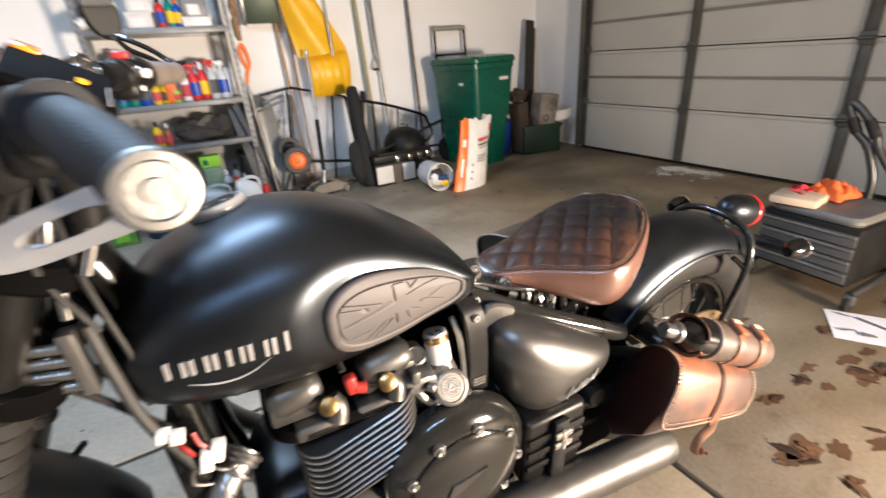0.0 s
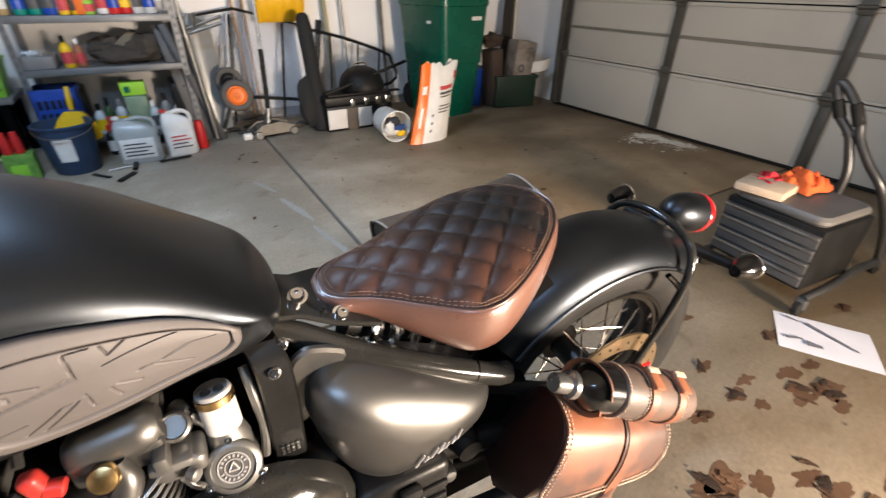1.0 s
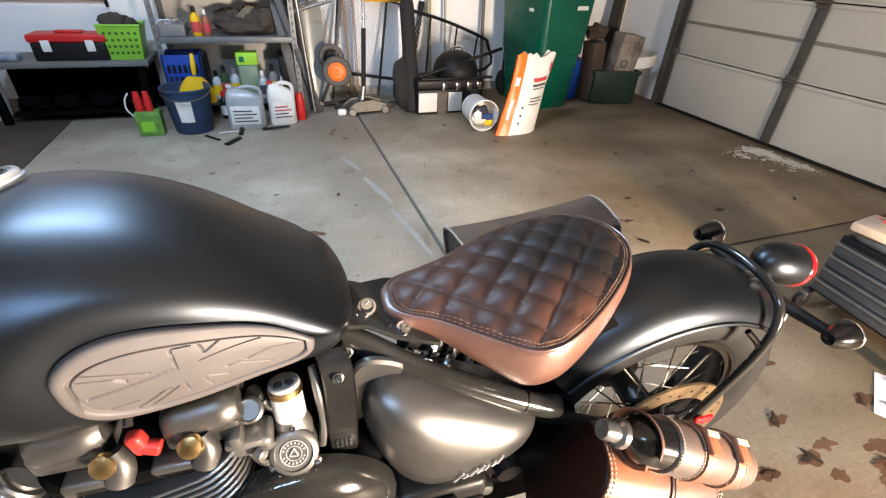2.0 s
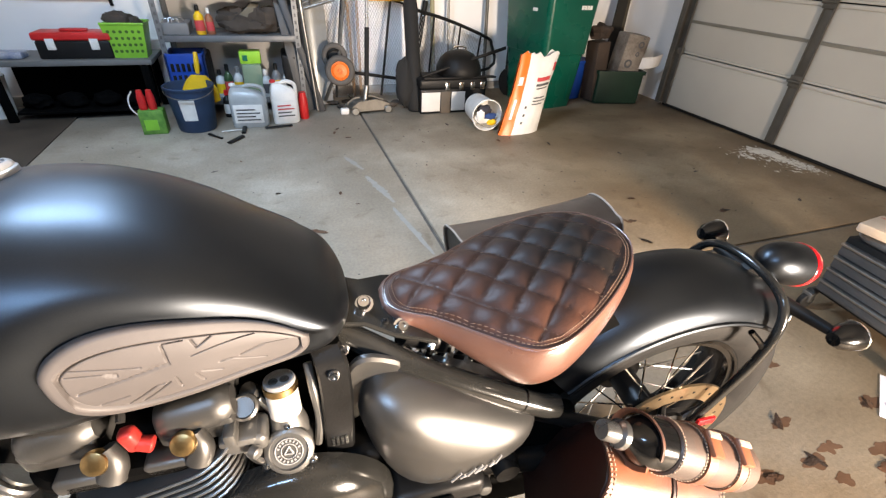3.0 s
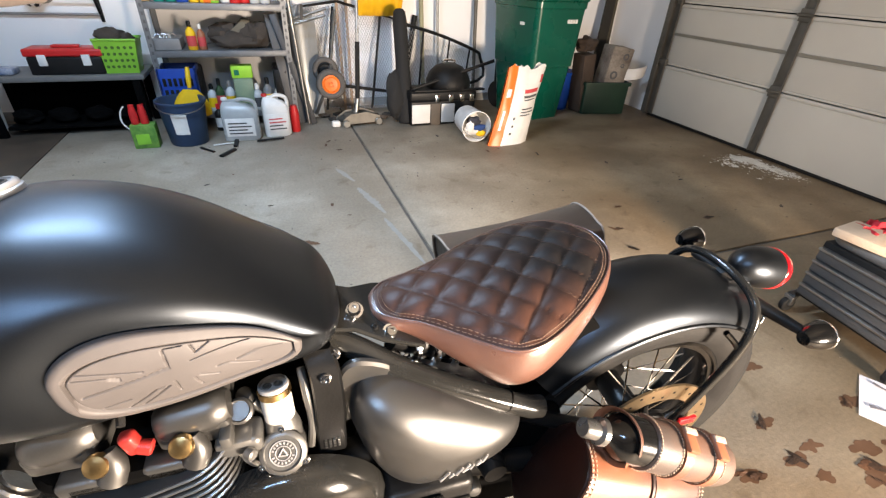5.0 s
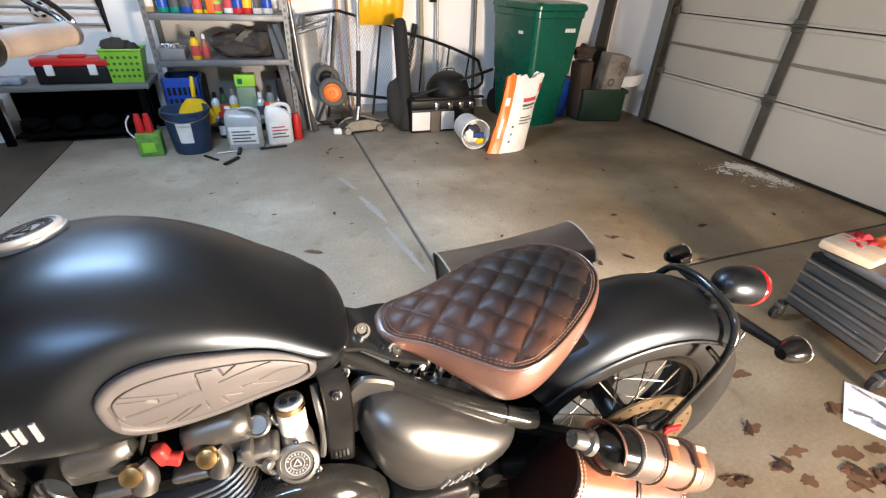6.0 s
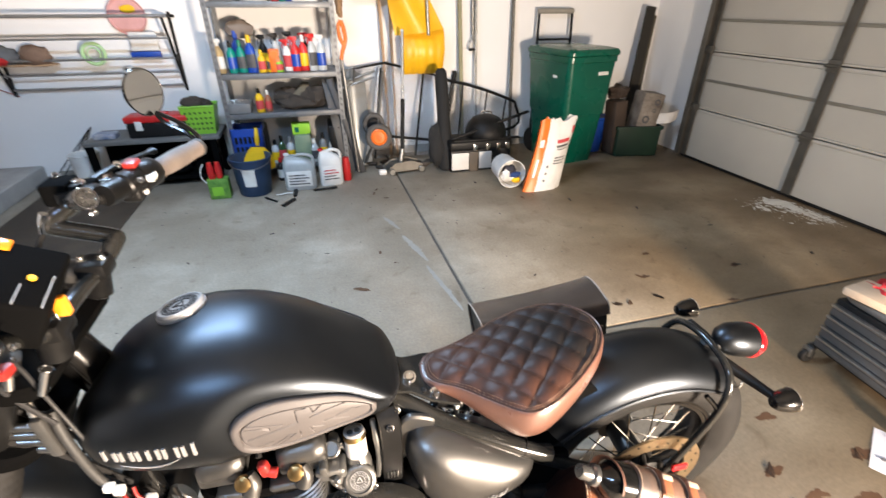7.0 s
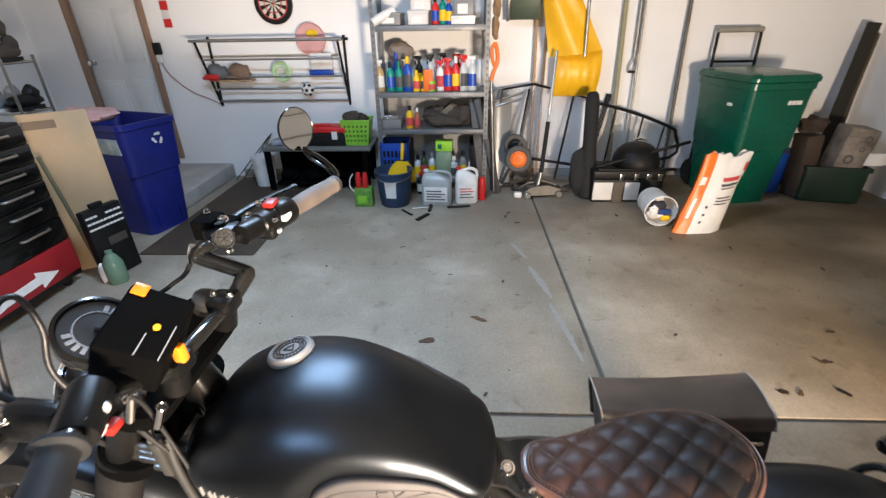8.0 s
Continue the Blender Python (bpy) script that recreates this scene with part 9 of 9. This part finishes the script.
for i, (cx, cy, size) in enumerate(stain_spots):
    bm = bm_new()
    rim = []
    for k in range(48):
        a = 2 * math.pi * k / 48
        v = Vector((math.cos(a), math.sin(a), i * 2.7))
        r = size * (.6 + .45 * noise.noise(v * 1.2) + .2 * noise.noise(v * 2.6) + .08 * noise.noise(v * 7))
        r = max(r, size * .12)
        rim.append((cx + r * 1.3 * math.cos(a), cy + r * .7 * math.sin(a)))
    bridge(bm, [[(x, y, .0002) for x, y in rim], [(x, y, .0006) for x, y in rim]])
    ob = thing("leaf_stain", bm, DAMP, "damp brown leaf stain on the concrete", "stain", "stains under the leaves")

# drifts of leaves behind the rear wheel: middle, spread, count
for cx, cy, sx, sy, n in ((1.33, .335, .07, .035, 6), (1.26, .365, .03, .02, 2), (1.885, .35, .06, .03, 4), (1.62, .475, .03, .02, 2), (1.52, .2, .03, .05, 4), (1.56, .09, .02, .06, 3), (1.40, .085, .06, .04, 6), (1.465, .02, .02, .02, 1), (1.307, .225, .025, .02, 2), (1.675, .1, .025, .02, 2), (2.39, .2, .08, .04, 3), (2.94, .435, .03, .02, 2), (2.41, .505, .03, .02, 1), (1.45, .49, .03, .02, 2), (1.65, .6, .03, .02, 1), (1.82, .41, .05, .05, 4), (2.0, .57, .03, .02, 2), (1.98, 1.55, .03, .02, 1), (2.02, 1.75, .03, .02, 1), (2.62, 1.73, .03, .02, 1)):
    for i in range(n):
        leaf(cx + rnd.gauss(0, sx * .6), cy + rnd.gauss(0, sy * .55), rnd.uniform(.35, .66))
for x, y, s in ((.2, 1.86, .85), (.47, 2.04, .7), (.62, 2.43, .4), (.69, 2.28, .3), (2.2, 1.97, .4), (1.43, 1.93, .3), (2.19, 2.88, .6), (1.71, 1.55, .4), (1.78, 1.55, .5), (.47, 1.51, .3), (-.04, 2.88, .35), (.44, 2.06, .5), (.3, 2.5, .3), (.75, 3.5, .5), (.8, 3.3, .4), (.72, 3.42, .6), (1.6, 3.45, .5), (1.3, 3.1, .3), (2.6, 2.6, .5), (2.9, 2.2, .4), (1.85, 3.02, .5), (3.2, 1.7, .5), (2.0, 2.4, .3), (1.2, 2.7, .3), (.1, 3.0, .3), (-.5, 2.6, .3)):
    leaf(x, y, s)
bm = bm_new()
for k in range(260):
    x, y = rnd.uniform(-1.0, 3.7), rnd.uniform(.1, 3.9)
    s = rnd.uniform(.0015, .005)
    box(bm, (x - s, y - s * rnd.uniform(.4, 1), -.0005), (x + s, y + s * rnd.uniform(.4, 1), s * .5))
tagged(mesh_object("crumbs", bm, JOINT, 0), "scattered dirt crumbs on the concrete", "dirt", kind="stuff")
bm = bm_new()
for k in range(1300):
    t = rnd.random() ** 1.4
    lane = rnd.choice((0, 0, .1, .17, -.08))
    x, y = 3.72 + .06 * t + lane * .25 - (.3 * rnd.random() ** 2 if k % 4 == 0 else 0) + rnd.gauss(0, .03), 2.42 - .42 * t ** 1.2 + rnd.gauss(0, .035)
    x = min(x, 3.86)
    s = rnd.uniform(.0015, .006) * (1 - .4 * t) * (2.2 if k % 9 == 0 else 1)
    lump(bm, (x, y, s * .05), (s * 1.6, s * 2.2, s * .22), k, .6, 6, 3)
tagged(mesh_object("salt_residue", bm, mat("salt_white", (.68, .66, .6), (.55, .53, .47), .9, 0, 14, 140, .2)), "white dried salt residue by the garage door", "salt", kind="stuff")

# pale scuff marks beside the saw-cut
CHALK = mat("pale_scuff", (.3, .282, .247), (.27, .252, .22), .8, 0, 30, 160, .15)
for i, (x0, y0, x1, y1, w) in enumerate(((.80, 2.62, .88, 2.25, .045), (.86, 2.2, .93, 1.72, .035), (.72, 2.95, .80, 2.72, .035))):
    bm = bm_new()
    d = Vector((x1 - x0, y1 - y0, 0))
    side = Vector((-d.y, d.x, 0)).normalized()
    lo, hi = [], []
    for k in range(31):
        t = k / 30
        c = Vector((x0, y0, 0)) + d * t
        a = w * (.3 + .7 * abs(noise.noise(Vector((t * 9, i, 0))))) * math.sin(math.pi * (t * .96 + .02)) ** .4
        b = w * (.3 + .7 * abs(noise.noise(Vector((t * 9, i, 5))))) * math.sin(math.pi * (t * .96 + .02)) ** .4
        lo.append(c - side * a)
        hi.append(c + side * b)
    rim = lo + hi[::-1]
    bridge(bm, [[p + Vector((0, 0, .0002)) for p in rim], [p + Vector((0, 0, .0005)) for p in rim]])
    thing("scuff_mark", bm, CHALK, "pale scuff mark on the concrete floor", "mark", "scuff marks")
